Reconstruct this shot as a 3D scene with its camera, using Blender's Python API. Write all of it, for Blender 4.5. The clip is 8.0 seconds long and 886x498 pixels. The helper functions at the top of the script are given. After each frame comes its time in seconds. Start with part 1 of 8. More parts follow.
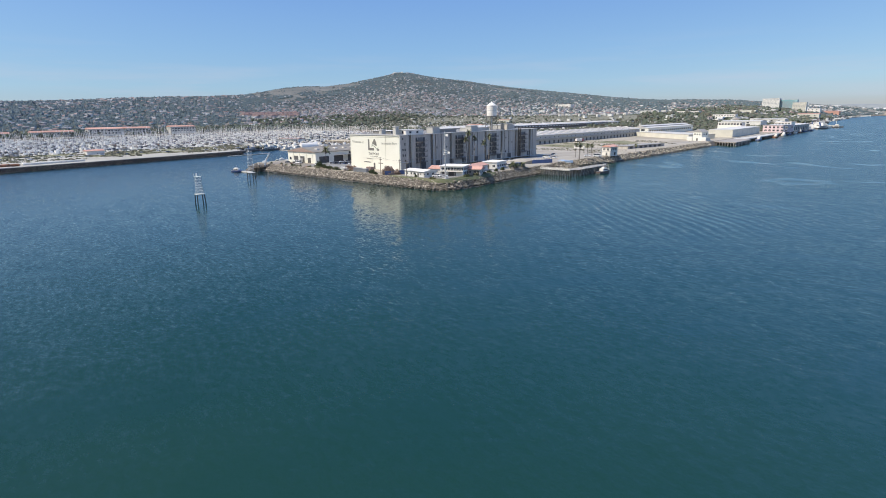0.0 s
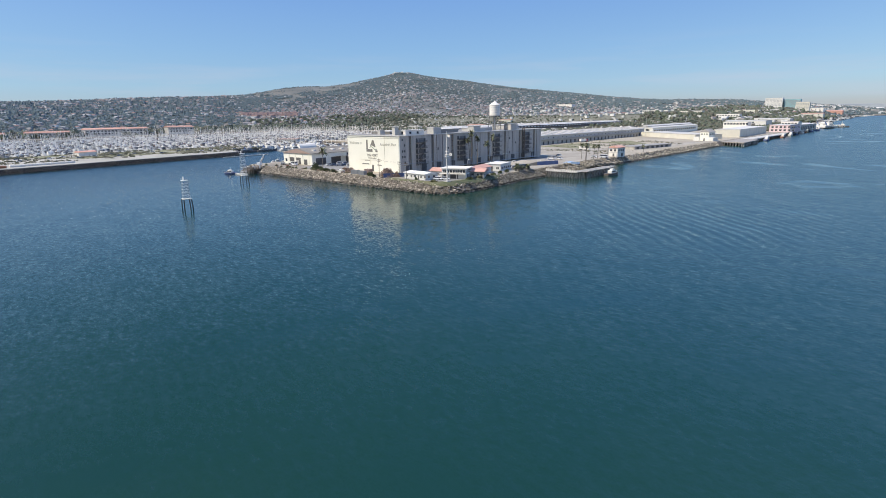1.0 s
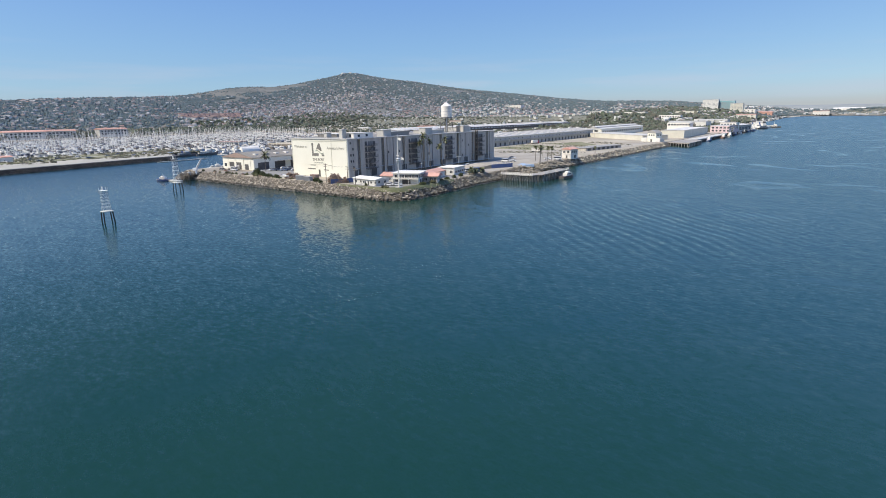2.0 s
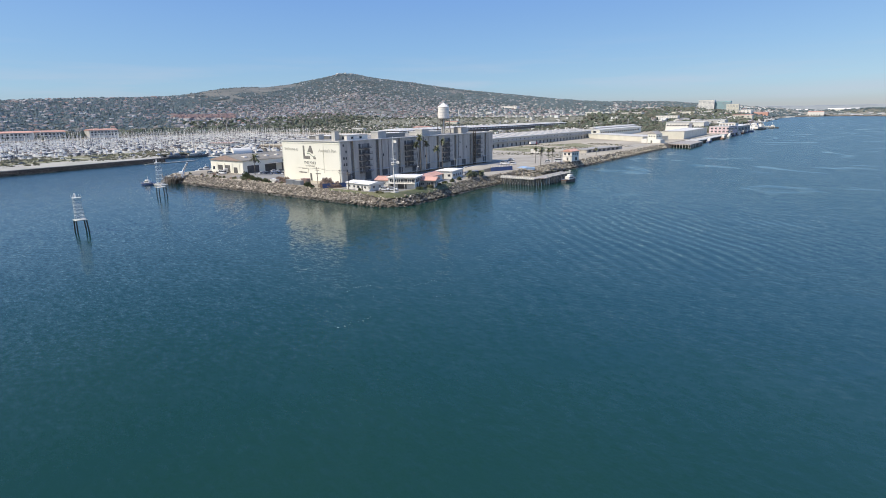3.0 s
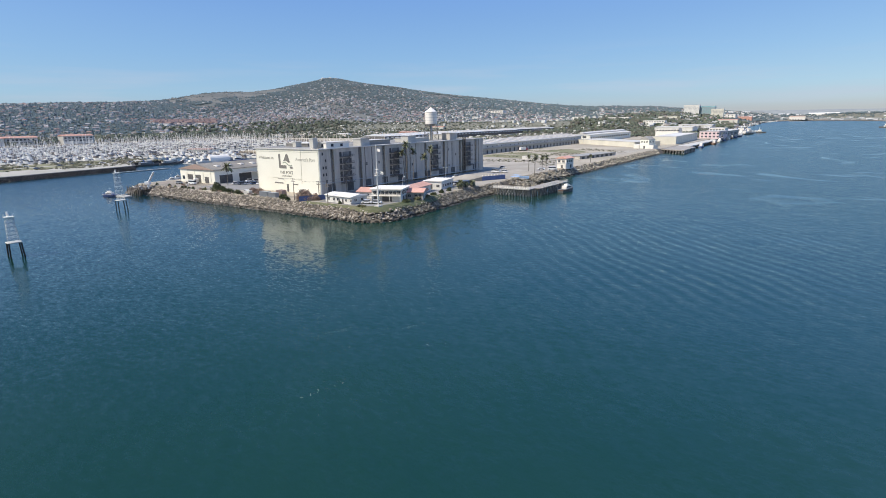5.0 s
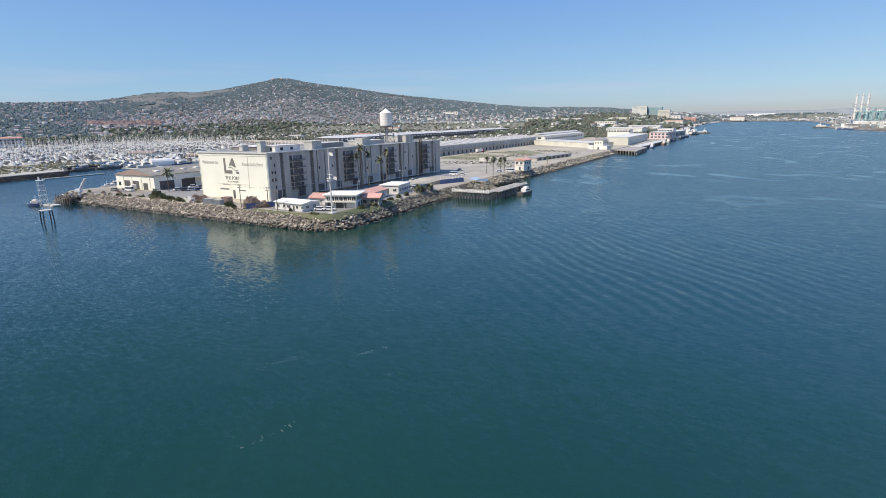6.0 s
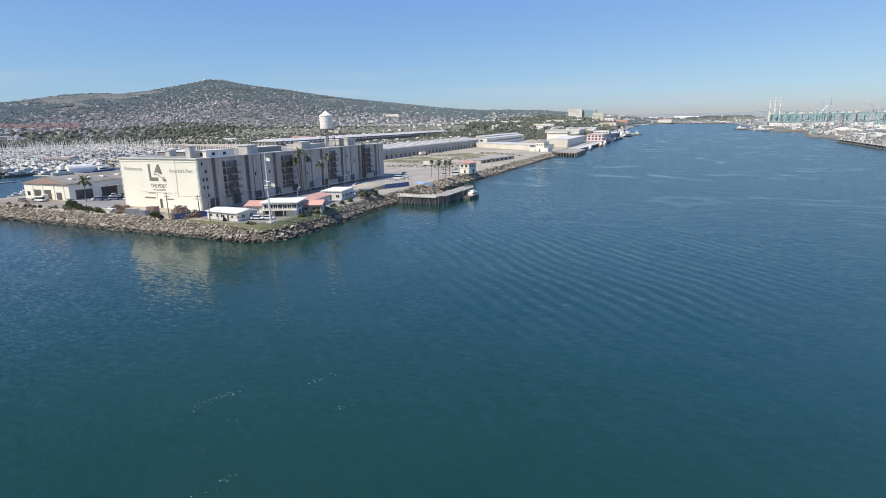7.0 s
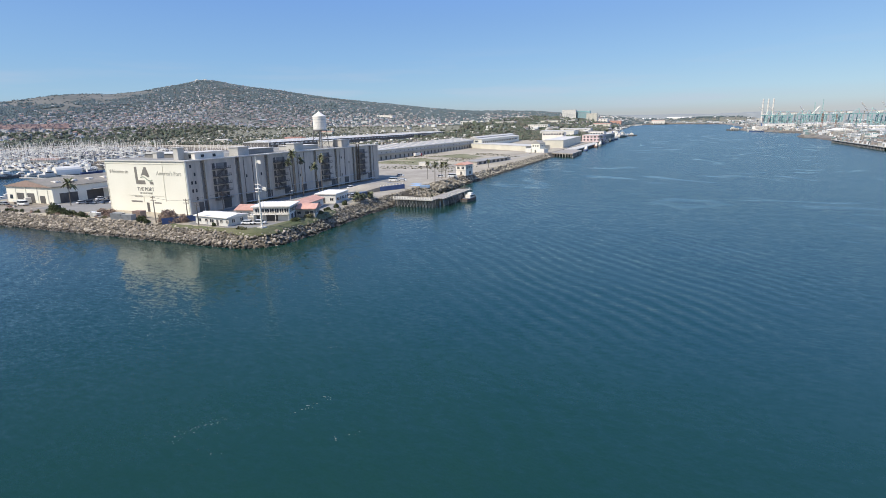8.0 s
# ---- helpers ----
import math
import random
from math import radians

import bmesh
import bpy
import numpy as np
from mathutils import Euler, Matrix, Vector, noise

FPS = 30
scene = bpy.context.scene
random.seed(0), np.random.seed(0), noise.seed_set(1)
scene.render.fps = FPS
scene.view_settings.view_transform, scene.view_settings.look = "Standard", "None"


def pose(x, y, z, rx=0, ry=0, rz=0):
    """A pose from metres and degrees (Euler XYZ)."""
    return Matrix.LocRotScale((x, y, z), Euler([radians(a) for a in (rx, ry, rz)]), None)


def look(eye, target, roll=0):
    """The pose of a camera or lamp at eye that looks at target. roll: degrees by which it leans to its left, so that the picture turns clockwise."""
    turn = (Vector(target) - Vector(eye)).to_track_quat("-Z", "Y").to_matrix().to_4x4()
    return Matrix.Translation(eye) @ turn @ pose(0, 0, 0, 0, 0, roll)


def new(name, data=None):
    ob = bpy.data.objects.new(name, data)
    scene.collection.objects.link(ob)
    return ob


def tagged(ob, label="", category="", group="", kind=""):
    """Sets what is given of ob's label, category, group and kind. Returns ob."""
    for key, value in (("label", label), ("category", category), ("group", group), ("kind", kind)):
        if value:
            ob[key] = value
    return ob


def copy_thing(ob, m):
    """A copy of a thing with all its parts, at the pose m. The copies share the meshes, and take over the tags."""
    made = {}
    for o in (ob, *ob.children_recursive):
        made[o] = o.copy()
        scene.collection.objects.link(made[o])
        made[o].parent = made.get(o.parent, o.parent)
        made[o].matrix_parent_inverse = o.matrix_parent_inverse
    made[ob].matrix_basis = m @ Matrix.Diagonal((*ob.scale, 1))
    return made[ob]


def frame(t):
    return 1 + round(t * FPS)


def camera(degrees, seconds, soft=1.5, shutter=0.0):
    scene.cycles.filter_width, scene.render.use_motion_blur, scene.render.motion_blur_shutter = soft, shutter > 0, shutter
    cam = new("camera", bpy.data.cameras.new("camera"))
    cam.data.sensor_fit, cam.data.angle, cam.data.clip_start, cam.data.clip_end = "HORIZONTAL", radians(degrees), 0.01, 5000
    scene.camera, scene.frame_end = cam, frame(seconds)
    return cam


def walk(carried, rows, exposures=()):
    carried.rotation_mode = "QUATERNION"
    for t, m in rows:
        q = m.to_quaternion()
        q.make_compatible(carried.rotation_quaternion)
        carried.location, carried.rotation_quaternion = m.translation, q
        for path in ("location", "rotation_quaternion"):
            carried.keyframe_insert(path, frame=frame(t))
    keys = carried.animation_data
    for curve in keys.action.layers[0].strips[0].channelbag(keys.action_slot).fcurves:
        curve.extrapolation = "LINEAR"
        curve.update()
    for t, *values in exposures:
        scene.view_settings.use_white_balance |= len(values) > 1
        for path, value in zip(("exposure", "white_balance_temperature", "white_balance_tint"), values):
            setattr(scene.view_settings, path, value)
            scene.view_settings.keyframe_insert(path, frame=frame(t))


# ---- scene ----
cam = camera(79.75, 8.0, soft=0.9)
PATH = [
    (0, 230.73, -216.12, 36.80, 42.451, -14.151, -0.80),
    (0.5, 225.71, -211.15, 36.64, 42.438, -14.181, -0.83),
    (1, 220.85, -206.05, 36.64, 42.518, -14.147, -0.87),
    (1.2, 218.94, -204.00, 36.67, 41.471, -14.143, -0.88),
    (1.5, 216.11, -200.93, 36.75, 38.885, -14.125, -0.90),
    (2.8, 204.13, -187.66, 37.33, 36.795, -14.099, -0.92),
    (3.5, 198.56, -181.20, 37.29, 36.812, -13.958, -0.92),
    (4.2, 193.48, -175.03, 37.52, 36.752, -13.811, -0.93),
    (5.3, 186.64, -166.08, 37.88, 34.642, -13.569, -0.95),
    (5.5, 185.50, -164.59, 37.95, 34.155, -13.552, -0.95),
    (6, 182.74, -161.02, 38.13, 30.599, -13.585, -1.02),
    (6.5, 180.03, -157.83, 38.23, 26.210, -13.503, -1.08),
    (7, 177.53, -154.94, 38.20, 24.366, -13.430, -1.09),
    (7.5, 175.38, -152.13, 38.18, 23.866, -13.386, -1.09),
    (8, 173.44, -149.30, 38.32, 23.705, -13.376, -1.10),
]
walk(cam, [(t, pose(x, y, z, 90 + pitch, 0, yaw) @ pose(0, 0, 0, 0, 0, roll)) for t, x, y, z, yaw, pitch, roll in PATH],
     exposures=[(0, 0.44), (8, 0.44)])

# ---- world and sun ----
SUN = Vector((-9.5, -14.0, 20.6)).normalized()
world = bpy.data.worlds.new("sky")
scene.world = world
world.use_nodes = True
wn = world.node_tree.nodes
sky = wn.new("ShaderNodeTexSky")
sky.sky_type = "NISHITA"
sky.sun_disc = False
sky.sun_elevation = math.asin(SUN.z)
sky.sun_rotation = math.atan2(SUN.x, SUN.y)
sky.altitude, sky.air_density, sky.dust_density, sky.ozone_density = 0, 1.0, 0.3, 2.0
wn["Background"].inputs["Strength"].default_value = 0.12
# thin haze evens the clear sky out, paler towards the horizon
haze = wn.new("ShaderNodeMix")
haze.data_type = "RGBA"
haze.inputs["Factor"].default_value = 0.82
height = wn.new("ShaderNodeSeparateXYZ")
way = wn.new("ShaderNodeTexCoord")
world.node_tree.links.new(way.outputs["Generated"], height.inputs[0])
ramp = wn.new("ShaderNodeValToRGB")
tones = ramp.color_ramp.elements
tones[0].position, tones[0].color = 0.0, (2.02, 2.34, 2.84, 1)
tones[1].position, tones[1].color = 0.7, (0.52, 1.62, 4.7, 1)
for place, tone in ((0.012, (2.05, 2.44, 3.04, 1)), (0.026, (2.1, 2.98, 3.85, 1)), (0.05, (1.94, 3.2, 4.45, 1)), (0.11, (1.55, 2.88, 4.68, 1)), (0.23, (1.08, 2.2, 4.75, 1)), (0.38, (0.64, 1.87, 4.95, 1))):
    tones.new(place).color = tone
world.node_tree.links.new(height.outputs["Z"], ramp.inputs["Fac"])
world.node_tree.links.new(ramp.outputs["Color"], haze.inputs["B"])
world.node_tree.links.new(sky.outputs[0], haze.inputs["A"])
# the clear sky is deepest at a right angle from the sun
angle = wn.new("ShaderNodeVectorMath")
angle.operation = "DOT_PRODUCT"
angle.inputs[1].default_value = SUN
square = wn.new("ShaderNodeMath")
square.operation = "POWER"
square.inputs[1].default_value = 2.0
deep = wn.new("ShaderNodeMapRange")
deep.inputs["From Max"].default_value = 0.33
shade = wn.new("ShaderNodeMix")
shade.data_type = "RGBA"
shade.inputs["A"].default_value, shade.inputs["B"].default_value = (0.87, 0.915, 0.96, 1), (1.04, 1.03, 1.015, 1)
tint = wn.new("ShaderNodeMix")
tint.data_type, tint.blend_type = "RGBA", "MULTIPLY"
tint.inputs["Factor"].default_value = 1.0
for a, b in ((way.outputs["Generated"], angle.inputs[0]), (angle.outputs["Value"], square.inputs[0]), (square.outputs[0], deep.inputs["Value"]), (deep.outputs["Result"], shade.inputs["Factor"]),
             (haze.outputs["Result"], tint.inputs["A"]), (shade.outputs["Result"], tint.inputs["B"])):
    world.node_tree.links.new(a, b)
# unseen high sky scaled up opposite the sun, added to shape the water's reflections
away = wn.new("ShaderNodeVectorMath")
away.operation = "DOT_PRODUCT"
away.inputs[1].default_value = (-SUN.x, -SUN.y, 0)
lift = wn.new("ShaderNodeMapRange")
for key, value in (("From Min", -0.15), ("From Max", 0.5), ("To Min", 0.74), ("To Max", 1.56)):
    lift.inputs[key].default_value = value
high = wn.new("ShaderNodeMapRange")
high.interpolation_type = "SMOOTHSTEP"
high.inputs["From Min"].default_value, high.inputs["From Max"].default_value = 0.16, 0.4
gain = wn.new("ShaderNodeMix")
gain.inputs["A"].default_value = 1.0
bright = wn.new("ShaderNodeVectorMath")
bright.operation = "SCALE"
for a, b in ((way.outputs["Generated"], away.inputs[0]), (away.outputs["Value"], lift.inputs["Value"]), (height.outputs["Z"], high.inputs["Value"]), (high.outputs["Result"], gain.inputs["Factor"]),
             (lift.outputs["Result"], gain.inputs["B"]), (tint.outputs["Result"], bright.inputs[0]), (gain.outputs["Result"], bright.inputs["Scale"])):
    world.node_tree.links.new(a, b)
# white haze added to the unseen south-east sky, to make shaded sides less blue
sea = wn.new("ShaderNodeVectorMath")
sea.operation = "DOT_PRODUCT"
sea.inputs[1].default_value = (0.67, -0.74, 0)
fill_veil = wn.new("ShaderNodeMapRange")
fill_veil.interpolation_type = "SMOOTHSTEP"
for key, value in (("From Min", 0.05), ("From Max", 0.9), ("To Min", 0.0), ("To Max", 0.55)):
    fill_veil.inputs[key].default_value = value
fill_sky = wn.new("ShaderNodeMix")
fill_sky.data_type = "RGBA"
fill_sky.inputs["B"].default_value = (2.9, 3.15, 3.6, 1)
for a, b in ((way.outputs["Generated"], sea.inputs[0]), (sea.outputs["Value"], fill_veil.inputs["Value"]), (fill_veil.outputs["Result"], fill_sky.inputs["Factor"]), (bright.outputs["Vector"], fill_sky.inputs["A"])):
    world.node_tree.links.new(a, b)
# a few faint wisps of cloud low over the horizon
flat = wn.new("ShaderNodeMapping")
flat.inputs["Scale"].default_value = (2.2, 2.2, 26.0)
wisp = wn.new("ShaderNodeTexNoise")
wisp.inputs["Scale"].default_value, wisp.inputs["Detail"].default_value = 1.6, 6
cover = wn.new("ShaderNodeMapRange")
for key, value in (("From Min", 0.50), ("From Max", 0.72), ("To Min", 0.0), ("To Max", 0.45)):
    cover.inputs[key].default_value = value
low = wn.new("ShaderNodeMapRange")
for key, value in (("From Min", 0.05), ("From Max", 0.13), ("To Min", 1.0), ("To Max", 0.0)):
    low.inputs[key].default_value = value
share = wn.new("ShaderNodeMath")
share.operation = "MULTIPLY"
cloud = wn.new("ShaderNodeMix")
cloud.data_type = "RGBA"
cloud.inputs["B"].default_value = (3.3, 3.7, 4.5, 1)
for a, b in ((way.outputs["Generated"], flat.inputs["Vector"]), (flat.outputs["Vector"], wisp.inputs["Vector"]), (wisp.outputs["Fac"], cover.inputs["Value"]), (height.outputs["Z"], low.inputs["Value"]),
             (cover.outputs["Result"], share.inputs[0]), (low.outputs["Result"], share.inputs[1]), (share.outputs[0], cloud.inputs["Factor"]), (fill_sky.outputs["Result"], cloud.inputs["A"]), (cloud.outputs["Result"], wn["Background"].inputs["Color"])):
    world.node_tree.links.new(a, b)
sun_data = bpy.data.lights.new("sun", "SUN")
sun_data.energy, sun_data.angle, sun_data.color = 4.0, radians(0.5), (1.0, 0.93, 0.82)
sun = new("sun", sun_data)
sun.matrix_world = look(SUN * 200, (0, 0, 0))

# ---- materials ----
def mat(name, a, b=None, scale=0.15, fine=3.0, rough=0.85, metal=0.0, bump=0.15, vary=0.0, island=0.0, grain=0.12, run=1.0):
    """Two colours mixed by a broad noise, a fine grain on top, relief from the grain; vary and island shift the value by piece."""
    m = bpy.data.materials.new(name)
    m.use_nodes = True
    n, ln = m.node_tree.nodes, m.node_tree.links
    p = n["Principled BSDF"]
    b = b or tuple(c * 0.8 for c in a)
    pos = n.new("ShaderNodeNewGeometry")
    broad = n.new("ShaderNodeTexNoise")
    broad.inputs["Scale"].default_value, broad.inputs["Detail"].default_value = scale, 5
    small = n.new("ShaderNodeTexNoise")
    small.inputs["Scale"].default_value, small.inputs["Detail"].default_value = fine, 4
    drawn = n.new("ShaderNodeVectorMath")
    drawn.operation = "MULTIPLY"
    drawn.inputs[1].default_value = (1, 1, run)
    ln.new(pos.outputs["Position"], drawn.inputs[0])
    for t in (broad, small):
        ln.new(drawn.outputs[0], t.inputs["Vector"])
    ramp = n.new("ShaderNodeMapRange")
    ramp.inputs["From Min"].default_value, ramp.inputs["From Max"].default_value = 0.35, 0.65
    ln.new(broad.outputs["Fac"], ramp.inputs["Value"])
    mix = n.new("ShaderNodeMix")
    mix.data_type = "RGBA"
    mix.inputs["A"].default_value, mix.inputs["B"].default_value = (*a, 1), (*b, 1)
    ln.new(ramp.outputs["Result"], mix.inputs["Factor"])
    val = n.new("ShaderNodeMapRange")
    val.inputs["To Min"].default_value, val.inputs["To Max"].default_value = 1 - 2 * grain, 1 + 2 * grain
    ln.new(small.outputs["Fac"], val.inputs["Value"])
    out = val.outputs["Result"]
    for amount, source in ((vary, "object"), (island, "island")):
        if amount:
            if source == "object":
                rnd = n.new("ShaderNodeObjectInfo").outputs["Random"]
            else:
                rnd = pos.outputs["Random Per Island"]
            r2 = n.new("ShaderNodeMapRange")
            r2.inputs["To Min"].default_value, r2.inputs["To Max"].default_value = 1 - amount, 1 + amount
            ln.new(rnd, r2.inputs["Value"])
            mul = n.new("ShaderNodeMath")
            mul.operation = "MULTIPLY"
            ln.new(out, mul.inputs[0])
            ln.new(r2.outputs["Result"], mul.inputs[1])
            out = mul.outputs[0]
    hsv = n.new("ShaderNodeHueSaturation")
    ln.new(mix.outputs["Result"], hsv.inputs["Color"])
    ln.new(out, hsv.inputs["Value"])
    ln.new(hsv.outputs["Color"], p.inputs["Base Color"])
    p.inputs["Roughness"].default_value, p.inputs["Metallic"].default_value = rough, metal
    if bump:
        bp = n.new("ShaderNodeBump")
        bp.inputs["Strength"].default_value, bp.inputs["Distance"].default_value = bump, 0.3 / fine
        ln.new(small.outputs["Fac"], bp.inputs["Height"])
        ln.new(bp.outputs["Normal"], p.inputs["Normal"])
    return m


def palette(name, colours, rough=0.8, grain=0.1):
    """One material whose pieces take one of several colours, by island."""
    m = mat(name, (0.5, 0.5, 0.5), rough=rough, grain=grain, fine=1.5, bump=0.0)
    n, ln = m.node_tree.nodes, m.node_tree.links
    ramp = n.new("ShaderNodeValToRGB")
    ramp.color_ramp.interpolation = "CONSTANT"
    el = ramp.color_ramp.elements
    while len(el) < len(colours):
        el.new(0.5)
    for k, c in enumerate(colours):
        el[k].position, el[k].color = k / len(colours), (*c, 1)
    geo = n.new("ShaderNodeNewGeometry")
    ln.new(geo.outputs["Random Per Island"], ramp.inputs["Fac"])
    hsv = next(x for x in n if x.bl_idname == "ShaderNodeHueSaturation")
    ln.new(ramp.outputs["Color"], hsv.inputs["Color"])
    return m


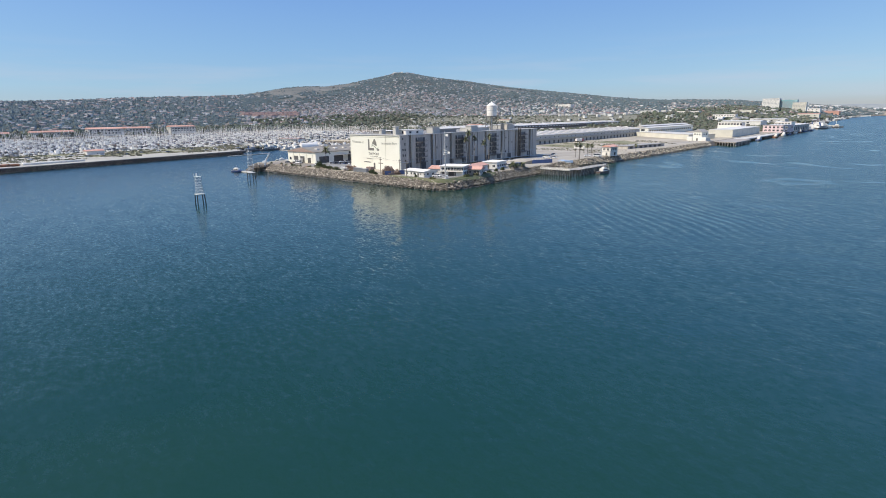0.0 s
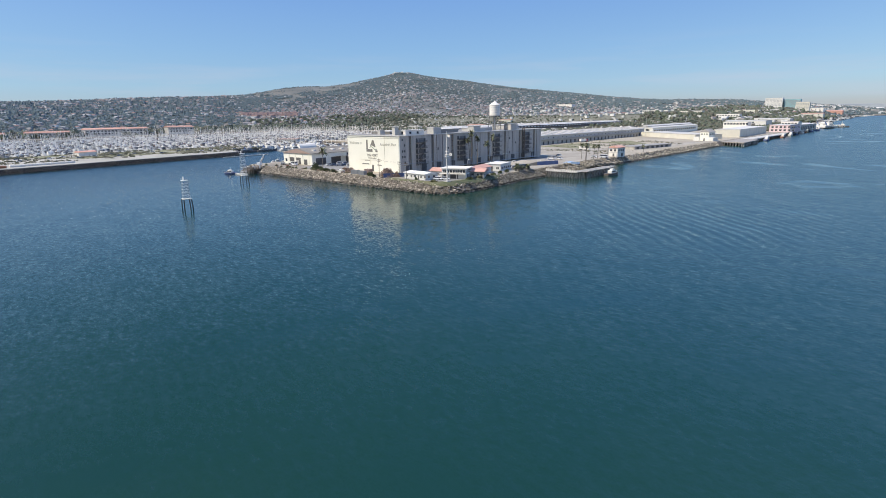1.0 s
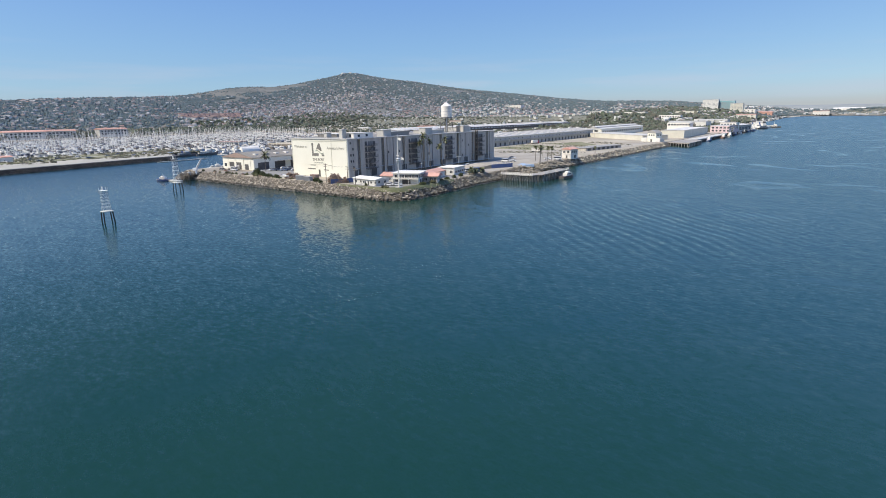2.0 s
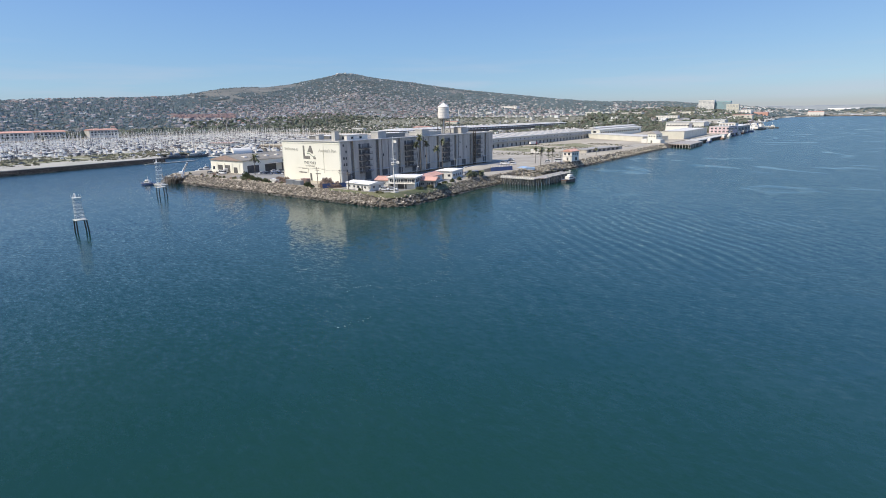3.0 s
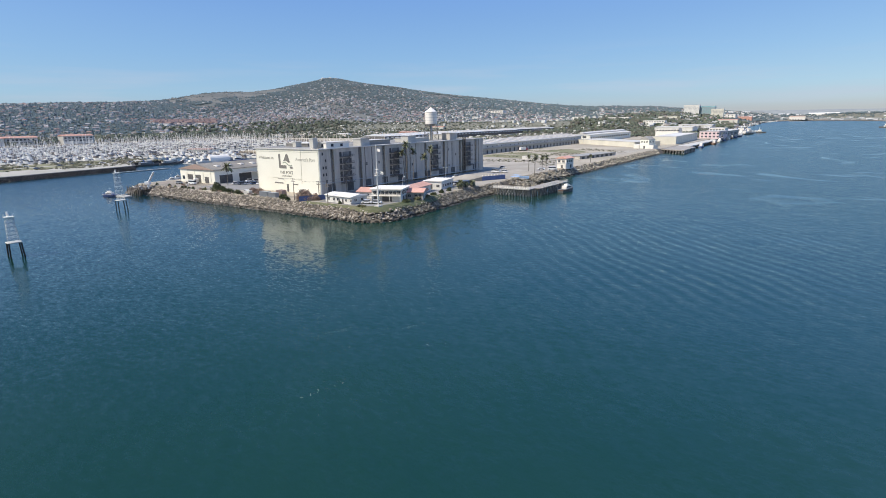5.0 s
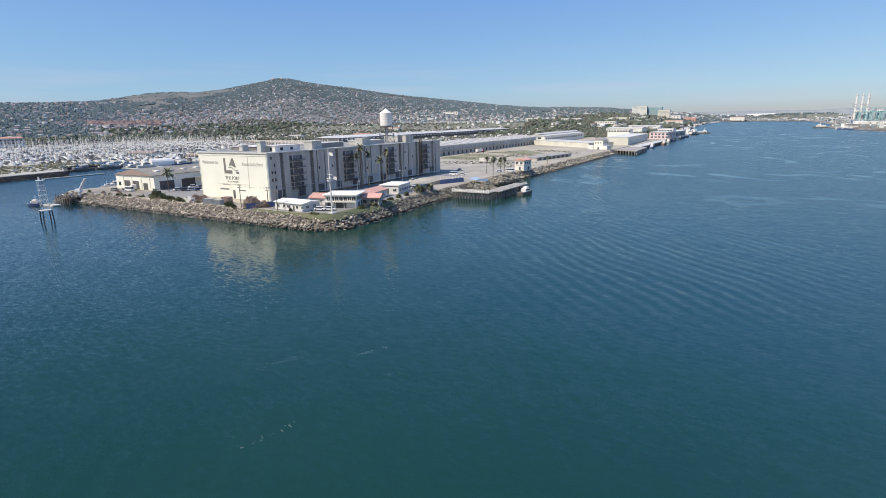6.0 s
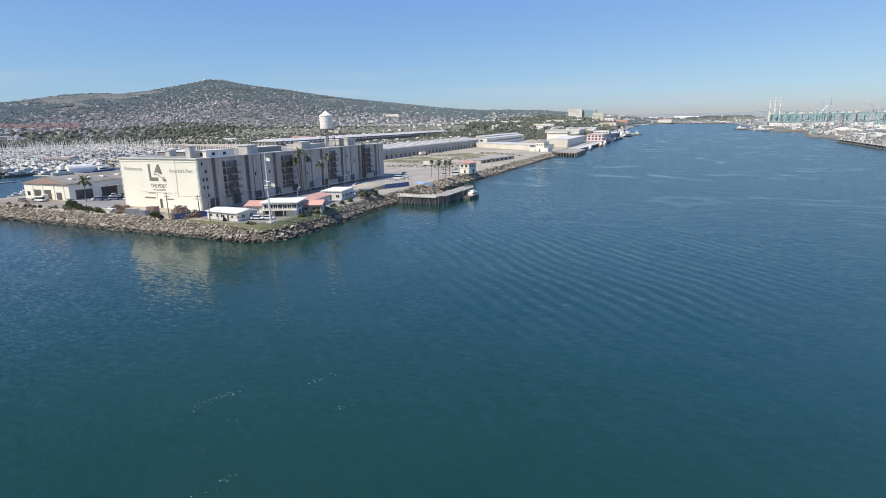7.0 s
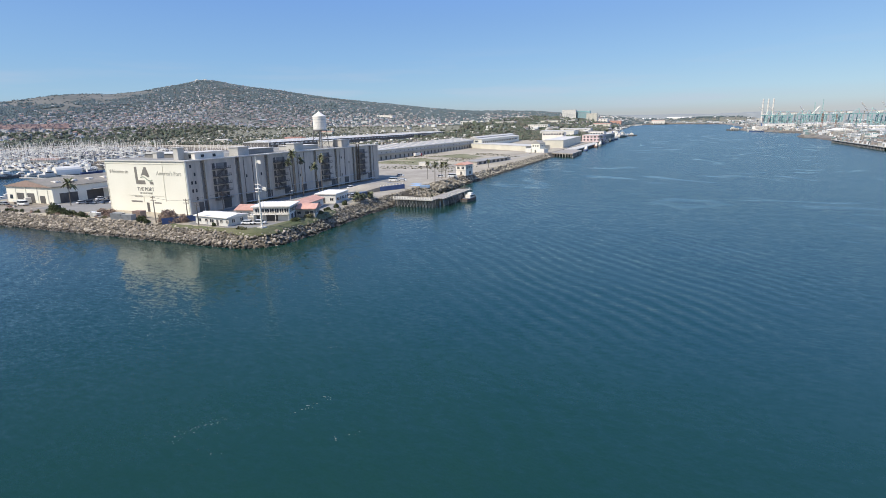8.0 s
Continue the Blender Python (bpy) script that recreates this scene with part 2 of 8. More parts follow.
M = dict(
    cream=mat("cream_paint", (0.83, 0.805, 0.695), (0.78, 0.755, 0.645), 0.08, 2.0, 0.8, grain=0.04, bump=0.05),
    concrete=mat("grey_concrete", (0.53, 0.485, 0.42), (0.40, 0.368, 0.322), 0.35, 2.5, 0.9, grain=0.1, run=0.12),
    pale=mat("pale_concrete", (0.55, 0.53, 0.48), (0.46, 0.44, 0.40), 0.1, 2.5, 0.9),
    roofgrey=mat("roof_grey", (0.62, 0.595, 0.55), (0.52, 0.50, 0.465), 0.06, 1.5, 0.85),
    roofbrown=mat("weathered_brown_roof", (0.27, 0.245, 0.205), (0.185, 0.17, 0.145), 0.12, 1.5, 0.9, grain=0.16),
    roofdark=mat("roof_felt", (0.33, 0.315, 0.29), (0.26, 0.25, 0.23), 0.06, 1.5, 0.9),
    white=mat("white_paint", (0.82, 0.77, 0.69), (0.74, 0.70, 0.63), 0.3, 3.0, 0.6, grain=0.05, bump=0.05),
    wall=mat("white_wall", (0.72, 0.70, 0.64), (0.62, 0.60, 0.55), 0.2, 2.0, 0.8, grain=0.06),
    beige=mat("beige_wall", (0.66, 0.625, 0.525), (0.58, 0.55, 0.46), 0.1, 2.0, 0.8, grain=0.06),
    pink=mat("pink_wall", (0.72, 0.555, 0.555), (0.64, 0.50, 0.50), 0.1, 2.0, 0.8),
    tile=mat("terracotta_tiles", (0.55, 0.31, 0.24), (0.46, 0.26, 0.20), 0.3, 4.0, 0.85, bump=0.4, vary=0.15),
    glass=mat("dark_glass", (0.03, 0.035, 0.045), (0.05, 0.055, 0.065), 0.5, 2.0, 0.15, bump=0.0),
    tealglass=mat("teal_glass", (0.22, 0.40, 0.42), (0.28, 0.44, 0.46), 0.05, 1.0, 0.4, bump=0.0),
    flatroof=mat("stained_flat_roof", (0.30, 0.29, 0.265), (0.19, 0.183, 0.168), 0.09, 0.8, 0.95, grain=0.15),
    dark=mat("dark_recess", (0.12, 0.115, 0.11), (0.085, 0.083, 0.08), 0.4, 2.0, 0.9),
    ink=mat("logo_grey_paint", (0.21, 0.20, 0.175), (0.17, 0.16, 0.145), 0.4, 2.0, 0.8, bump=0.0),
    inkmid=mat("faded_grey_paint", (0.45, 0.43, 0.37), (0.38, 0.365, 0.315), 0.4, 2.0, 0.8, bump=0.0),
    markgreen=mat("grey_green_paint", (0.33, 0.37, 0.29), (0.28, 0.32, 0.25), 0.4, 2.0, 0.8, bump=0.0),
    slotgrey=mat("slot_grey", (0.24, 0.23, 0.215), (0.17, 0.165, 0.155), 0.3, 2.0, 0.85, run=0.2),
    inkpale=mat("pale_grey_paint", (0.42, 0.40, 0.34), (0.38, 0.36, 0.31), 0.4, 2.0, 0.8, bump=0.0),
    conduit=mat("painted_conduit", (0.60, 0.57, 0.47), (0.54, 0.51, 0.42), 0.4, 2.0, 0.7, bump=0.0),
    steel=mat("galvanised_steel", (0.45, 0.47, 0.48), (0.36, 0.38, 0.39), 0.6, 5.0, 0.5, metal=0.4),
    pilepale=mat("bleached_pile", (0.46, 0.44, 0.41), (0.24, 0.23, 0.215), 0.5, 3.0, 0.9, vary=0.4),
    pilegrey=mat("weathered_pile", (0.20, 0.20, 0.20), (0.13, 0.13, 0.135), 0.6, 3.0, 0.85, vary=0.3),
    iron=mat("dark_ironwork", (0.16, 0.155, 0.15), (0.11, 0.10, 0.10), 0.6, 5.0, 0.7),
    rust=mat("rusty_steel", (0.30, 0.13, 0.07), (0.18, 0.10, 0.07), 0.4, 5.0, 0.85),
    timber=mat("weathered_timber", (0.24, 0.20, 0.16), (0.15, 0.13, 0.11), 0.5, 4.0, 0.9, vary=0.25),
    deck=mat("deck_planks", (0.36, 0.32, 0.28), (0.26, 0.24, 0.21), 0.3, 4.0, 0.9),
    asphalt=mat("worn_asphalt", (0.27, 0.258, 0.238), (0.19, 0.182, 0.168), 0.08, 3.0, 0.9, grain=0.15),
    lot=mat("worn_concrete_lot", (0.385, 0.345, 0.28), (0.28, 0.25, 0.205), 0.07, 1.5, 0.9, grain=0.15),
    dirt=mat("trodden_dirt", (0.29, 0.25, 0.20), (0.21, 0.185, 0.15), 0.12, 1.5, 0.95, grain=0.2, bump=0.3),
    rock=mat("riprap_stone", (0.31, 0.268, 0.215), (0.19, 0.166, 0.135), 0.35, 2.0, 0.95, bump=0.5, vary=0.42, island=0.55),
    # lighter copy of the stone, sunlight put into its colour for dim banks
    litrock=mat("lit_riprap_stone", (0.37, 0.325, 0.25), (0.25, 0.22, 0.17), 0.35, 2.0, 0.95, bump=0.5, vary=0.32, island=0.42),
    wetrock=mat("wet_stone", (0.09, 0.075, 0.06), (0.06, 0.055, 0.045), 0.2, 2.0, 0.5, bump=0.5, vary=0.3, island=0.3),
    dryscrub=mat("dry_scrub", (0.24, 0.22, 0.13), (0.15, 0.155, 0.075), 0.12, 1.5, 0.95, bump=0.5, grain=0.25),
    shedroof=mat("weathered_shed_roof", (0.52, 0.515, 0.50), (0.42, 0.415, 0.405), 0.05, 0.8, 0.85),
    bluepanel=mat("pale_metal_roof", (0.66, 0.67, 0.68), (0.56, 0.575, 0.59), 0.03, 0.6, 0.7),
    grass=mat("rough_grass", (0.088, 0.104, 0.045), (0.135, 0.128, 0.07), 0.15, 2.5, 0.95, bump=0.6, grain=0.25),
    leaf=mat("shrub_leaves", (0.055, 0.075, 0.03), (0.09, 0.10, 0.045), 0.3, 3.0, 0.8, island=0.35),
    drybush=mat("dry_reddish_shrub", (0.30, 0.22, 0.18), (0.36, 0.27, 0.21), 0.3, 3.0, 0.9, island=0.35),
    frond=mat("palm_fronds", (0.105, 0.125, 0.06), (0.15, 0.15, 0.08), 0.4, 3.0, 0.7, island=0.3),
    trunk=mat("palm_trunk", (0.21, 0.185, 0.155), (0.15, 0.135, 0.115), 0.8, 5.0, 0.95, bump=0.5),
    # aerial haze is put into these foliage colours as a blue tint
    hazetree=palette("hazed_foliage", [(0.095, 0.135, 0.145), (0.11, 0.152, 0.165), (0.082, 0.115, 0.122), (0.125, 0.15, 0.145), (0.105, 0.138, 0.135), (0.092, 0.112, 0.112), (0.115, 0.155, 0.17)], 0.95),
    belttree=palette("olive_foliage", [(0.095, 0.115, 0.075), (0.12, 0.135, 0.09), (0.075, 0.095, 0.065), (0.14, 0.135, 0.10), (0.105, 0.12, 0.095), (0.10, 0.095, 0.075)], 0.95),
    houses=palette("far_house_walls", [(0.58, 0.56, 0.53), (0.44, 0.41, 0.38), (0.72, 0.71, 0.69), (0.36, 0.31, 0.29), (0.44, 0.39, 0.36), (0.32, 0.30, 0.29), (0.60, 0.58, 0.55), (0.66, 0.65, 0.63)]),
    roofs=palette("far_house_roofs", [(0.26, 0.22, 0.21), (0.29, 0.185, 0.16), (0.25, 0.185, 0.165), (0.20, 0.185, 0.185), (0.34, 0.32, 0.31), (0.23, 0.19, 0.175), (0.29, 0.275, 0.27), (0.40, 0.395, 0.385)]),
    boats=palette("boat_white", [(0.84, 0.81, 0.75), (0.10, 0.10, 0.10), (0.62, 0.60, 0.56), (0.80, 0.77, 0.71), (0.06, 0.07, 0.09), (0.82, 0.79, 0.73), (0.28, 0.27, 0.26), (0.16, 0.14, 0.12), (0.70, 0.68, 0.63)], 0.4),
    navy=mat("navy_canvas", (0.05, 0.08, 0.20), (0.04, 0.06, 0.15), 0.5, 3.0, 0.8),
    bluewall=mat("blue_paint", (0.10, 0.15, 0.30), (0.08, 0.12, 0.25), 0.3, 2.0, 0.7),
    bluepale=mat("pale_blue_paint", (0.30, 0.42, 0.58), (0.26, 0.37, 0.52), 0.3, 2.0, 0.7),
    teal=mat("teal_crane_paint", (0.30, 0.50, 0.47), (0.25, 0.44, 0.42), 0.2, 2.0, 0.6),
    red=mat("red_paint", (0.45, 0.05, 0.05), (0.36, 0.05, 0.05), 0.3, 2.0, 0.5),
    brown=mat("brown_cladding", (0.33, 0.24, 0.20), (0.28, 0.20, 0.17), 0.1, 1.0, 0.8),
    rubber=mat("tyre_rubber", (0.03, 0.03, 0.03), (0.025, 0.025, 0.025), 1.0, 5.0, 0.9),
    carpaint=mat("car_paint_white", (0.75, 0.75, 0.75), (0.70, 0.70, 0.70), 0.5, 3.0, 0.3, grain=0.02, bump=0.0),
    carblue=mat("car_paint_blue", (0.07, 0.12, 0.22), (0.06, 0.10, 0.19), 0.5, 3.0, 0.3, grain=0.02, bump=0.0),
    cargrey=mat("car_paint_grey", (0.28, 0.29, 0.30), (0.25, 0.26, 0.27), 0.5, 3.0, 0.3, grain=0.02, bump=0.0),
)


def tide_stained(m):
    """Dark weed and wet stone up to the high-water line."""
    n, ln = m.node_tree.nodes, m.node_tree.links
    hsv = next(x for x in n if x.bl_idname == "ShaderNodeHueSaturation")
    source = hsv.inputs["Color"].links[0].from_socket
    geo, sep = n.new("ShaderNodeNewGeometry"), n.new("ShaderNodeSeparateXYZ")
    ln.new(geo.outputs["Position"], sep.inputs[0])
    ragged = n.new("ShaderNodeTexNoise")
    ragged.inputs["Scale"].default_value = 0.6
    ln.new(geo.outputs["Position"], ragged.inputs["Vector"])
    line = n.new("ShaderNodeMath")
    line.operation = "SUBTRACT"
    ln.new(sep.outputs["Z"], line.inputs[0])
    ln.new(ragged.outputs["Fac"], line.inputs[1])
    wet = n.new("ShaderNodeMapRange")
    wet.inputs["From Min"].default_value, wet.inputs["From Max"].default_value = 0.25, 0.75
    ln.new(line.outputs[0], wet.inputs["Value"])
    mix = n.new("ShaderNodeMix")
    mix.data_type = "RGBA"
    mix.inputs["A"].default_value = (0.055, 0.048, 0.038, 1)
    ln.new(wet.outputs["Result"], mix.inputs["Factor"])
    ln.new(source, mix.inputs["B"])
    ln.new(mix.outputs["Result"], hsv.inputs["Color"])


tide_stained(M["rock"])
tide_stained(M["litrock"])


def ground_material():
    """Bare dirt and pale paving near the quays, scrub and dry grass on the hills, by world place."""
    m = mat("ground_soil", (0.42, 0.365, 0.28), (0.31, 0.27, 0.205), 0.02, 0.6, 0.95, grain=0.16, bump=0.3)
    n, ln = m.node_tree.nodes, m.node_tree.links
    hsv = next(x for x in n if x.bl_idname == "ShaderNodeHueSaturation")
    soil = next(x for x in n if x.bl_idname == "ShaderNodeMix")
    geo = n.new("ShaderNodeNewGeometry")
    sep = n.new("ShaderNodeSeparateXYZ")
    ln.new(geo.outputs["Position"], sep.inputs[0])
    up = n.new("ShaderNodeMapRange")
    up.inputs["From Min"].default_value, up.inputs["From Max"].default_value = 30.0, 60.0
    ln.new(sep.outputs["Z"], up.inputs["Value"])
    nz = n.new("ShaderNodeTexNoise")
    nz.inputs["Scale"].default_value, nz.inputs["Detail"].default_value = 0.006, 6
    ln.new(geo.outputs["Position"], nz.inputs["Vector"])
    hill = n.new("ShaderNodeValToRGB")
    el = hill.color_ramp.elements
    el[0].position, el[0].color = 0.40, (0.115, 0.12, 0.105, 1)
    el[1].position, el[1].color = 0.60, (0.165, 0.16, 0.14, 1)
    ln.new(nz.outputs["Fac"], hill.inputs["Fac"])
    mix = n.new("ShaderNodeMix")
    mix.data_type = "RGBA"
    ln.new(up.outputs["Result"], mix.inputs["Factor"])
    ln.new(soil.outputs["Result"], mix.inputs["A"])
    ln.new(hill.outputs["Color"], mix.inputs["B"])
    # dry olive grass on the bluff
    bluff = n.new("ShaderNodeMapRange")
    bluff.inputs["From Min"].default_value, bluff.inputs["From Max"].default_value = 5.6, 11.0
    ln.new(sep.outputs["Z"], bluff.inputs["Value"])
    dry = n.new("ShaderNodeMix")
    dry.data_type = "RGBA"
    dry.inputs["B"].default_value = (0.185, 0.18, 0.135, 1)
    ln.new(bluff.outputs["Result"], dry.inputs["Factor"])
    ln.new(soil.outputs["Result"], dry.inputs["A"])
    ln.new(dry.outputs["Result"], mix.inputs["A"])
    # shade in the gaps of the banks' stones, painted dark below the level ground
    gap_shade = n.new("ShaderNodeMapRange")
    gap_shade.inputs["From Min"].default_value, gap_shade.inputs["From Max"].default_value = 4.7, 4.2
    ln.new(sep.outputs["Z"], gap_shade.inputs["Value"])
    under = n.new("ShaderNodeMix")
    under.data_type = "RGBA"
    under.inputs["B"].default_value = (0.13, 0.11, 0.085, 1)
    ln.new(gap_shade.outputs["Result"], under.inputs["Factor"])
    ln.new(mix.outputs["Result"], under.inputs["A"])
    ln.new(under.outputs["Result"], hsv.inputs["Color"])
    return m


def water_material():
    """Deep green-blue harbour water: swell, wind ripples and smooth slicks."""
    m = bpy.data.materials.new("harbour_water")
    m.use_nodes = True
    n, ln = m.node_tree.nodes, m.node_tree.links
    p = n["Principled BSDF"]
    p.inputs["IOR"].default_value = 1.333
    geo = n.new("ShaderNodeNewGeometry")

    def noise_at(scale, detail, stretch=(1, 1, 1), turn=0.0, rough=0.5, bend=0.0):
        mp = n.new("ShaderNodeMapping")
        mp.inputs["Scale"].default_value = stretch
        mp.inputs["Rotation"].default_value = (0, 0, radians(turn))
        t = n.new("ShaderNodeTexNoise")
        t.inputs["Scale"].default_value, t.inputs["Detail"].default_value = scale, detail
        t.inputs["Roughness"].default_value, t.inputs["Distortion"].default_value = rough, bend
        ln.new(geo.outputs["Position"], mp.inputs["Vector"])
        ln.new(mp.outputs["Vector"], t.inputs["Vector"])
        return t.outputs["Fac"]

    def math_node(op, a, b):
        t = n.new("ShaderNodeMath")
        t.operation = op
        for k, v in enumerate((a, b)):
            if isinstance(v, (int, float)):
                t.inputs[k].default_value = v
            else:
                ln.new(v, t.inputs[k])
        return t.outputs[0]

    def remap(v, lo, hi, a, b):
        t = n.new("ShaderNodeMapRange")
        for key, x in (("From Min", lo), ("From Max", hi), ("To Min", a), ("To Max", b)):
            t.inputs[key].default_value = x
        ln.new(v, t.inputs["Value"])
        return t.outputs["Result"]

    body = n.new("ShaderNodeMix")
    body.data_type = "RGBA"
    body.inputs["A"].default_value, body.inputs["B"].default_value = (0.0058, 0.0345, 0.0268, 1), (0.0098, 0.0400, 0.0290, 1)
    ln.new(remap(noise_at(0.012, 4), 0.35, 0.65, 0, 1), body.inputs["Factor"])
    # deeper blue sky reflection put into the body colour of the western basin
    place = n.new("ShaderNodeSeparateXYZ")
    ln.new(geo.outputs["Position"], place.inputs[0])
    basin_sky_tint = n.new("ShaderNodeMix")
    basin_sky_tint.data_type = "RGBA"
    basin_sky_tint.inputs["B"].default_value = (0.0035, 0.0225, 0.0300, 1)
    ln.new(remap(place.outputs["X"], 70, -130, 0, 1), basin_sky_tint.inputs["Factor"])
    ln.new(body.outputs["Result"], basin_sky_tint.inputs["A"])
    ln.new(basin_sky_tint.outputs["Result"], p.inputs["Base Color"])
    reach = n.new("ShaderNodeVectorMath")
    reach.operation = "DISTANCE"
    reach.inputs[1].default_value = (0, -40, 0)
    ln.new(geo.outputs["Position"], reach.inputs[0])
    # slicks lie out in the channel, hardly any in the basin or close under the point
    slick = remap(noise_at(0.012, 5, (1.0, 0.8, 1), 25, 0.55, 3.4), 0.57, 0.66, 1.0, 0.35)
    slick = math_node("MAXIMUM", slick, math_node("MAXIMUM", remap(reach.outputs["Value"], 130, 220, 1.0, 0.35), remap(place.outputs["X"], -60, 30, 1.0, 0.35)))

    def tilt(scale, detail, stretch, turn, amount, masked):
        """A sideways lean of the surface from a noise colour."""
        mp = n.new("ShaderNodeMapping")
        mp.inputs["Scale"].default_value = stretch
        mp.inputs["Rotation"].default_value = (0, 0, radians(turn))
        t = n.new("ShaderNodeTexNoise")
        t.inputs["Scale"].default_value, t.inputs["Detail"].default_value, t.inputs["Roughness"].default_value = scale, detail, 0.55
        ln.new(geo.outputs["Position"], mp.inputs["Vector"])
        ln.new(mp.outputs["Vector"], t.inputs["Vector"])
        mid = n.new("ShaderNodeVectorMath")
        mid.operation = "SUBTRACT"
        mid.inputs[1].default_value = (0.5, 0.5, 0.5)
        ln.new(t.outputs["Color"], mid.inputs[0])
        size = n.new("ShaderNodeVectorMath")
        size.operation = "MULTIPLY"
        size.inputs[1].default_value = (amount, amount, 0)
        ln.new(mid.outputs[0], size.inputs[0])
        if not masked:
            return size.outputs[0]
        m2 = n.new("ShaderNodeVectorMath")
        m2.operation = "SCALE"
        ln.new(size.outputs[0], m2.inputs[0])
        ln.new(slick, m2.inputs["Scale"])
        return m2.outputs[0]

    def total(a, b):
        t = n.new("ShaderNodeVectorMath")
        t.operation = "ADD"
        ln.new(a, t.inputs[0])
        if isinstance(b, tuple):
            t.inputs[1].default_value = b
        else:
            ln.new(b, t.inputs[1])
        return t.outputs[0]

    lean = total(tilt(0.10, 2, (1.0, 2.0, 1), 40, 0.09, False), tilt(0.55, 3, (1.0, 1.9, 1), 30, 0.29, True))
    lean = total(lean, tilt(1.9, 2, (1.0, 1.6, 1), 20, 0.21, True))
    # crests run mostly along the shore, so the lean is stronger across them
    along = n.new("ShaderNodeVectorMath")
    along.operation = "DOT_PRODUCT"
    along.inputs[1].default_value = (-0.7, 0.714, 0)
    ln.new(lean, along.inputs[0])
    strong = n.new("ShaderNodeVectorMath")
    strong.operation = "SCALE"
    strong.inputs[0].default_value = (-0.7, 0.714, 0)
    ln.new(math_node("MULTIPLY", along.outputs["Value"], 0.72), strong.inputs["Scale"])
    weak = n.new("ShaderNodeVectorMath")
    weak.operation = "SCALE"
    weak.inputs["Scale"].default_value = 0.4
    ln.new(lean, weak.inputs[0])
    # calmer water in the lee of the point
    lee = n.new("ShaderNodeVectorMath")
    lee.operation = "SCALE"
    ln.new(total(weak.outputs[0], strong.outputs[0]), lee.inputs[0])
    # the open basin to the west is ruffled more than the channel
    breeze = remap(place.outputs["X"], -170, 20, 1.45, 0.96)
    ln.new(math_node("MULTIPLY", remap(reach.outputs["Value"], 115, 260, 0.72, 1.22), breeze), lee.inputs["Scale"])
    lean = lee.outputs[0]
    # long low wakes of passing boats, in patches
    mp = n.new("ShaderNodeMapping")
    mp.inputs["Rotation"].default_value = (0, 0, radians(-45))
    ln.new(geo.outputs["Position"], mp.inputs["Vector"])
    wake = n.new("ShaderNodeTexWave")
    wake.wave_type, wake.bands_direction, wake.wave_profile = "BANDS", "X", "SIN"
    for key, v in (("Scale", 0.075), ("Distortion", 8.0), ("Detail", 2.5), ("Detail Scale", 0.3)):
        wake.inputs[key].default_value = v
    ln.new(mp.outputs["Vector"], wake.inputs["Vector"])
    # strongest where the crests run past the point into the channel
    spot = n.new("ShaderNodeVectorMath")
    spot.operation = "SUBTRACT"
    spot.inputs[1].default_value = (92.0, -112.0, 0)
    ln.new(mp.outputs["Vector"], spot.inputs[0])
    shrunk = n.new("ShaderNodeVectorMath")
    shrunk.operation = "MULTIPLY"
    shrunk.inputs[1].default_value = (1 / 34.0, 1 / 62.0, 0)
    ln.new(spot.outputs[0], shrunk.inputs[0])
    size = n.new("ShaderNodeVectorMath")
    size.operation = "LENGTH"
    ln.new(shrunk.outputs[0], size.inputs[0])
    train = math_node("MULTIPLY", remap(size.outputs["Value"], 0.45, 1.2, 0.085, 0.0), remap(noise_at(0.03, 2), 0.35, 0.6, 0.25, 1.0))
    patch = math_node("ADD", remap(noise_at(0.009, 2), 0.48, 0.66, 0.0, 0.05), train)
    amount = math_node("MULTIPLY", math_node("SUBTRACT", wake.outputs["Fac"], 0.5), patch)
    push = n.new("ShaderNodeCombineXYZ")
    ln.new(amount, push.inputs["X"])
    ln.new(amount, push.inputs["Y"])
    lean = total(lean, push.outputs[0])
    unit = n.new("ShaderNodeVectorMath")
    unit.operation = "NORMALIZE"
    ln.new(total(lean, (0, 0, 1.0)), unit.inputs[0])
    ln.new(unit.outputs[0], p.inputs["Normal"])
    ln.new(math_node("MULTIPLY", remap(slick, 0.35, 1.0, 0.15, 0.245), remap(reach.outputs["Value"], 115, 240, 0.6, 1.0)), p.inputs["Roughness"])
    return m


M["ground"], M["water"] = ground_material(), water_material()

# ---- building helpers ----
def box(bm, x0, x1, y0, y1, z0, z1):
    v = [bm.verts.new(c) for c in ((x0, y0, z0), (x1, y0, z0), (x1, y1, z0), (x0, y1, z0), (x0, y0, z1), (x1, y0, z1), (x1, y1, z1), (x0, y1, z1))]
    for f in ((3, 2, 1, 0), (4, 5, 6, 7), (0, 1, 5, 4), (1, 2, 6, 5), (2, 3, 7, 6), (3, 0, 4, 7)):
        bm.faces.new([v[k] for k in f])
    return bm


def rod(bm, a, b, r0, r1=None, sides=6):
    """A tapered bar from a to b."""
    a, b, r1 = Vector(a), Vector(b), r0 if r1 is None else r1
    q = (b - a).to_track_quat("Z", "Y")
    rings = []
    for p, r in ((a, r0), (b, r1)):
        rings.append([bm.verts.new(p + q @ Vector((r * math.cos(t), r * math.sin(t), 0))) for t in (2 * math.pi * k / sides for k in range(sides))])
    for k in range(sides):
        j = (k + 1) % sides
        bm.faces.new((rings[0][k], rings[0][j], rings[1][j], rings[1][k]))
    bm.faces.new(rings[1])
    bm.faces.new(rings[0][::-1])
    return bm


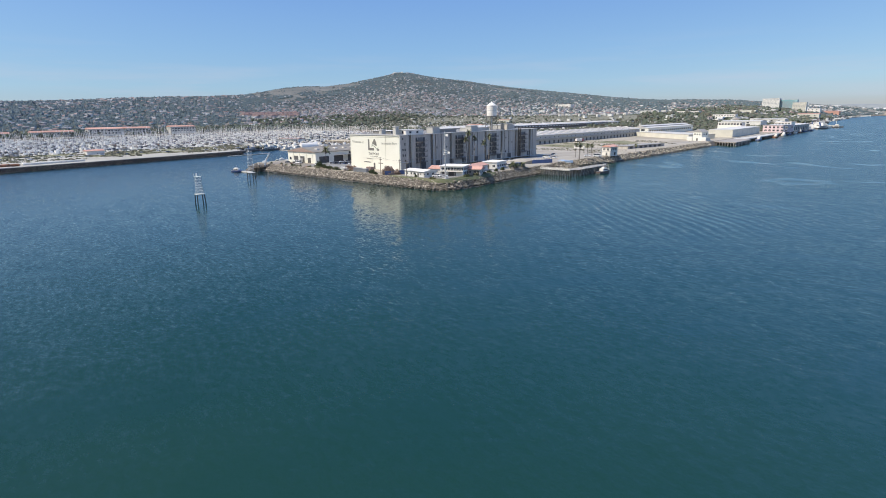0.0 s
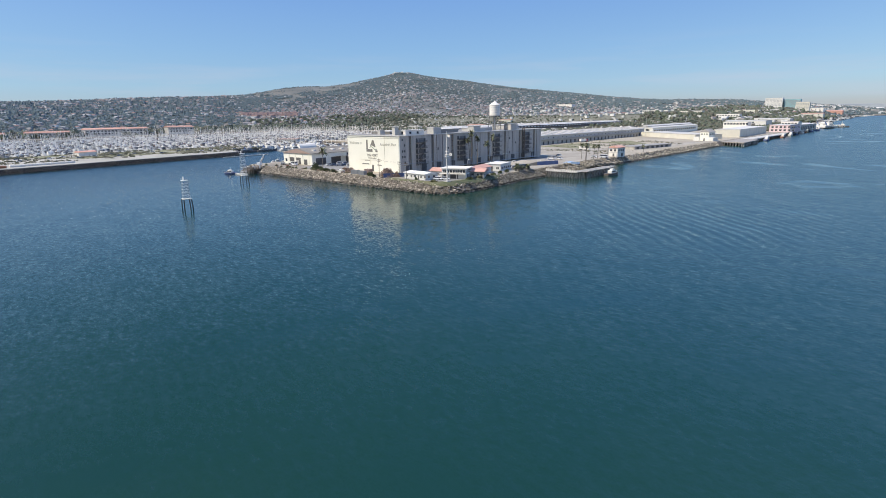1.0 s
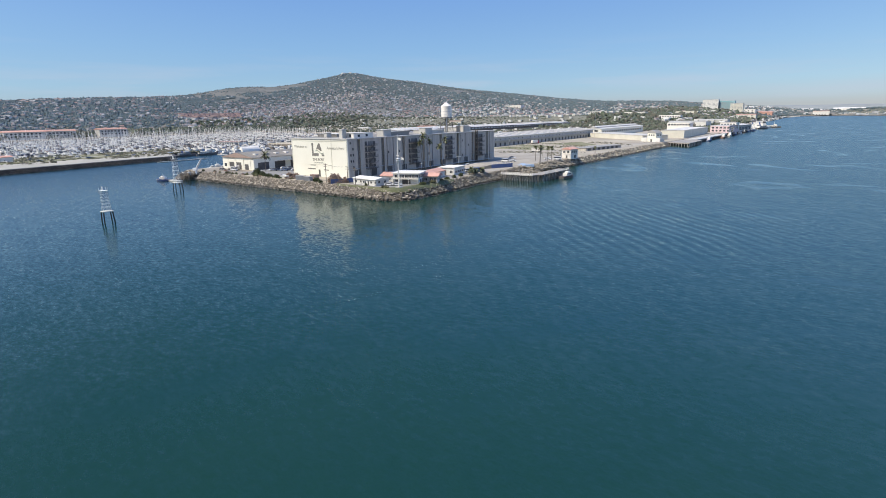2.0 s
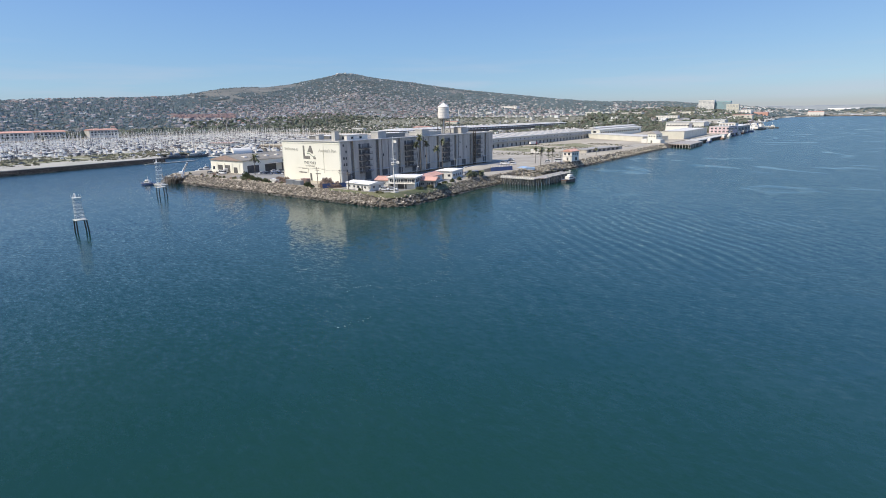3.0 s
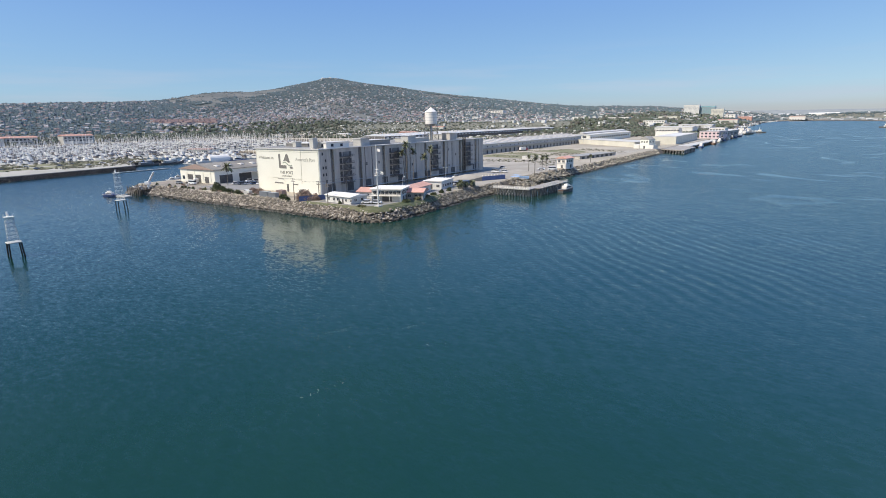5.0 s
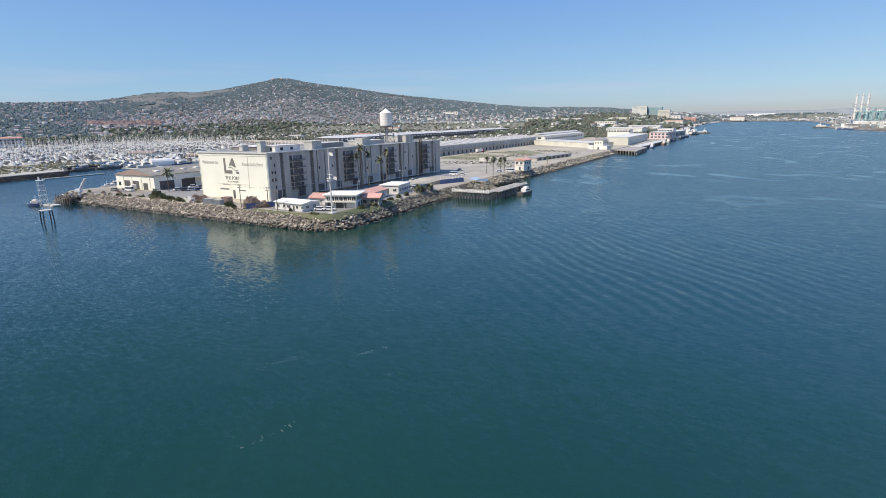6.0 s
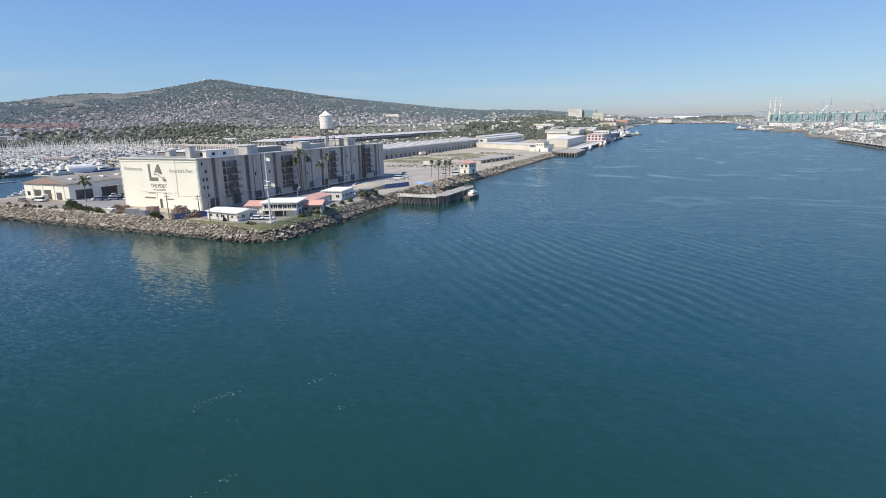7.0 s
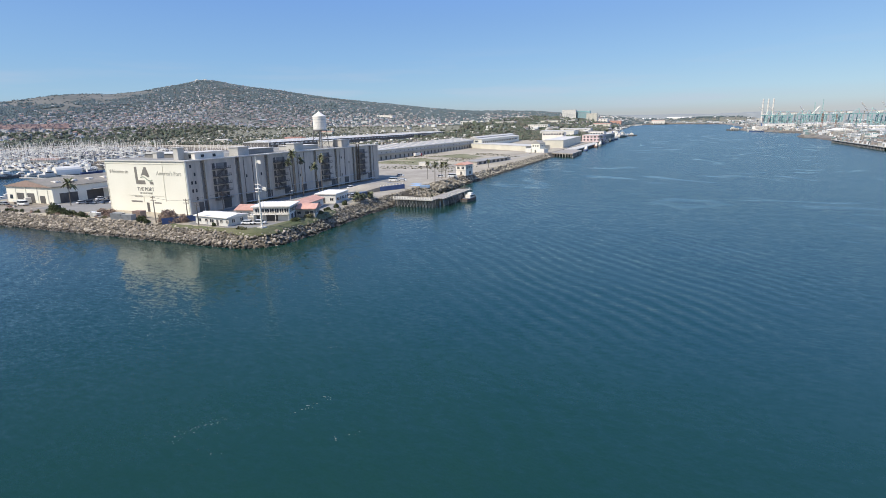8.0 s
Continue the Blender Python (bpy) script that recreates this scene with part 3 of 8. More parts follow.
def prism(bm, outline, z0, z1):
    """A vertical prism over a plan outline, counter-clockwise."""
    lo = [bm.verts.new((x, y, z0)) for x, y in outline]
    hi = [bm.verts.new((x, y, z1)) for x, y in outline]
    bm.faces.new(hi)
    bm.faces.new(lo[::-1])
    for k in range(len(lo)):
        j = (k + 1) % len(lo)
        bm.faces.new((lo[k], lo[j], hi[j], hi[k]))
    return bm


def gable(bm, x0, x1, y0, y1, z, rise, axis="y", thick=0.25):
    """A pitched roof slab pair with its ridge along axis, over the rectangle, with closed gable ends."""
    if axis == "y":
        xm = (x0 + x1) / 2
        ends = [[(x0, y, z), (x1, y, z), (x1, y, z + thick), (xm, y, z + rise + thick), (x0, y, z + thick)] for y in (y0, y1)]
    else:
        ym = (y0 + y1) / 2
        ends = [[(x, y1, z), (x, y0, z), (x, y0, z + thick), (x, ym, z + rise + thick), (x, y1, z + thick)] for x in (x0, x1)]
    a, b = [[bm.verts.new(c) for c in e] for e in ends]
    bm.faces.new(a)
    bm.faces.new(b[::-1])
    for k in range(5):
        j = (k + 1) % 5
        bm.faces.new((a[j], a[k], b[k], b[j]))
    return bm


def bevelled(bm, width):
    bmesh.ops.bevel(bm, geom=list(bm.edges), offset=width, segments=1, affect="EDGES")
    return bm


def mesh_of(name, bm, material):
    bmesh.ops.recalc_face_normals(bm, faces=bm.faces)
    me = bpy.data.meshes.new(name)
    bm.to_mesh(me)
    bm.free()
    me.materials.append(material)
    return me


def part(name, bm, material, parent, label=""):
    """One mesh object under a thing or a part; bm may be a bmesh or a mesh that alike pieces share."""
    me = bm if isinstance(bm, bpy.types.Mesh) else mesh_of(name, bm, material)
    ob = new(name, me)
    ob.parent = parent
    return tagged(ob, label)


def thing(name, label, category, m=None, group="", kind=""):
    ob = new(name)
    ob.empty_display_size = 0.5
    if m is not None:
        ob.matrix_world = m
    return tagged(ob, label, category, group, kind)


def solid(name, bm, material, label, category, m=None, group="", kind=""):
    """A thing that is one mesh."""
    ob = new(name, mesh_of(name, bm, material))
    if m is not None:
        ob.matrix_world = m
    return tagged(ob, label, category, group, kind)


def placed(me, name, parent, m, label=""):
    """A piece that shares its mesh."""
    ob = new(name, me)
    ob.parent = parent
    ob.matrix_basis = m
    return tagged(ob, label)


def raw(name, verts, faces, material):
    me = bpy.data.meshes.new(name)
    me.from_pydata(verts, [], faces)
    me.materials.append(material)
    return me


rng = random.Random(7)
nrg = np.random.default_rng(7)
GZ = 5.0

# ---- water, land and hills ----
def lerp_table(x, table):
    return float(np.interp(x, [r[0] for r in table], [r[1] for r in table]))


WEST_BANK = [(-20, 50), (0, 50), (12, 49.2), (26, 48.2), (45, 46), (300, 46), (400, 45), (520, 46), (700, 50), (930, 42), (1000, 44), (1080, 40), (1150, 24), (1300, 0), (1800, -36), (2450, -68), (3000, -96), (3500, -70), (3800, -20), (4000, 60)]
EAST_BANK = [(560, 394), (800, 398), (985, 400), (1030, 384), (1060, 384), (1095, 404), (1140, 408), (1150, 430), (1390, 432), (1400, 404), (1560, 372), (1720, 345), (1900, 375), (2300, 412), (3400, 420), (3600, 380), (4000, 560)]
HEAD = [(-200, 3800), (165, 3930), (328, 3660), (400, 3530), (600, 3500)]
BASIN_WEST = [(-900, -1010), (640, -1012)]
BASIN_NORTH = [(-1012, 640), (-760, 610), (-540, 500), (-420, 490)]
SKYLINE = [(-90, 1.5), (-81, 1.5), (-77.3, 1.6), (-73.1, 1.85), (-66, 2.0), (-62.2, 2.2), (-60.6, 2.5), (-58.4, 2.9), (-55.9, 3.03), (-54, 3.05), (-51.7, 3.3),
           (-50, 3.6), (-48.2, 3.92), (-47.4, 4.1), (-46.8, 4.16), (-45.4, 4.14), (-44.2, 3.96), (-42.4, 3.68), (-40.1, 3.28), (-37.8, 2.95), (-35.5, 2.68), (-32, 2.25), (-28.7, 1.88), (-26.4, 1.6),
           (-23.2, 1.3), (-20, 1.08), (-16.6, 1.02), (-14, 0.94), (-11, 0.68), (-7.8, 0.42), (-4, 0.0), (0, -0.4), (5, -0.5), (40, -0.5)]
RIDGE = [(-90, 2300), (-66, 2500), (-60, 3300), (-47, 4050), (-35, 3700), (-20, 3400), (-14, 4200), (40, 4300)]
EYE0 = (200.0, -180.0, 37.5)


def ease(t):
    t = min(max(t, 0.0), 1.0)
    return t * t * (3 - 2 * t)


def land_depth(x, y):
    """Metres inland from the nearest shore; below nought over water."""
    depth = -200.0
    # the peninsula and the town behind it
    qx, qy, r = lerp_table(y, WEST_BANK) - x, y + 17.5, 7.0
    if qx < r and qy < r:
        corner = r - math.hypot(r - qx, r - qy)
    else:
        corner = min(qx, qy)
    main = min(corner, x + 137.0 if y < 240 else 400.0)
    if y >= 240:
        main = min(main, max(x + 420.0, y - lerp_table(x, BASIN_NORTH), lerp_table(y, BASIN_WEST) - x, y - 240.0 if x > -137 else -400))
        if x > -137:
            main = corner
    depth = max(depth, main if x > -420 or y > 240 else -200)
    depth = max(depth, lerp_table(y, BASIN_WEST) - x)
    depth = max(depth, min(y - lerp_table(x, BASIN_NORTH), lerp_table(y, WEST_BANK) - x))
    # the far side of the channel and its head
    depth = max(depth, min(x - lerp_table(y, EAST_BANK), y - 560.0))
    depth = max(depth, y - lerp_table(x, HEAD))
    return depth


def ground_height(x, y):
    d = land_depth(x, y)
    if d <= 0:
        return max(-5.0, GZ + d * 0.92)
    az = math.degrees(math.atan2(x - EYE0[0], y - EYE0[1]))
    far = math.hypot(x - EYE0[0], y - EYE0[1])
    top_far = lerp_table(az, RIDGE)
    top = max(GZ, EYE0[2] + top_far * math.tan(radians(lerp_table(az, SKYLINE))))
    start = lerp_table(az, [(-90, 1250), (-62, 1350), (-50, 1450), (-20, 1450), (-19, 900)])
    s = min(max((far - start) / (top_far - start), 0.0), 1.0)
    s = s * s * (3 - 2 * s) * 0.55 + s * 0.45
    s *= min(1.0, d / (260.0 if x < -900 else 140.0))
    z = GZ + (top - GZ) * s
    # a grassy bluff between the basin and the town, and a low plateau at the head of the channel
    if -50 < az < -16:
        z = max(z, GZ + 25.0 * ease((far - 1560) / 120) * ease((az + 50) / 5) * ease((-16 - az) / 5))
    if y > 3600 and x > -250:
        z = max(z, GZ + 36.0 * ease((y - lerp_table(x, HEAD) - 70) / 160) * ease((760 - x) / 260))
    if far > top_far:
        z -= (far - top_far) * 0.10
    if s > 0.05 and az < 0:
        z += s * (noise.noise((x * 0.004, y * 0.004, 0)) * 14 * (top / 330) + noise.noise((x * 0.02, y * 0.02, 3)) * 3)
    return max(z, GZ)


def steps(*runs):
    out = []
    for a, b, s in runs:
        out += list(np.arange(a, b - 1e-6, s))
    return out + [runs[-1][1]]


XS = steps((-4700, -1300, 60), (-1300, -990, 15), (-990, -440, 55), (-440, -150, 15), (-150, -130, 2), (-130, 34, 12), (34, 60, 1.5), (60, 440, 12), (440, 2600, 90))
YS = steps((-900, -30, 60), (-30, -6, 1.5), (-6, 230, 12), (230, 260, 5), (260, 1250, 22), (1250, 4700, 50))
ZS = np.array([[ground_height(x, y) for x in XS] for y in YS])


def ground_at(x, y):
    """Heights of the ground sheet at many places."""
    gx, gy = np.array(XS), np.array(YS)
    i, j = np.clip(np.searchsorted(gx, x) - 1, 0, len(gx) - 2), np.clip(np.searchsorted(gy, y) - 1, 0, len(gy) - 2)
    u, v = (x - gx[i]) / (gx[i + 1] - gx[i]), (y - gy[j]) / (gy[j + 1] - gy[j])
    return (ZS[j, i] * (1 - u) + ZS[j, i + 1] * u) * (1 - v) + (ZS[j + 1, i] * (1 - u) + ZS[j + 1, i + 1] * u) * v


def build_ground():
    verts = [(x, y, ZS[j, i]) for j, y in enumerate(YS) for i, x in enumerate(XS)]
    w = len(XS)
    faces = [(j * w + i, j * w + i + 1, (j + 1) * w + i + 1, (j + 1) * w + i) for j in range(len(YS) - 1) for i in range(w - 1)]
    me = raw("ground", verts, faces, M["ground"])
    for p in me.polygons:
        p.use_smooth = True
    tagged(new("ground", me), "bare tan soil and scrub rising to a wide hill", "ground", kind="structure")


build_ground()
bm = bmesh.new()
bmesh.ops.create_grid(bm, x_segments=8, y_segments=8, size=5200)
solid("water", bm, M["water"], "deep blue-green harbour water with small wind ripples", "water", kind="structure")

# low far hills behind the head of the channel, horizon haze as their colour
verts, faces = [], []
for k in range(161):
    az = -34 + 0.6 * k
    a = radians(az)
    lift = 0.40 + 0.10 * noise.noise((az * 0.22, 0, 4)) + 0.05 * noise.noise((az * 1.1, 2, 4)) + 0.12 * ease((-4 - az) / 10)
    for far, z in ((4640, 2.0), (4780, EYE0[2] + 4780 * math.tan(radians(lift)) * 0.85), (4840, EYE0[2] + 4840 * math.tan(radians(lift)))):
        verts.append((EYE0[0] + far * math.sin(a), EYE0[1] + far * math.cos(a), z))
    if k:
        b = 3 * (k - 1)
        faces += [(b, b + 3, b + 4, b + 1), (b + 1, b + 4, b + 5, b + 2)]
tagged(new("backdrop", raw("backdrop", verts, faces, mat("far_hill_haze", (0.25, 0.27, 0.27), (0.22, 0.24, 0.245), 0.002, 0.02, 1.0, bump=0.0))), "low hills in a haze grey-blue on the far horizon", "hills", kind="structure")

# the far mole along the boat basin, with a dark stone face
bm = bmesh.new()
prism(bm, [(-216, -420), (-268.5, -147), (-291, -21), (-301, 37), (-306, 62), (-352, 82), (-356, 118), (-432, 118), (-432, -420)][::-1], -4, 3.2)
solid("quay", bm, mat("mole_stone", (0.085, 0.08, 0.075), (0.05, 0.05, 0.05), 0.15, 1.2, 0.95, bump=0.5), "dark stone sea wall of a long mole", "sea wall", kind="structure")
bm = bmesh.new()
prism(bm, [(-223, -420), (-272, -147), (-294, -21), (-304, 37), (-309, 60), (-354, 80), (-358, 114), (-431, 114), (-431, -420)][::-1], 3.21, 3.5)
solid("mole_paving", bm, mat("pale_paving", (0.42, 0.39, 0.33), (0.33, 0.31, 0.26), 0.03, 0.8, 0.95), "pale worn paving on top of the mole", "paving", kind="structure")


def slab(name, outline, z0, z1, material, label, category):
    bm = bmesh.new()
    prism(bm, outline, z0, z1)
    return solid(name, bm, M[material], label, category, kind="structure")


slab("road", [(3, -6), (14, -11), (16, -15.5), (36, -16.5), (47, -14.5), (47.4, 2), (46, 26), (43.5, 50), (24, 57), (24, 78), (20, 150), (3, 150)], GZ - 0.3, GZ + 0.03, "asphalt", "grey asphalt yard beside the warehouse", "road")
slab("pavement", [(25, 58), (44, 60), (45.5, 70), (45.5, 170), (20, 230), (-70, 230), (-70, 152), (20, 151)], GZ - 0.3, GZ + 0.034, "lot", "pale worn concrete yard with faint stains", "yard")
slab("pavement", [(-86, -9), (-60, -11), (-50, -8), (-47, 60), (-86, 60)], GZ - 0.3, GZ + 0.03, "asphalt", "asphalt car park between the sheds", "car park")
def grass_bank(s0, s1):
    """A grassy lip that falls from the level ground to the top of the rocks."""
    bm = bmesh.new()
    rows, s = [], s0
    while s <= s1:
        (x, y), (ox, oy) = shore_point(s)
        t = min((s - s0) / 6, (s1 - s) / 6, 0.4 + 0.6 * min(max((s - 168) / 10, 0.0), 1.0))
        row = []
        for reach, z in ((-0.7, GZ - 0.05), (-0.3, GZ + 0.12), (0.3, GZ - 0.05), (1.2 * t + 0.3, GZ - 0.45 * t - 0.15), (2.3 * t + 0.4, GZ - 1.25 * t - 0.3)):
            r = reach + noise.noise((s * 0.45, reach, 1)) * 0.6
            row.append(bm.verts.new((x + ox * r, y + oy * r, z + noise.noise((s * 0.5, reach, 5)) * 0.12)))
        rows.append(row)
        s += 0.8
    for a, b in zip(rows, rows[1:]):
        for k in range(4):
            bm.faces.new((a[k], b[k], b[k + 1], a[k + 1]))
    return solid("grass_bank", bm, M["grass"], "lip of rough green grass above the rocks", "grass bank", kind="structure")


slab("lawn", [(36, -16.6), (44, -17.0), (48.6, -14.0), (50, -8), (49.9, 0), (48.2, 26), (46.6, 26), (47.2, 4), (46.4, -10), (42.5, -14.6)], GZ - 0.4, GZ + 0.1, "grass", "strip of rough green grass above the rocks", "lawn")
slab("road", [(-82, 228), (-40, 232), (20, 236), (38, 300), (40, 450), (28, 450), (20, 330), (4, 260), (-82, 250)], GZ - 0.3, GZ + 0.03, "lot", "pale service road past the sheds", "road")
for k, o in enumerate(([(-70, 258), (-20, 246), (-8, 262), (-40, 285), (-72, 290)], [(-72, 300), (-30, 286), (-24, 300), (-60, 330)], [(-60, 350), (-10, 330), (0, 350), (-40, 400)])):
    slab("planting_bed", o, GZ - 0.3, GZ + 0.12, "dryscrub", "rough patch of green scrub on bare ground", "scrub")


slab("yard", [(-131, -16.2), (-88, -16.2), (-58, -15.5), (-30, -15.5), (-4, -14.5), (-4, -9.5), (-49, -11.5), (-87, -9.5), (-87, 1), (-131, 1)], GZ - 0.3, GZ + 0.026, "dirt", "trodden brown dirt yard behind the rocks", "yard")


# ---- riprap ----
def rock_mesh(seed, material):
    r = random.Random(seed)
    bm = bmesh.new()
    for _ in range(13):
        v = Vector((r.gauss(0, 1), r.gauss(0, 1), r.gauss(0, 1))).normalized()
        bm.verts.new((v.x * r.uniform(0.75, 1.1), v.y * r.uniform(0.6, 0.9), v.z * r.uniform(0.5, 0.75)))
    out = bmesh.ops.convex_hull(bm, input=bm.verts)
    bmesh.ops.delete(bm, geom=[g for g in out["geom_interior"] if isinstance(g, bmesh.types.BMVert)], context="VERTS")
    return mesh_of("rock", bm, material)


ROCKS = [rock_mesh(k, M["rock"]) for k in range(10)]
LIT_ROCKS = [rock_mesh(20 + k, M["litrock"]) for k in range(8)]
WET = [rock_mesh(40 + k, M["wetrock"]) for k in range(6)]


def shore_point(s):
    """A place and outward way along the rock edge: s metres from the western end, round the point, and on northwards."""
    if s < 175:
        return (-132 + s, -17.5), (0, -1)
    if s < 186:
        a = (s - 175) / 11 * math.pi / 2
        return (43 + 7 * math.sin(a), -10.5 - 7 * math.cos(a)), (math.sin(a), -math.cos(a))
    y = -10.5 + (s - 186)
    return (lerp_table(y, WEST_BANK), y), (1, 0)


def rock_spots(s0, s1, step, rows, size):
    s = s0
    while s < s1:
        for k in range(rows):
            u = (k + rng.uniform(0.1, 0.9)) / rows
            (x, y), (ox, oy) = shore_point(s + rng.uniform(-0.6, 0.6))
            low = min(max((s - 138) / 16, 0.0), 0.45 + 0.55 * min(max((s - 168) / 10, 0.0), 1.0), max((226 - s) / 14, 0.15))
            reach = 1.7 * low + u * (6.2 - 1.7 * low)
            z = GZ - 0.15 - 1.0 * low - u * (5.6 - 1.0 * low) + rng.uniform(-0.25, 0.4)
            r = size * rng.uniform(0.6, 1.5) * (1.15 if u > 0.6 else 0.9)
            yield Matrix.LocRotScale((x + ox * reach, y + oy * reach, z), Euler((rng.uniform(-0.35, 0.35), rng.uniform(-0.35, 0.35), rng.uniform(0, 6.3))), (r, r, r * rng.uniform(0.7, 1.1))), u
        s += step


revetment = thing("revetment", "sloping bank of tan and brown broken boulders at the waterline", "rock bank", kind="structure")


def joined_rocks(spots, name, stones=ROCKS, material="rock"):
    dry, wet = ([], []), ([], [])
    for m, u in spots:
        me = rng.choice(WET if u > 0.84 else stones)
        verts, faces = wet if u > 0.84 else dry
        base = len(verts)
        verts += [tuple(m @ v.co) for v in me.vertices]
        faces += [tuple(base + i for i in p.vertices) for p in me.polygons]
    for (verts, faces), stuff in ((dry, material), (wet, "wetrock")):
        ob = new(name, raw(name, verts, faces, M[stuff]))
        ob.parent = revetment
        tagged(ob, kind="stuff")


joined_rocks(list(rock_spots(0, 157, 0.85, 11, 0.68)), "rocks")
joined_rocks(list(rock_spots(189, 284, 0.8, 12, 0.62)), "rocks", LIT_ROCKS, "litrock")
joined_rocks(list(rock_spots(300, 620, 1.7, 6, 1.0)), "rocks", LIT_ROCKS, "litrock")
for m, u in rock_spots(157, 189, 1.0, 9, 0.78):
    placed(rng.choice(WET if u > 0.84 else ROCKS), "rock", revetment, m)

grass_bank(142, 226)

# ---- the big warehouse ----
def text_mesh(words, size, depth=0.04):
    cu = bpy.data.curves.new("lettering", "FONT")
    cu.body, cu.size, cu.extrude, cu.align_x = words, size, depth, "CENTER"
    ob = bpy.data.objects.new("lettering", cu)
    me = bpy.data.meshes.new_from_object(ob)
    bpy.data.objects.remove(ob)
    return me


def build_warehouse():
    W, L, TOP = 46.3, 146.3, 25.6
    ware = thing("warehouse", "six-storey cream and grey concrete harbour warehouse with painted lettering", "warehouse", pose(0, 0, GZ))
    base = GZ

    def z(h):
        return h - base

    bm = bmesh.new()
    box(bm, -W, 0.0, 0, 0.6, -1.0, z(TOP))
    part("wall", bm, M["cream"], ware, "sunlit cream-painted end wall")
    bm = bmesh.new()
    box(bm, -W, 0.0, L - 0.6, L, -1.0, z(TOP))
    part("wall", bm, M["concrete"], ware)
    bm = bmesh.new()
    box(bm, -W, -W + 0.6, 0.6, L - 0.6, -1.0, z(TOP))
    part("wall", bm, M["concrete"], ware)
    # east wall: upright panels between recessed slots, over a backing
    slots = []
    for k in range(4):
        o = 36.5 * k
        slots += [(o + 7.2, o + 9.4), (o + 25.8, o + 28.2)]
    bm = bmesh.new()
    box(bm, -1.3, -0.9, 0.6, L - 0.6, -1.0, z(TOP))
    part("wall_backing", bm, M["slotgrey"], ware, "dark grey back of the tall window slots")
    edges = [0.6] + [e for s in slots for e in s] + [L - 0.6]
    for a, b in zip(edges[::2], edges[1::2]):
        bm = bmesh.new()
        box(bm, -0.89, 0.0, a, b, -1.0, z(TOP))
        part("wall_panel", bm, M["concrete"], ware)
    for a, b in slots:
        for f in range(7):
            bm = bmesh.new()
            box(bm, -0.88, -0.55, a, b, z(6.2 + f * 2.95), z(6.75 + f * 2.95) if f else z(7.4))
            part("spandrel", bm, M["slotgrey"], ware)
        bm = bmesh.new()
        for y in (a - 0.28, b + 0.02):
            box(bm, 0.002, 0.16, y, y + 0.26, -0.5, z(TOP - 0.3))
        part("slot_trim", bm, M["pale"], ware)
    for k in range(1, 4):
        bm = bmesh.new()
        box(bm, 0.002, 0.14, 36.5 * k - 0.9, 36.5 * k - 0.5, -0.5, z(TOP - 0.3))
        part("downpipe", bm, M["iron"], ware)
    # small windows on the near bay, six floors
    for f in range(5):
        for y in (2.0, 3.7, 31.4, 40.6, 68.4, 76.0, 105.0, 112.6):
            if (f + int(y)) % 3 == 0 or y < 4 and f in (1, 2):
                bm = bmesh.new()
                box(bm, 0.002, 0.05, y, y + 0.8, z(10.2 + 3.2 * f), z(11.5 + 3.2 * f))
                part("window", bm, M["glass"], ware)
    # fire escapes
    for k in range(4):
        o = 36.5 * k + 12.8
        wide = 9.0
        esc = part("fire_escape", box(bmesh.new(), 0.02, 0.10, o, o + wide, z(8.6), z(8.8)), M["iron"], ware, "dark steel fire escape with zigzag stairs")
        for f in range(5):
            zf = z(9.4 + f * 3.1)
            bm = bmesh.new()
            box(bm, 0.002, 0.08, o + 0.3, o + 1.7, zf + 0.1, zf + 2.2)
            part("door", bm, M["dark"], esc)
            # wide grey panel standing in for shade and structure behind the stairs, no door
            bm = bmesh.new()
            box(bm, 0.002, 0.08, o + 2.5, o + 8.3, zf + 0.1, zf + 2.2)
            part("door", bm, M["slotgrey"], esc)
            bm = bmesh.new()
            box(bm, 0.082, 0.12, o + 6.7, o + 7.9, zf + 0.1, zf + 2.1)
            part("door", bm, M["dark"], esc)
            bm = bmesh.new()
            box(bm, 0.09, 1.6, o + 0.1, o + wide - 0.2, zf - 0.2, zf)
            part("platform", bm, M["iron"], esc)
            bm = bmesh.new()
            for h in (0.35, 0.65, 0.95):
                box(bm, 1.55, 1.62, o + 0.1, o + wide - 0.2, zf + h, zf + h + 0.06)
            for j in range(8):
                y = o + 0.15 + j * (wide - 0.4) / 7
                box(bm, 1.54, 1.62, y, y + 0.06, zf, zf + 1.0)
            part("railing", bm, M["iron"], esc)
            if f < 4:
                bm = bmesh.new()
                y0, y1 = (o + 2.2, o + 6.8) if f % 2 else (o + 6.8, o + 2.2)
                for x in (0.35, 1.15):
                    rod(bm, (x, y0, zf + 0.05), (x, y1, zf + 3.1), 0.11, sides=4)
                for j in range(1, 12):
                    t = j / 12
                    y = y0 + (y1 - y0) * t
                    box(bm, 0.35, 1.15, y - 0.12, y + 0.12, zf + 3.1 * t - 0.02, zf + 3.1 * t + 0.02)
                part("stair", bm, M["iron"], esc)
    # loading doors and the long pipe above them
    for k in range(11):
        y = 4.5 + 12.9 * k
        bm = bmesh.new()
        box(bm, 0.002, 0.06, y, y + 4.2, 0.05, 4.3)
        part("loading_door", bm, M["dark"], ware, "dark steel loading door")
    bm = bmesh.new()
    rod(bm, (0.35, 1, z(10.0)), (0.35, L - 2, z(10.0)), 0.14)
    part("pipe", bm, M["steel"], ware)
    bm = bmesh.new()
    box(bm, 0.002, 2.4, 30, L - 8, 1.0, 1.15)
    part("loading_platform", bm, M["pale"], ware)
    for k in range(4):
        bm = bmesh.new()
        y = 3.0 + 36.5 * k + 27.5
        rod(bm, (0.2, y, 0.0), (0.2, y, z(TOP)), 0.12)
        part("drain_pipe", bm, M["iron"], ware)
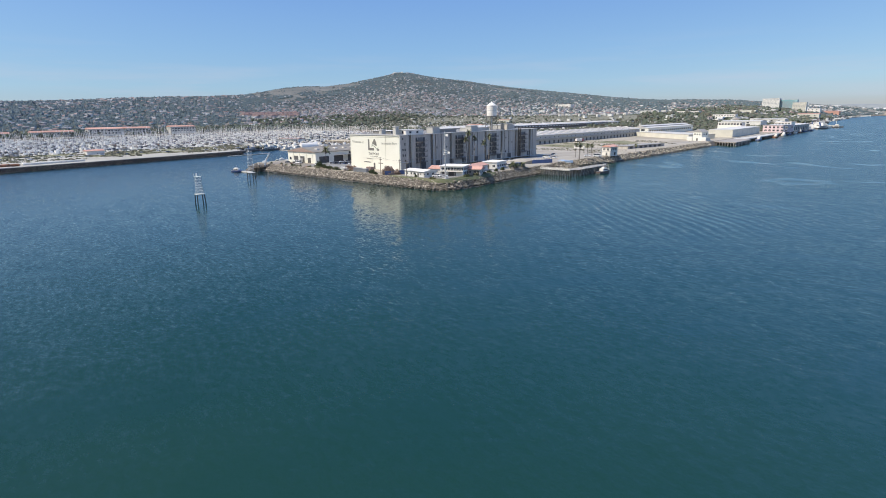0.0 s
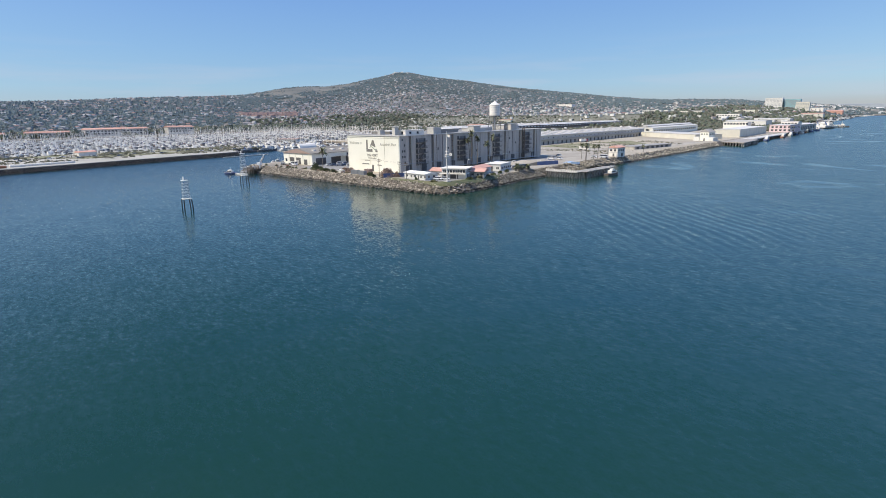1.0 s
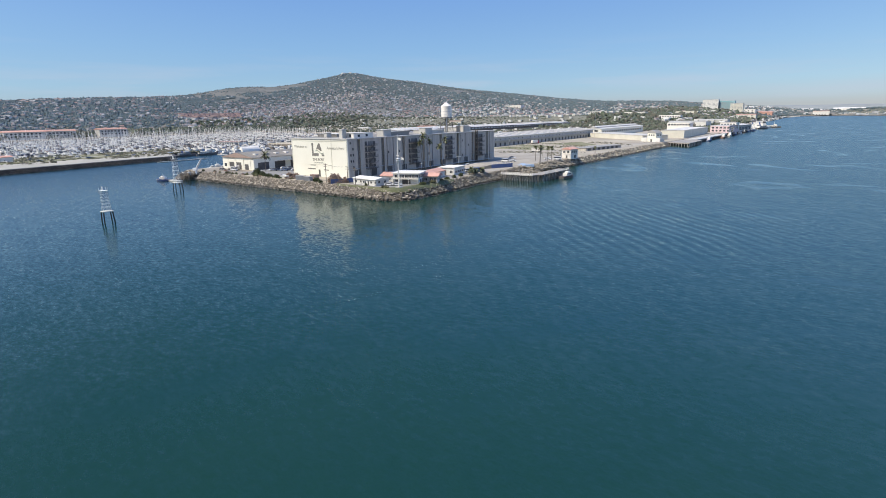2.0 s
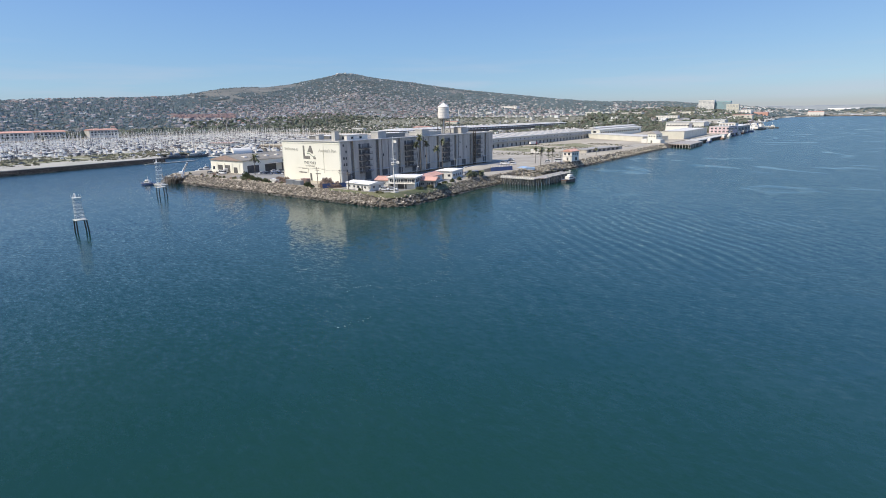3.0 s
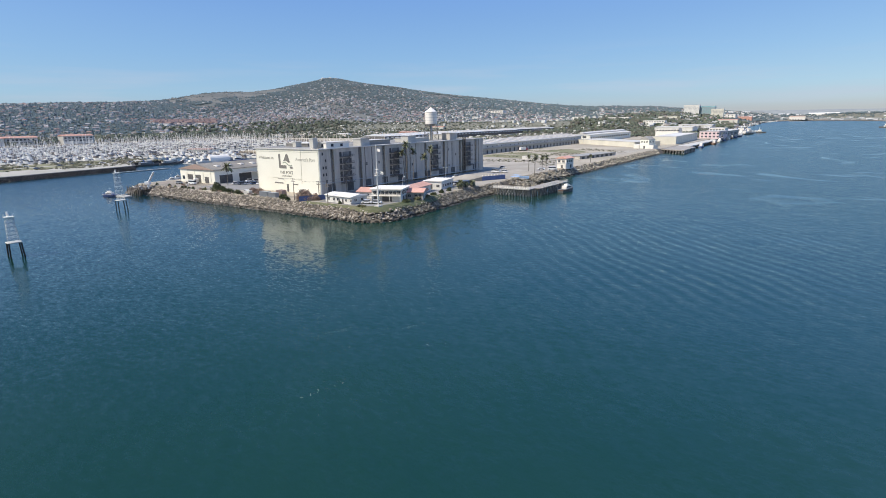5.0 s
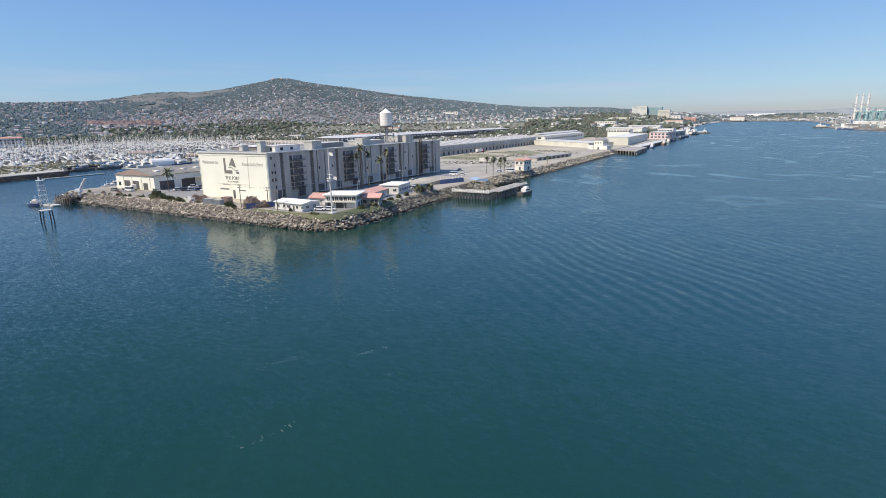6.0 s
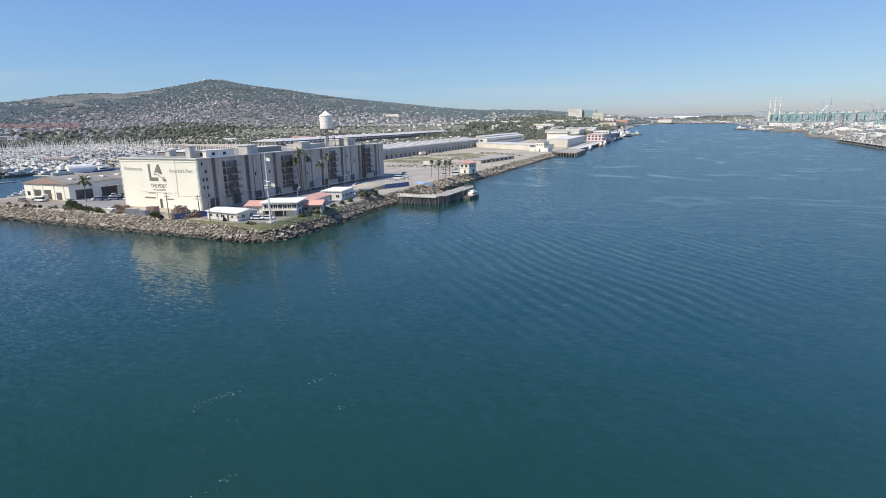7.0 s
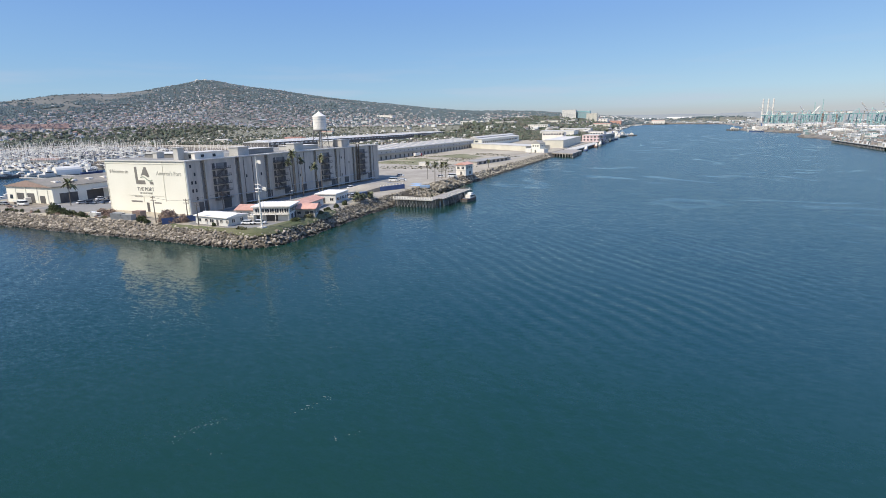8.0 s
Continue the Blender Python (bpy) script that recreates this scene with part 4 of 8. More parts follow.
    # the two tall flues on the last bay
    for y in (120.6, 122.8):
        bm = bmesh.new()
        rod(bm, (0.7, y, 0.2), (0.7, y, z(27.2)), 0.42, sides=8)
        part("flue", bm, M["timber"], ware, "tall weathered duct on the wall")
    # roof and cornice
    bm = bmesh.new()
    box(bm, -W + 0.75, -1.3, 0.75, L - 0.75, z(TOP - 0.5), z(TOP + 0.38))
    part("roof", bm, M["flatroof"], ware, "stained grey flat roof")
    for a in ((-W - 0.35, 0.45, -0.4, 0.75), (-W - 0.35, 0.45, L - 0.75, L + 0.4), (-W - 0.35, -W + 0.75, 0.75, L - 0.75), (-1.3, 0.45, 0.75, L - 0.75)):
        bm = bmesh.new()
        box(bm, *a, z(TOP), z(TOP + 0.45))
        part("cornice", bm, M["roofgrey"], ware)
    # plant rooms on the roof
    for name, x0, x1, y0, y1, top, material in (
        ("plant_room", -10.5, -2.0, 7.0, 22.0, 28.5, "white"), ("stair_tower", -9.0, -6.4, 3.0, 5.8, 30.6, "pale"), ("stair_tower", -6.5, -1.4, 29.5, 36.0, 29.6, "pale"),
        ("plant_room", -16.0, -6.5, 39.0, 58.0, 28.2, "roofdark"), ("stair_tower", -6.5, -1.5, 67.5, 74.5, 29.6, "pale"), ("plant_room", -20.0, -8.0, 78.0, 96.0, 28.0, "pale"),
        ("stair_tower", -7.5, -1.6, 109.0, 115.5, 30.0, "concrete"), ("plant_room", -26.0, -14.0, 120.0, 136.0, 29.0, "pale"), ("vent_house", -29.5, -27.0, 10.0, 13.5, 28.4, "pale"), ("plant_room", -42.0, -25.0, 16.0, 30.0, 27.5, "slotgrey"),
    ):
        pr = part(name, box(bmesh.new(), x0, x1, y0, y1, z(TOP + 0.3), z(top)), M[material], ware)
        bm = bmesh.new()
        box(bm, x0 - 0.3, x1 + 0.3, y0 - 0.3, y1 + 0.3, z(top), z(top + 0.25))
        part("roof_slab", bm, M["roofgrey"], pr)
        if material == "white":
            for k in range(2):
                bm = bmesh.new()
                box(bm, x1 + 0.002, x1 + 0.05, y0 + 3.0 + 6.0 * k, y0 + 4.6 + 6.0 * k, z(26.6), z(27.8))
                part("window", bm, M["glass"], pr)
            bm = bmesh.new()
            box(bm, x0 + 5.2, x0 + 6.6, y0 - 0.05, y0 - 0.002, z(26.4), z(28.0))
            part("window", bm, M["glass"], pr)
    # thin string course and edge trim of the end wall
    bm = bmesh.new()
    box(bm, -W + 0.5, -0.5, -0.12, -0.002, z(TOP - 1.15), z(TOP - 1.0))
    part("string_course", bm, M["conduit"], ware)
    for x in (-W + 0.35, -0.5):
        bm = bmesh.new()
        box(bm, x, x + 0.15, -0.12, -0.002, 0.1, z(TOP - 0.9))
        part("edge_trim", bm, M["conduit"], ware)
    # painted lettering and mark on the end wall
    up = pose(0, 0, 0, 90, 0, 0)
    for words, size, x, zz in (("Welcome to", 2.25, -38.2, 20.6), ("America's Port", 2.25, -9.4, 20.2), ("THE PORT", 2.1, -23.5, 13.7), ("OF LOS ANGELES", 0.95, -23.5, 12.45)):
        me = text_mesh(words, size)
        me.materials.append(M["inkpale" if "ANGELES" in words else "ink" if "PORT" in words else "inkmid"])
        placed(me, "lettering", ware, pose(x, -0.05, z(zz)) @ up, "dark grey painted words")
    bm = bmesh.new()
    box(bm, -28.6, -27.3, -0.08, -0.002, z(16.4), z(23.3))
    box(bm, -27.3, -23.2, -0.08, -0.002, z(16.4), z(17.9))
    part("mark", bm, M["ink"], ware, "dark grey angular painted mark")
    wave = [(-25.6 + 6.6 * k / 12, 19.0 - 0.9 * (k / 12) + 0.55 * math.sin(2 * math.pi * k / 12)) for k in range(13)]
    for pts in ([(-25.2, 19.75), (-22.95, 23.3), (-21.9, 23.3), (-20.35, 19.45), (-21.2, 19.2), (-22.6, 19.9), (-23.6, 20.2), (-24.5, 20.05)], [(-20.75, 17.4), (-18.85, 17.4), (-18.4, 16.4), (-20.3, 16.4)], [(x, y - 0.2) for x, y in wave] + [(x, y + 0.22) for x, y in wave[::-1]]):
        bm = bmesh.new()
        a = [bm.verts.new((x, -0.09, z(zz))) for x, zz in pts]
        b = [bm.verts.new((x, -0.004, z(zz))) for x, zz in pts]
        bm.faces.new(a)
        bm.faces.new(b[::-1])
        for k in range(len(a)):
            j = (k + 1) % len(a)
            bm.faces.new((a[j], a[k], b[k], b[j]))
        part("mark", bm, M["ink"] if len(pts) < 20 else M["markgreen"], ware)
    for x0, x1, z0, z1, m in ((-33.0, -26.5, 8.9, 9.5, "ink"), (-19.5, -15.5, 8.7, 9.2, "ink"), (-30.5, -26.0, 11.0, 11.5, "inkpale")):
        bm = bmesh.new()
        box(bm, x0, x1, -0.06, -0.003, z(z0), z(z1))
        part("painted_bar", bm, M[m], ware)
    bm = bmesh.new()
    box(bm, -24.0, -22.6, -0.10, -0.003, 0.1, 3.9)
    part("door", bm, M["dark"], ware, "tall dark doorway")
    for x, z0 in ((-12.6, 9.5), (-25.4, 9.0)):
        bm = bmesh.new()
        rod(bm, (x, -0.12, z(z0)), (x + 0.4, -0.12, z(TOP) if x > -20 else z(11.6)), 0.06)
        part("conduit", bm, M["conduit"], ware)
    bm = bmesh.new()
    rod(bm, (-34, -0.12, z(11.7)), (-12.4, -0.12, z(11.7)), 0.05)
    part("conduit", bm, M["conduit"], ware)
    for x in (-36.5, -28.5, -20.5, -12.6, -4.6):
        bm = bmesh.new()
        box(bm, x, x + 0.25, -0.1, -0.003, z(TOP - 0.5), z(TOP - 0.1))
        part("lamp", bm, M["pale"], ware)


build_warehouse()


def build_tank():
    tank = thing("water_tower", "white steel water tank with conical cap on dark legs", "water tower", pose(-12.0, 103.9, 25.25))
    bm = bmesh.new()
    n, prof = 28, [(3.3, 10.4), (3.6, 10.8), (3.6, 17.6), (3.75, 17.6), (3.75, 17.95), (0.35, 20.4), (0.3, 20.9)]
    rings = [[bm.verts.new((r * math.cos(2 * math.pi * k / n), r * math.sin(2 * math.pi * k / n), zz)) for k in range(n)] for r, zz in prof]
    for a, b in zip(rings, rings[1:]):
        for k in range(n):
            bm.faces.new((a[k], a[(k + 1) % n], b[(k + 1) % n], b[k]))
    bm.faces.new(rings[0][::-1])
    bm.faces.new(rings[-1])
    drum = part("drum", bm, M["white"], tank)
    for zz in (12.6, 14.4, 16.1):
        bm = bmesh.new()
        rod(bm, (0, 0, zz), (0, 0, zz + 0.1), 3.64, sides=28)
        part("hoop", bm, M["steel"], drum)
    bm = bmesh.new()
    rod(bm, (0, 0, 10.1), (0, 0, 10.45), 4.0, sides=28)
    part("walkway", bm, M["iron"], tank)
    for sx, sy in ((1, 1), (1, -1), (-1, 1), (-1, -1)):
        bm = bmesh.new()
        rod(bm, (sx * 3.3, sy * 3.3, 0), (sx * 2.6, sy * 2.6, 10.2), 0.22)
        part("leg", bm, M["iron"], tank)
    for k, (a, b) in enumerate((((1, 1), (1, -1)), ((1, -1), (-1, -1)), ((-1, -1), (-1, 1)), ((-1, 1), (1, 1)))):
        bm = bmesh.new()
        for z0, z1, r0, r1 in ((0.2, 5.0, 3.3, 2.95), (5.0, 10.0, 2.95, 2.6)):
            rod(bm, (a[0] * r0, a[1] * r0, z0), (b[0] * r1, b[1] * r1, z1), 0.06, sides=4)
            rod(bm, (b[0] * r0, b[1] * r0, z0), (a[0] * r1, a[1] * r1, z1), 0.06, sides=4)
        rod(bm, (a[0] * 2.95, a[1] * 2.95, 5), (b[0] * 2.95, b[1] * 2.95, 5), 0.1, sides=4)
        part("brace", bm, M["iron"], tank)
    bm = bmesh.new()
    rod(bm, (0, 0, 0), (0, 0, 10.2), 0.35, sides=8)
    part("riser_pipe", bm, M["steel"], tank)


build_tank()

# ---- buildings ----
def building(name, label, x, y, w, d, h, turn=0.0, wall="wall", roof="roofgrey", pitch=0.0, axis="y", eave=0.4, windows=(), doors=(), z=GZ, category="building", pane="glass"):
    """A building with its near-left corner at x, y, turned about it. windows and doors: rows of (side, start, step, count, width, low, high)."""
    b = thing(name, label, category, pose(x, y, z, 0, 0, turn))
    bm = bmesh.new()
    t = 0.3
    box(bm, 0, w, 0, t, -0.5, h)
    box(bm, 0, w, d - t, d, -0.5, h)
    box(bm, 0, t, t, d - t, -0.5, h)
    box(bm, w - t, w, t, d - t, -0.5, h)
    part("wall", bm, M[wall], b)
    bm = bmesh.new()
    if pitch:
        gable(bm, -eave, w + eave, -eave, d + eave, h, pitch, axis)
    else:
        box(bm, -eave, w + eave, -eave, d + eave, h, h + 0.35)
    part("roof", bm, M[roof], b)
    shared = {}
    for kind, rows in (("window", windows), ("door", doors)):
        for side, start, step, count, ww, lo, hi in rows:
            key = (kind, ww, lo, hi)
            if key not in shared:
                bm = bmesh.new()
                box(bm, 0, ww, -0.05, -0.003, lo, hi)
                shared[key] = mesh_of(kind, bm, M[pane if kind == "window" else "dark"])
                if ww < 4 and kind == "window" and w < 30:
                    bm = bmesh.new()
                    for a in ((-0.1, 0, lo - 0.1, hi + 0.1), (ww, ww + 0.1, lo - 0.1, hi + 0.1), (0, ww, lo - 0.1, lo), (0, ww, hi, hi + 0.1), (ww / 2 - 0.04, ww / 2 + 0.04, lo, hi)):
                        box(bm, a[0], a[1], -0.09, -0.052, a[2], a[3])
                    shared[key + ("frame",)] = mesh_of("frame", bm, M["white"])
            for k in range(count):
                s = start + k * step
                m = {"s": pose(s, 0, 0), "e": pose(w, s, 0, 0, 0, 90), "n": pose(w - s, d, 0, 0, 0, 180), "w": pose(0, d - s, 0, 0, 0, -90)}[side]
                ob = placed(shared[key], kind, b, m)
                if key + ("frame",) in shared:
                    placed(shared[key + ("frame",)], "frame", ob, Matrix())
    return b


def on(b, name, bm, material, label=""):
    return part(name, bm, M[material], b, label)


# the small houses on the point
h = building("bungalow", "low white bungalow with a pale flat roof above the rocks", 17.6, -13.4, 16.0, 9.0, 2.8, -4, "wall", "white", 0.75, "x", windows=[("s", 1.6, 3.4, 2, 1.2, 1.0, 2.1), ("s", 7.4, 3.0, 1, 1.9, 1.0, 2.1), ("s", 12.6, 3, 2, 1.1, 1.0, 2.1), ("e", 2.0, 3.6, 2, 1.2, 1.0, 2.1)], doors=[("s", 10.6, 1, 1, 1.0, 0, 2.1)], eave=0.5)

h = building("signal_station", "two-storey white harbour office with a glazed upper floor and balcony", 35.2, -3.6, 13.0, 11.5, 5.1, 22.8, "wall", "white", windows=[("s", 0.8, 1.75, 7, 1.45, 3.0, 4.5), ("e", 0.9, 2.0, 5, 1.5, 3.0, 4.5)], doors=[("s", 4.6, 4, 1, 4.2, 0.1, 2.2), ("s", 1.0, 3, 1, 2.0, 0.3, 2.2), ("e", 2.0, 4.0, 2, 2.4, 0.1, 2.2)], eave=0.7)
bm = bmesh.new()
box(bm, -1.2, 13.0, -1.3, -0.1, 2.45, 2.62)
on(h, "balcony", bm, "white")
bm = bmesh.new()
for zz in (2.95, 3.35):
    box(bm, -1.2, 13.0, -1.3, -1.22, zz, zz + 0.07)
for k in range(13):
    box(bm, -1.2 + k * 1.17, -1.12 + k * 1.17, -1.3, -1.22, 2.62, 3.4)
on(h, "railing", bm, "white")
for xx in (-1.0, 3.6, 8.2, 12.8):
    bm = bmesh.new()
    box(bm, xx, xx + 0.16, -1.28, -1.12, -0.1, 2.45)
    on(h, "post", bm, "white")

building("red_roofed_house", "low house with a terracotta roof behind the white bungalow", 22.5, 1.2, 11.0, 8.5, 2.7, 16, "wall", "tile", 1.5, "x", 0.7, windows=[("s", 1.2, 3.2, 3, 1.2, 1.0, 2.0)])
building("red_roofed_house", "house with a broad terracotta hipped roof beside the harbour office", 43.6, 8.6, 7.6, 8.6, 2.9, 24, "concrete", "tile", 1.3, "x", 0.7, windows=[("s", 1.0, 3.0, 2, 1.4, 0.9, 2.1), ("e", 1.2, 3.2, 2, 1.3, 0.9, 2.1)], doors=[("s", 5.8, 1, 1, 1.2, 0, 2.2)])
building("red_roofed_house", "long low building with a faded terracotta roof by the quay", 33.0, 15.0, 8.0, 20.0, 3.0, 12, "wall", "tile", 1.3, "y", 0.6, windows=[("e", 1.5, 3.4, 5, 1.4, 1.0, 2.1)])
building("store_building", "white flat-roofed store building with dark openings", 29.5, 40.4, 9.5, 14.5, 3.9, 12, "wall", "white", windows=[("s", 6.8, 2.4, 1, 1.6, 1.2, 2.4), ("e", 1.2, 3.0, 5, 1.8, 1.2, 2.4)], doors=[("s", 2.0, 3, 1, 2.6, 0.05, 2.6)], eave=0.4)

# gabled shed at the western end and its long neighbour wing
h = building("gabled_shed", "cream gabled shed front with a long grey roof and roller doors", -123.0, 1.5, 33.5, 64.0, 7.6, 2, "cream", "roofbrown", 3.0, "y", 0.6, doors=[("s", 7.5, 7.6, 2, 5.2, 0.05, 4.6), ("s", 24, 5, 1, 3.8, 0.05, 3.6), ("e", 3.0, 13.0, 4, 8.5, 0.05, 4.6)], windows=[("e", 30.0, 14.0, 2, 8.0, 5.2, 6.8), ("s", 2.0, 4, 1, 2.2, 1.6, 3.6)])
for xx in (6.6, 14.2, 22.4, 29.6):
    bm = bmesh.new()
    box(bm, xx, xx + 0.5, -0.22, -0.004, 0, 7.5)
    on(h, "pilaster", bm, "cream")
bm = bmesh.new()
gable(bm, 0.3, 33.2, -0.72, -0.605, 7.64, 3.0, "y", 0.05)
on(h, "gable_board", bm, "brown")
for k in range(7):
    bm = bmesh.new()
    s = 6 + 8.2 * k
    box(bm, 24.0, 27.4, s, s + 2.2, 9.05, 9.75)
    on(h, "skylight", bm, "white")
bm = bmesh.new()
box(bm, 33.9, 36.5, 18, 62, 4.9, 5.15)
on(h, "canopy", bm, "concrete")

# long transit sheds
def long_shed(x0, x1, y0, y1, eave, rise, label, wall="pale", step=9.5, pane="glass", roof="shedroof"):
    n = int((y1 - y0 - 6) / step)
    b = building("transit_shed", label, x0, y0, x1 - x0, y1 - y0, eave, 0, wall, roof, rise, "y", 0.8, doors=[("e", 3.0, step, n, 3.0, 0.05, 3.4)], windows=[("e", 4.0, step, n, 1.6 if pane == "glass" else step * 0.5, 6.6 if pane == "glass" else 5.6, 7.3)], pane=pane)
    w = x1 - x0
    for k in range(int((y1 - y0) / 13)):
        bm = bmesh.new()
        s = 4 + 13 * k
        v = [bm.verts.new(c) for c in ((w * 0.53, s, eave + 0.5 + rise * 0.94), (w * 0.97, s, eave + 0.5 + rise * 0.06), (w * 0.97, s + 5.0, eave + 0.75 + rise * 0.06), (w * 0.53, s + 5.0, eave + 0.75 + rise * 0.94))]
        bm.faces.new(v)
        bmesh.ops.solidify(bm, geom=list(bm.faces), thickness=0.25)
        on(b, "skylight", bm, "white")
    bm = bmesh.new()
    box(bm, w + 0.01, w + 2.2, 2, y1 - y0 - 2, 5.2, 5.45)
    on(b, "canopy", bm, "concrete")
    return b


long_shed(-126.0, -83.0, 232.0, 546.0, 9.3, 3.0, "long grey transit shed with dark doors and a pale skylit roof")
long_shed(-452.0, -402.0, 505.0, 975.0, 9.0, 3.2, "long far transit shed with dark walls and pale windows", "iron", 12.0, "wall", "bluepanel")
long_shed(-470.0, -420.0, 990.0, 1225.0, 9.0, 3.0, "far white-roofed transit shed with dark walls", "iron", 12.0, "wall", "bluepanel")
h = building("transit_shed", "cream shed with raised ridge windows beside the container yard", -102.0, 560.0, 26.0, 190.0, 10.0, 0, "cream", "roofgrey", 2.0, "y", 0.5, windows=[("s", 3.5, 12, 2, 5.0, 6.0, 8.5), ("e", 4.0, 9.0, 20, 5.0, 4.5, 7.2)])
bm = bmesh.new()
gable(bm, 8.0, 18.0, 1.0, 189.0, 12.3, 1.5, "y")
on(h, "clerestory", bm, "roofgrey")

# low buildings on the flat ground beyond
building("long_store", "long low cream store with a flat roof on bare ground", -80.0, 528.0, 122.0, 34.0, 5.6, -38.7, "beige", "pale", eave=0.3)
h = building("gabled_house", "white two-storey gabled harbour house with dark windows", 27.0, 430.0, 10.5, 11.0, 9.4, -18, "cream", "roofdark", 3.4, "y", 0.3, windows=[("s", 1.4, 3.0, 3, 1.5, 6.3, 8.0), ("e", 1.5, 3.2, 3, 1.5, 6.3, 8.0)], doors=[("s", 4.2, 2, 1, 2.0, 0.05, 2.8)])
bm = bmesh.new()
box(bm, -7.0, -0.01, -1.0, 8.0, -0.5, 4.2)
on(h, "annexe", bm, "wall")
bm = bmesh.new()
box(bm, 10.51, 16.0, 0.0, 8.0, -0.5, 4.0)
on(h, "annexe", bm, "wall")
building("cold_store", "large beige box of a wharf store with a grey roof", 14.0, 530.0, 28.0, 165.0, 9.2, 2, "beige", "roofgrey", eave=0.3)
building("office_block", "white office block with a long row of windows", -30.0, 724.0, 35.0, 16.0, 15.0, -6, "white", "roofgrey", eave=0.3, windows=[("s", 1.5, 4.5, 8, 3.0, 11.0, 13.5)])
h = building("fish_market", "pink waterfront building with white-framed windows", 32.0, 735.0, 27.0, 55.0, 10.2, -4, "pink", "roofgrey", eave=0.5, windows=[("s", 2.5, 5.5, 6, 3.0, 6.0, 8.5), ("s", 2.5, 5.5, 6, 3.0, 1.5, 4.0), ("e", 3.0, 6.5, 8, 3.4, 5.0, 8.0)])
building("waterfront_block", "white upper block behind the pink waterfront building", 34.0, 800.0, 24.0, 20.0, 14.0, -4, "white", "roofgrey", eave=0.3, windows=[("s", 1.5, 4.4, 5, 3.0, 9.5, 12.0)])
building("waterfront_shed", "long low grey shed along the far wharf", 20.0, 830.0, 34.0, 120.0, 8.0, -3, "concrete", "roofgrey", 1.2, "y", 0.5, doors=[("e", 5, 12, 9, 6.0, 0.05, 5.0)])
h = building("low_depot", "low grey concrete depot with a flat roof on bare ground", 14.0, 258.0, 13.0, 62.0, 2.3, -9, "concrete", "roofdark", eave=0.4, doors=[("e", 3.0, 8.0, 7, 4.4, 0.05, 2.0)])
h = building("pilot_house", "white two-storey pilot house with a red tiled roof", 41.2, 175.0, 7.4, 10.0, 6.4, -6, "white", "tile", 1.4, "y", 0.6, windows=[("s", 1.2, 3.2, 2, 1.7, 3.9, 5.4), ("e", 1.0, 2.9, 3, 1.6, 3.9, 5.4)], doors=[("s", 3.4, 1, 1, 1.4, 0.05, 2.2), ("e", 5, 3, 1, 2.4, 0.05, 2.3)])
bm = bmesh.new()
box(bm, -0.2, 7.6, -0.2, 10.2, 3.1, 3.3)
on(h, "floor_band", bm, "pale")

# town blocks on the skyline
for nm, lab, x, y, w, d, hh, wall, cols in (
    ("tower_block", "pale concrete tower block above the trees", -308, 2296, 60, 30, 79, "wall", 12), ("tower_block", "teal glass tower block above the trees", -246, 2308, 56, 26, 73, "tealglass", 0),
    ("tower_block", "beige concrete tower block above the trees", -200, 2280, 46, 24, 61, "beige", 8), ("apartment_block", "white apartment block among trees", -560, 1750, 70, 20, 38, "white", 12),
    ("apartment_block", "white town building among trees", -330, 1400, 60, 22, 26, "white", 10), ("apartment_block", "pale town building among trees", -250, 1650, 66, 22, 34, "beige", 10),
    ("apartment_block", "pale town building on the slope", -480, 1500, 60, 22, 28, "wall", 9), ("apartment_block", "low white town hall among trees", -190, 1250, 52, 20, 18, "white", 8),
    ("apartment_block", "white building on the lower slope", -966, 1800, 71, 26, 40, "white", 9)):
    z0 = max(GZ, ground_height(x + w / 2, y))
    ha = hh - (z0 - GZ) if hh - (z0 - GZ) > 10 else 12
    building(nm, lab, x, y, w, d, ha, 0, wall, "roofgrey", eave=0.2, z=z0, pane="cargrey" if hh > 40 else "glass",
             windows=[("s", 1.5, (w - 2) / max(cols, 1), cols, (w - 2) / max(cols, 1) * 0.6, zz, zz + 1.6) for zz in range(3, int(ha - 2), 5)] if cols else [("s", 0.6, 4, int(w / 4), 3.4, zz, zz + 2.2) for zz in range(3, int(ha - 3), 4)])
# red-roofed blocks behind the marina
for x, y, w, d, hh in ((-1052, 112, 22, 64, 14), (-1056, 180, 22, 50, 14), (-1046, 268, 24, 54, 15), (-1064, 20, 22, 70, 10), (-1076, -70, 22, 60, 9)):
    building("marina_hotel", "white marina building with a red tiled roof", x, y, w, d, hh, 0, "pale", "tile", 3.0, "y", 1.0, z=ground_height(x + w, y + d / 2), windows=[("e", 2.6, 6.4, int((d - 2) / 6.4), 3.8, zz, zz + 3.0) for zz in range(hh - 5, 1, -5)])

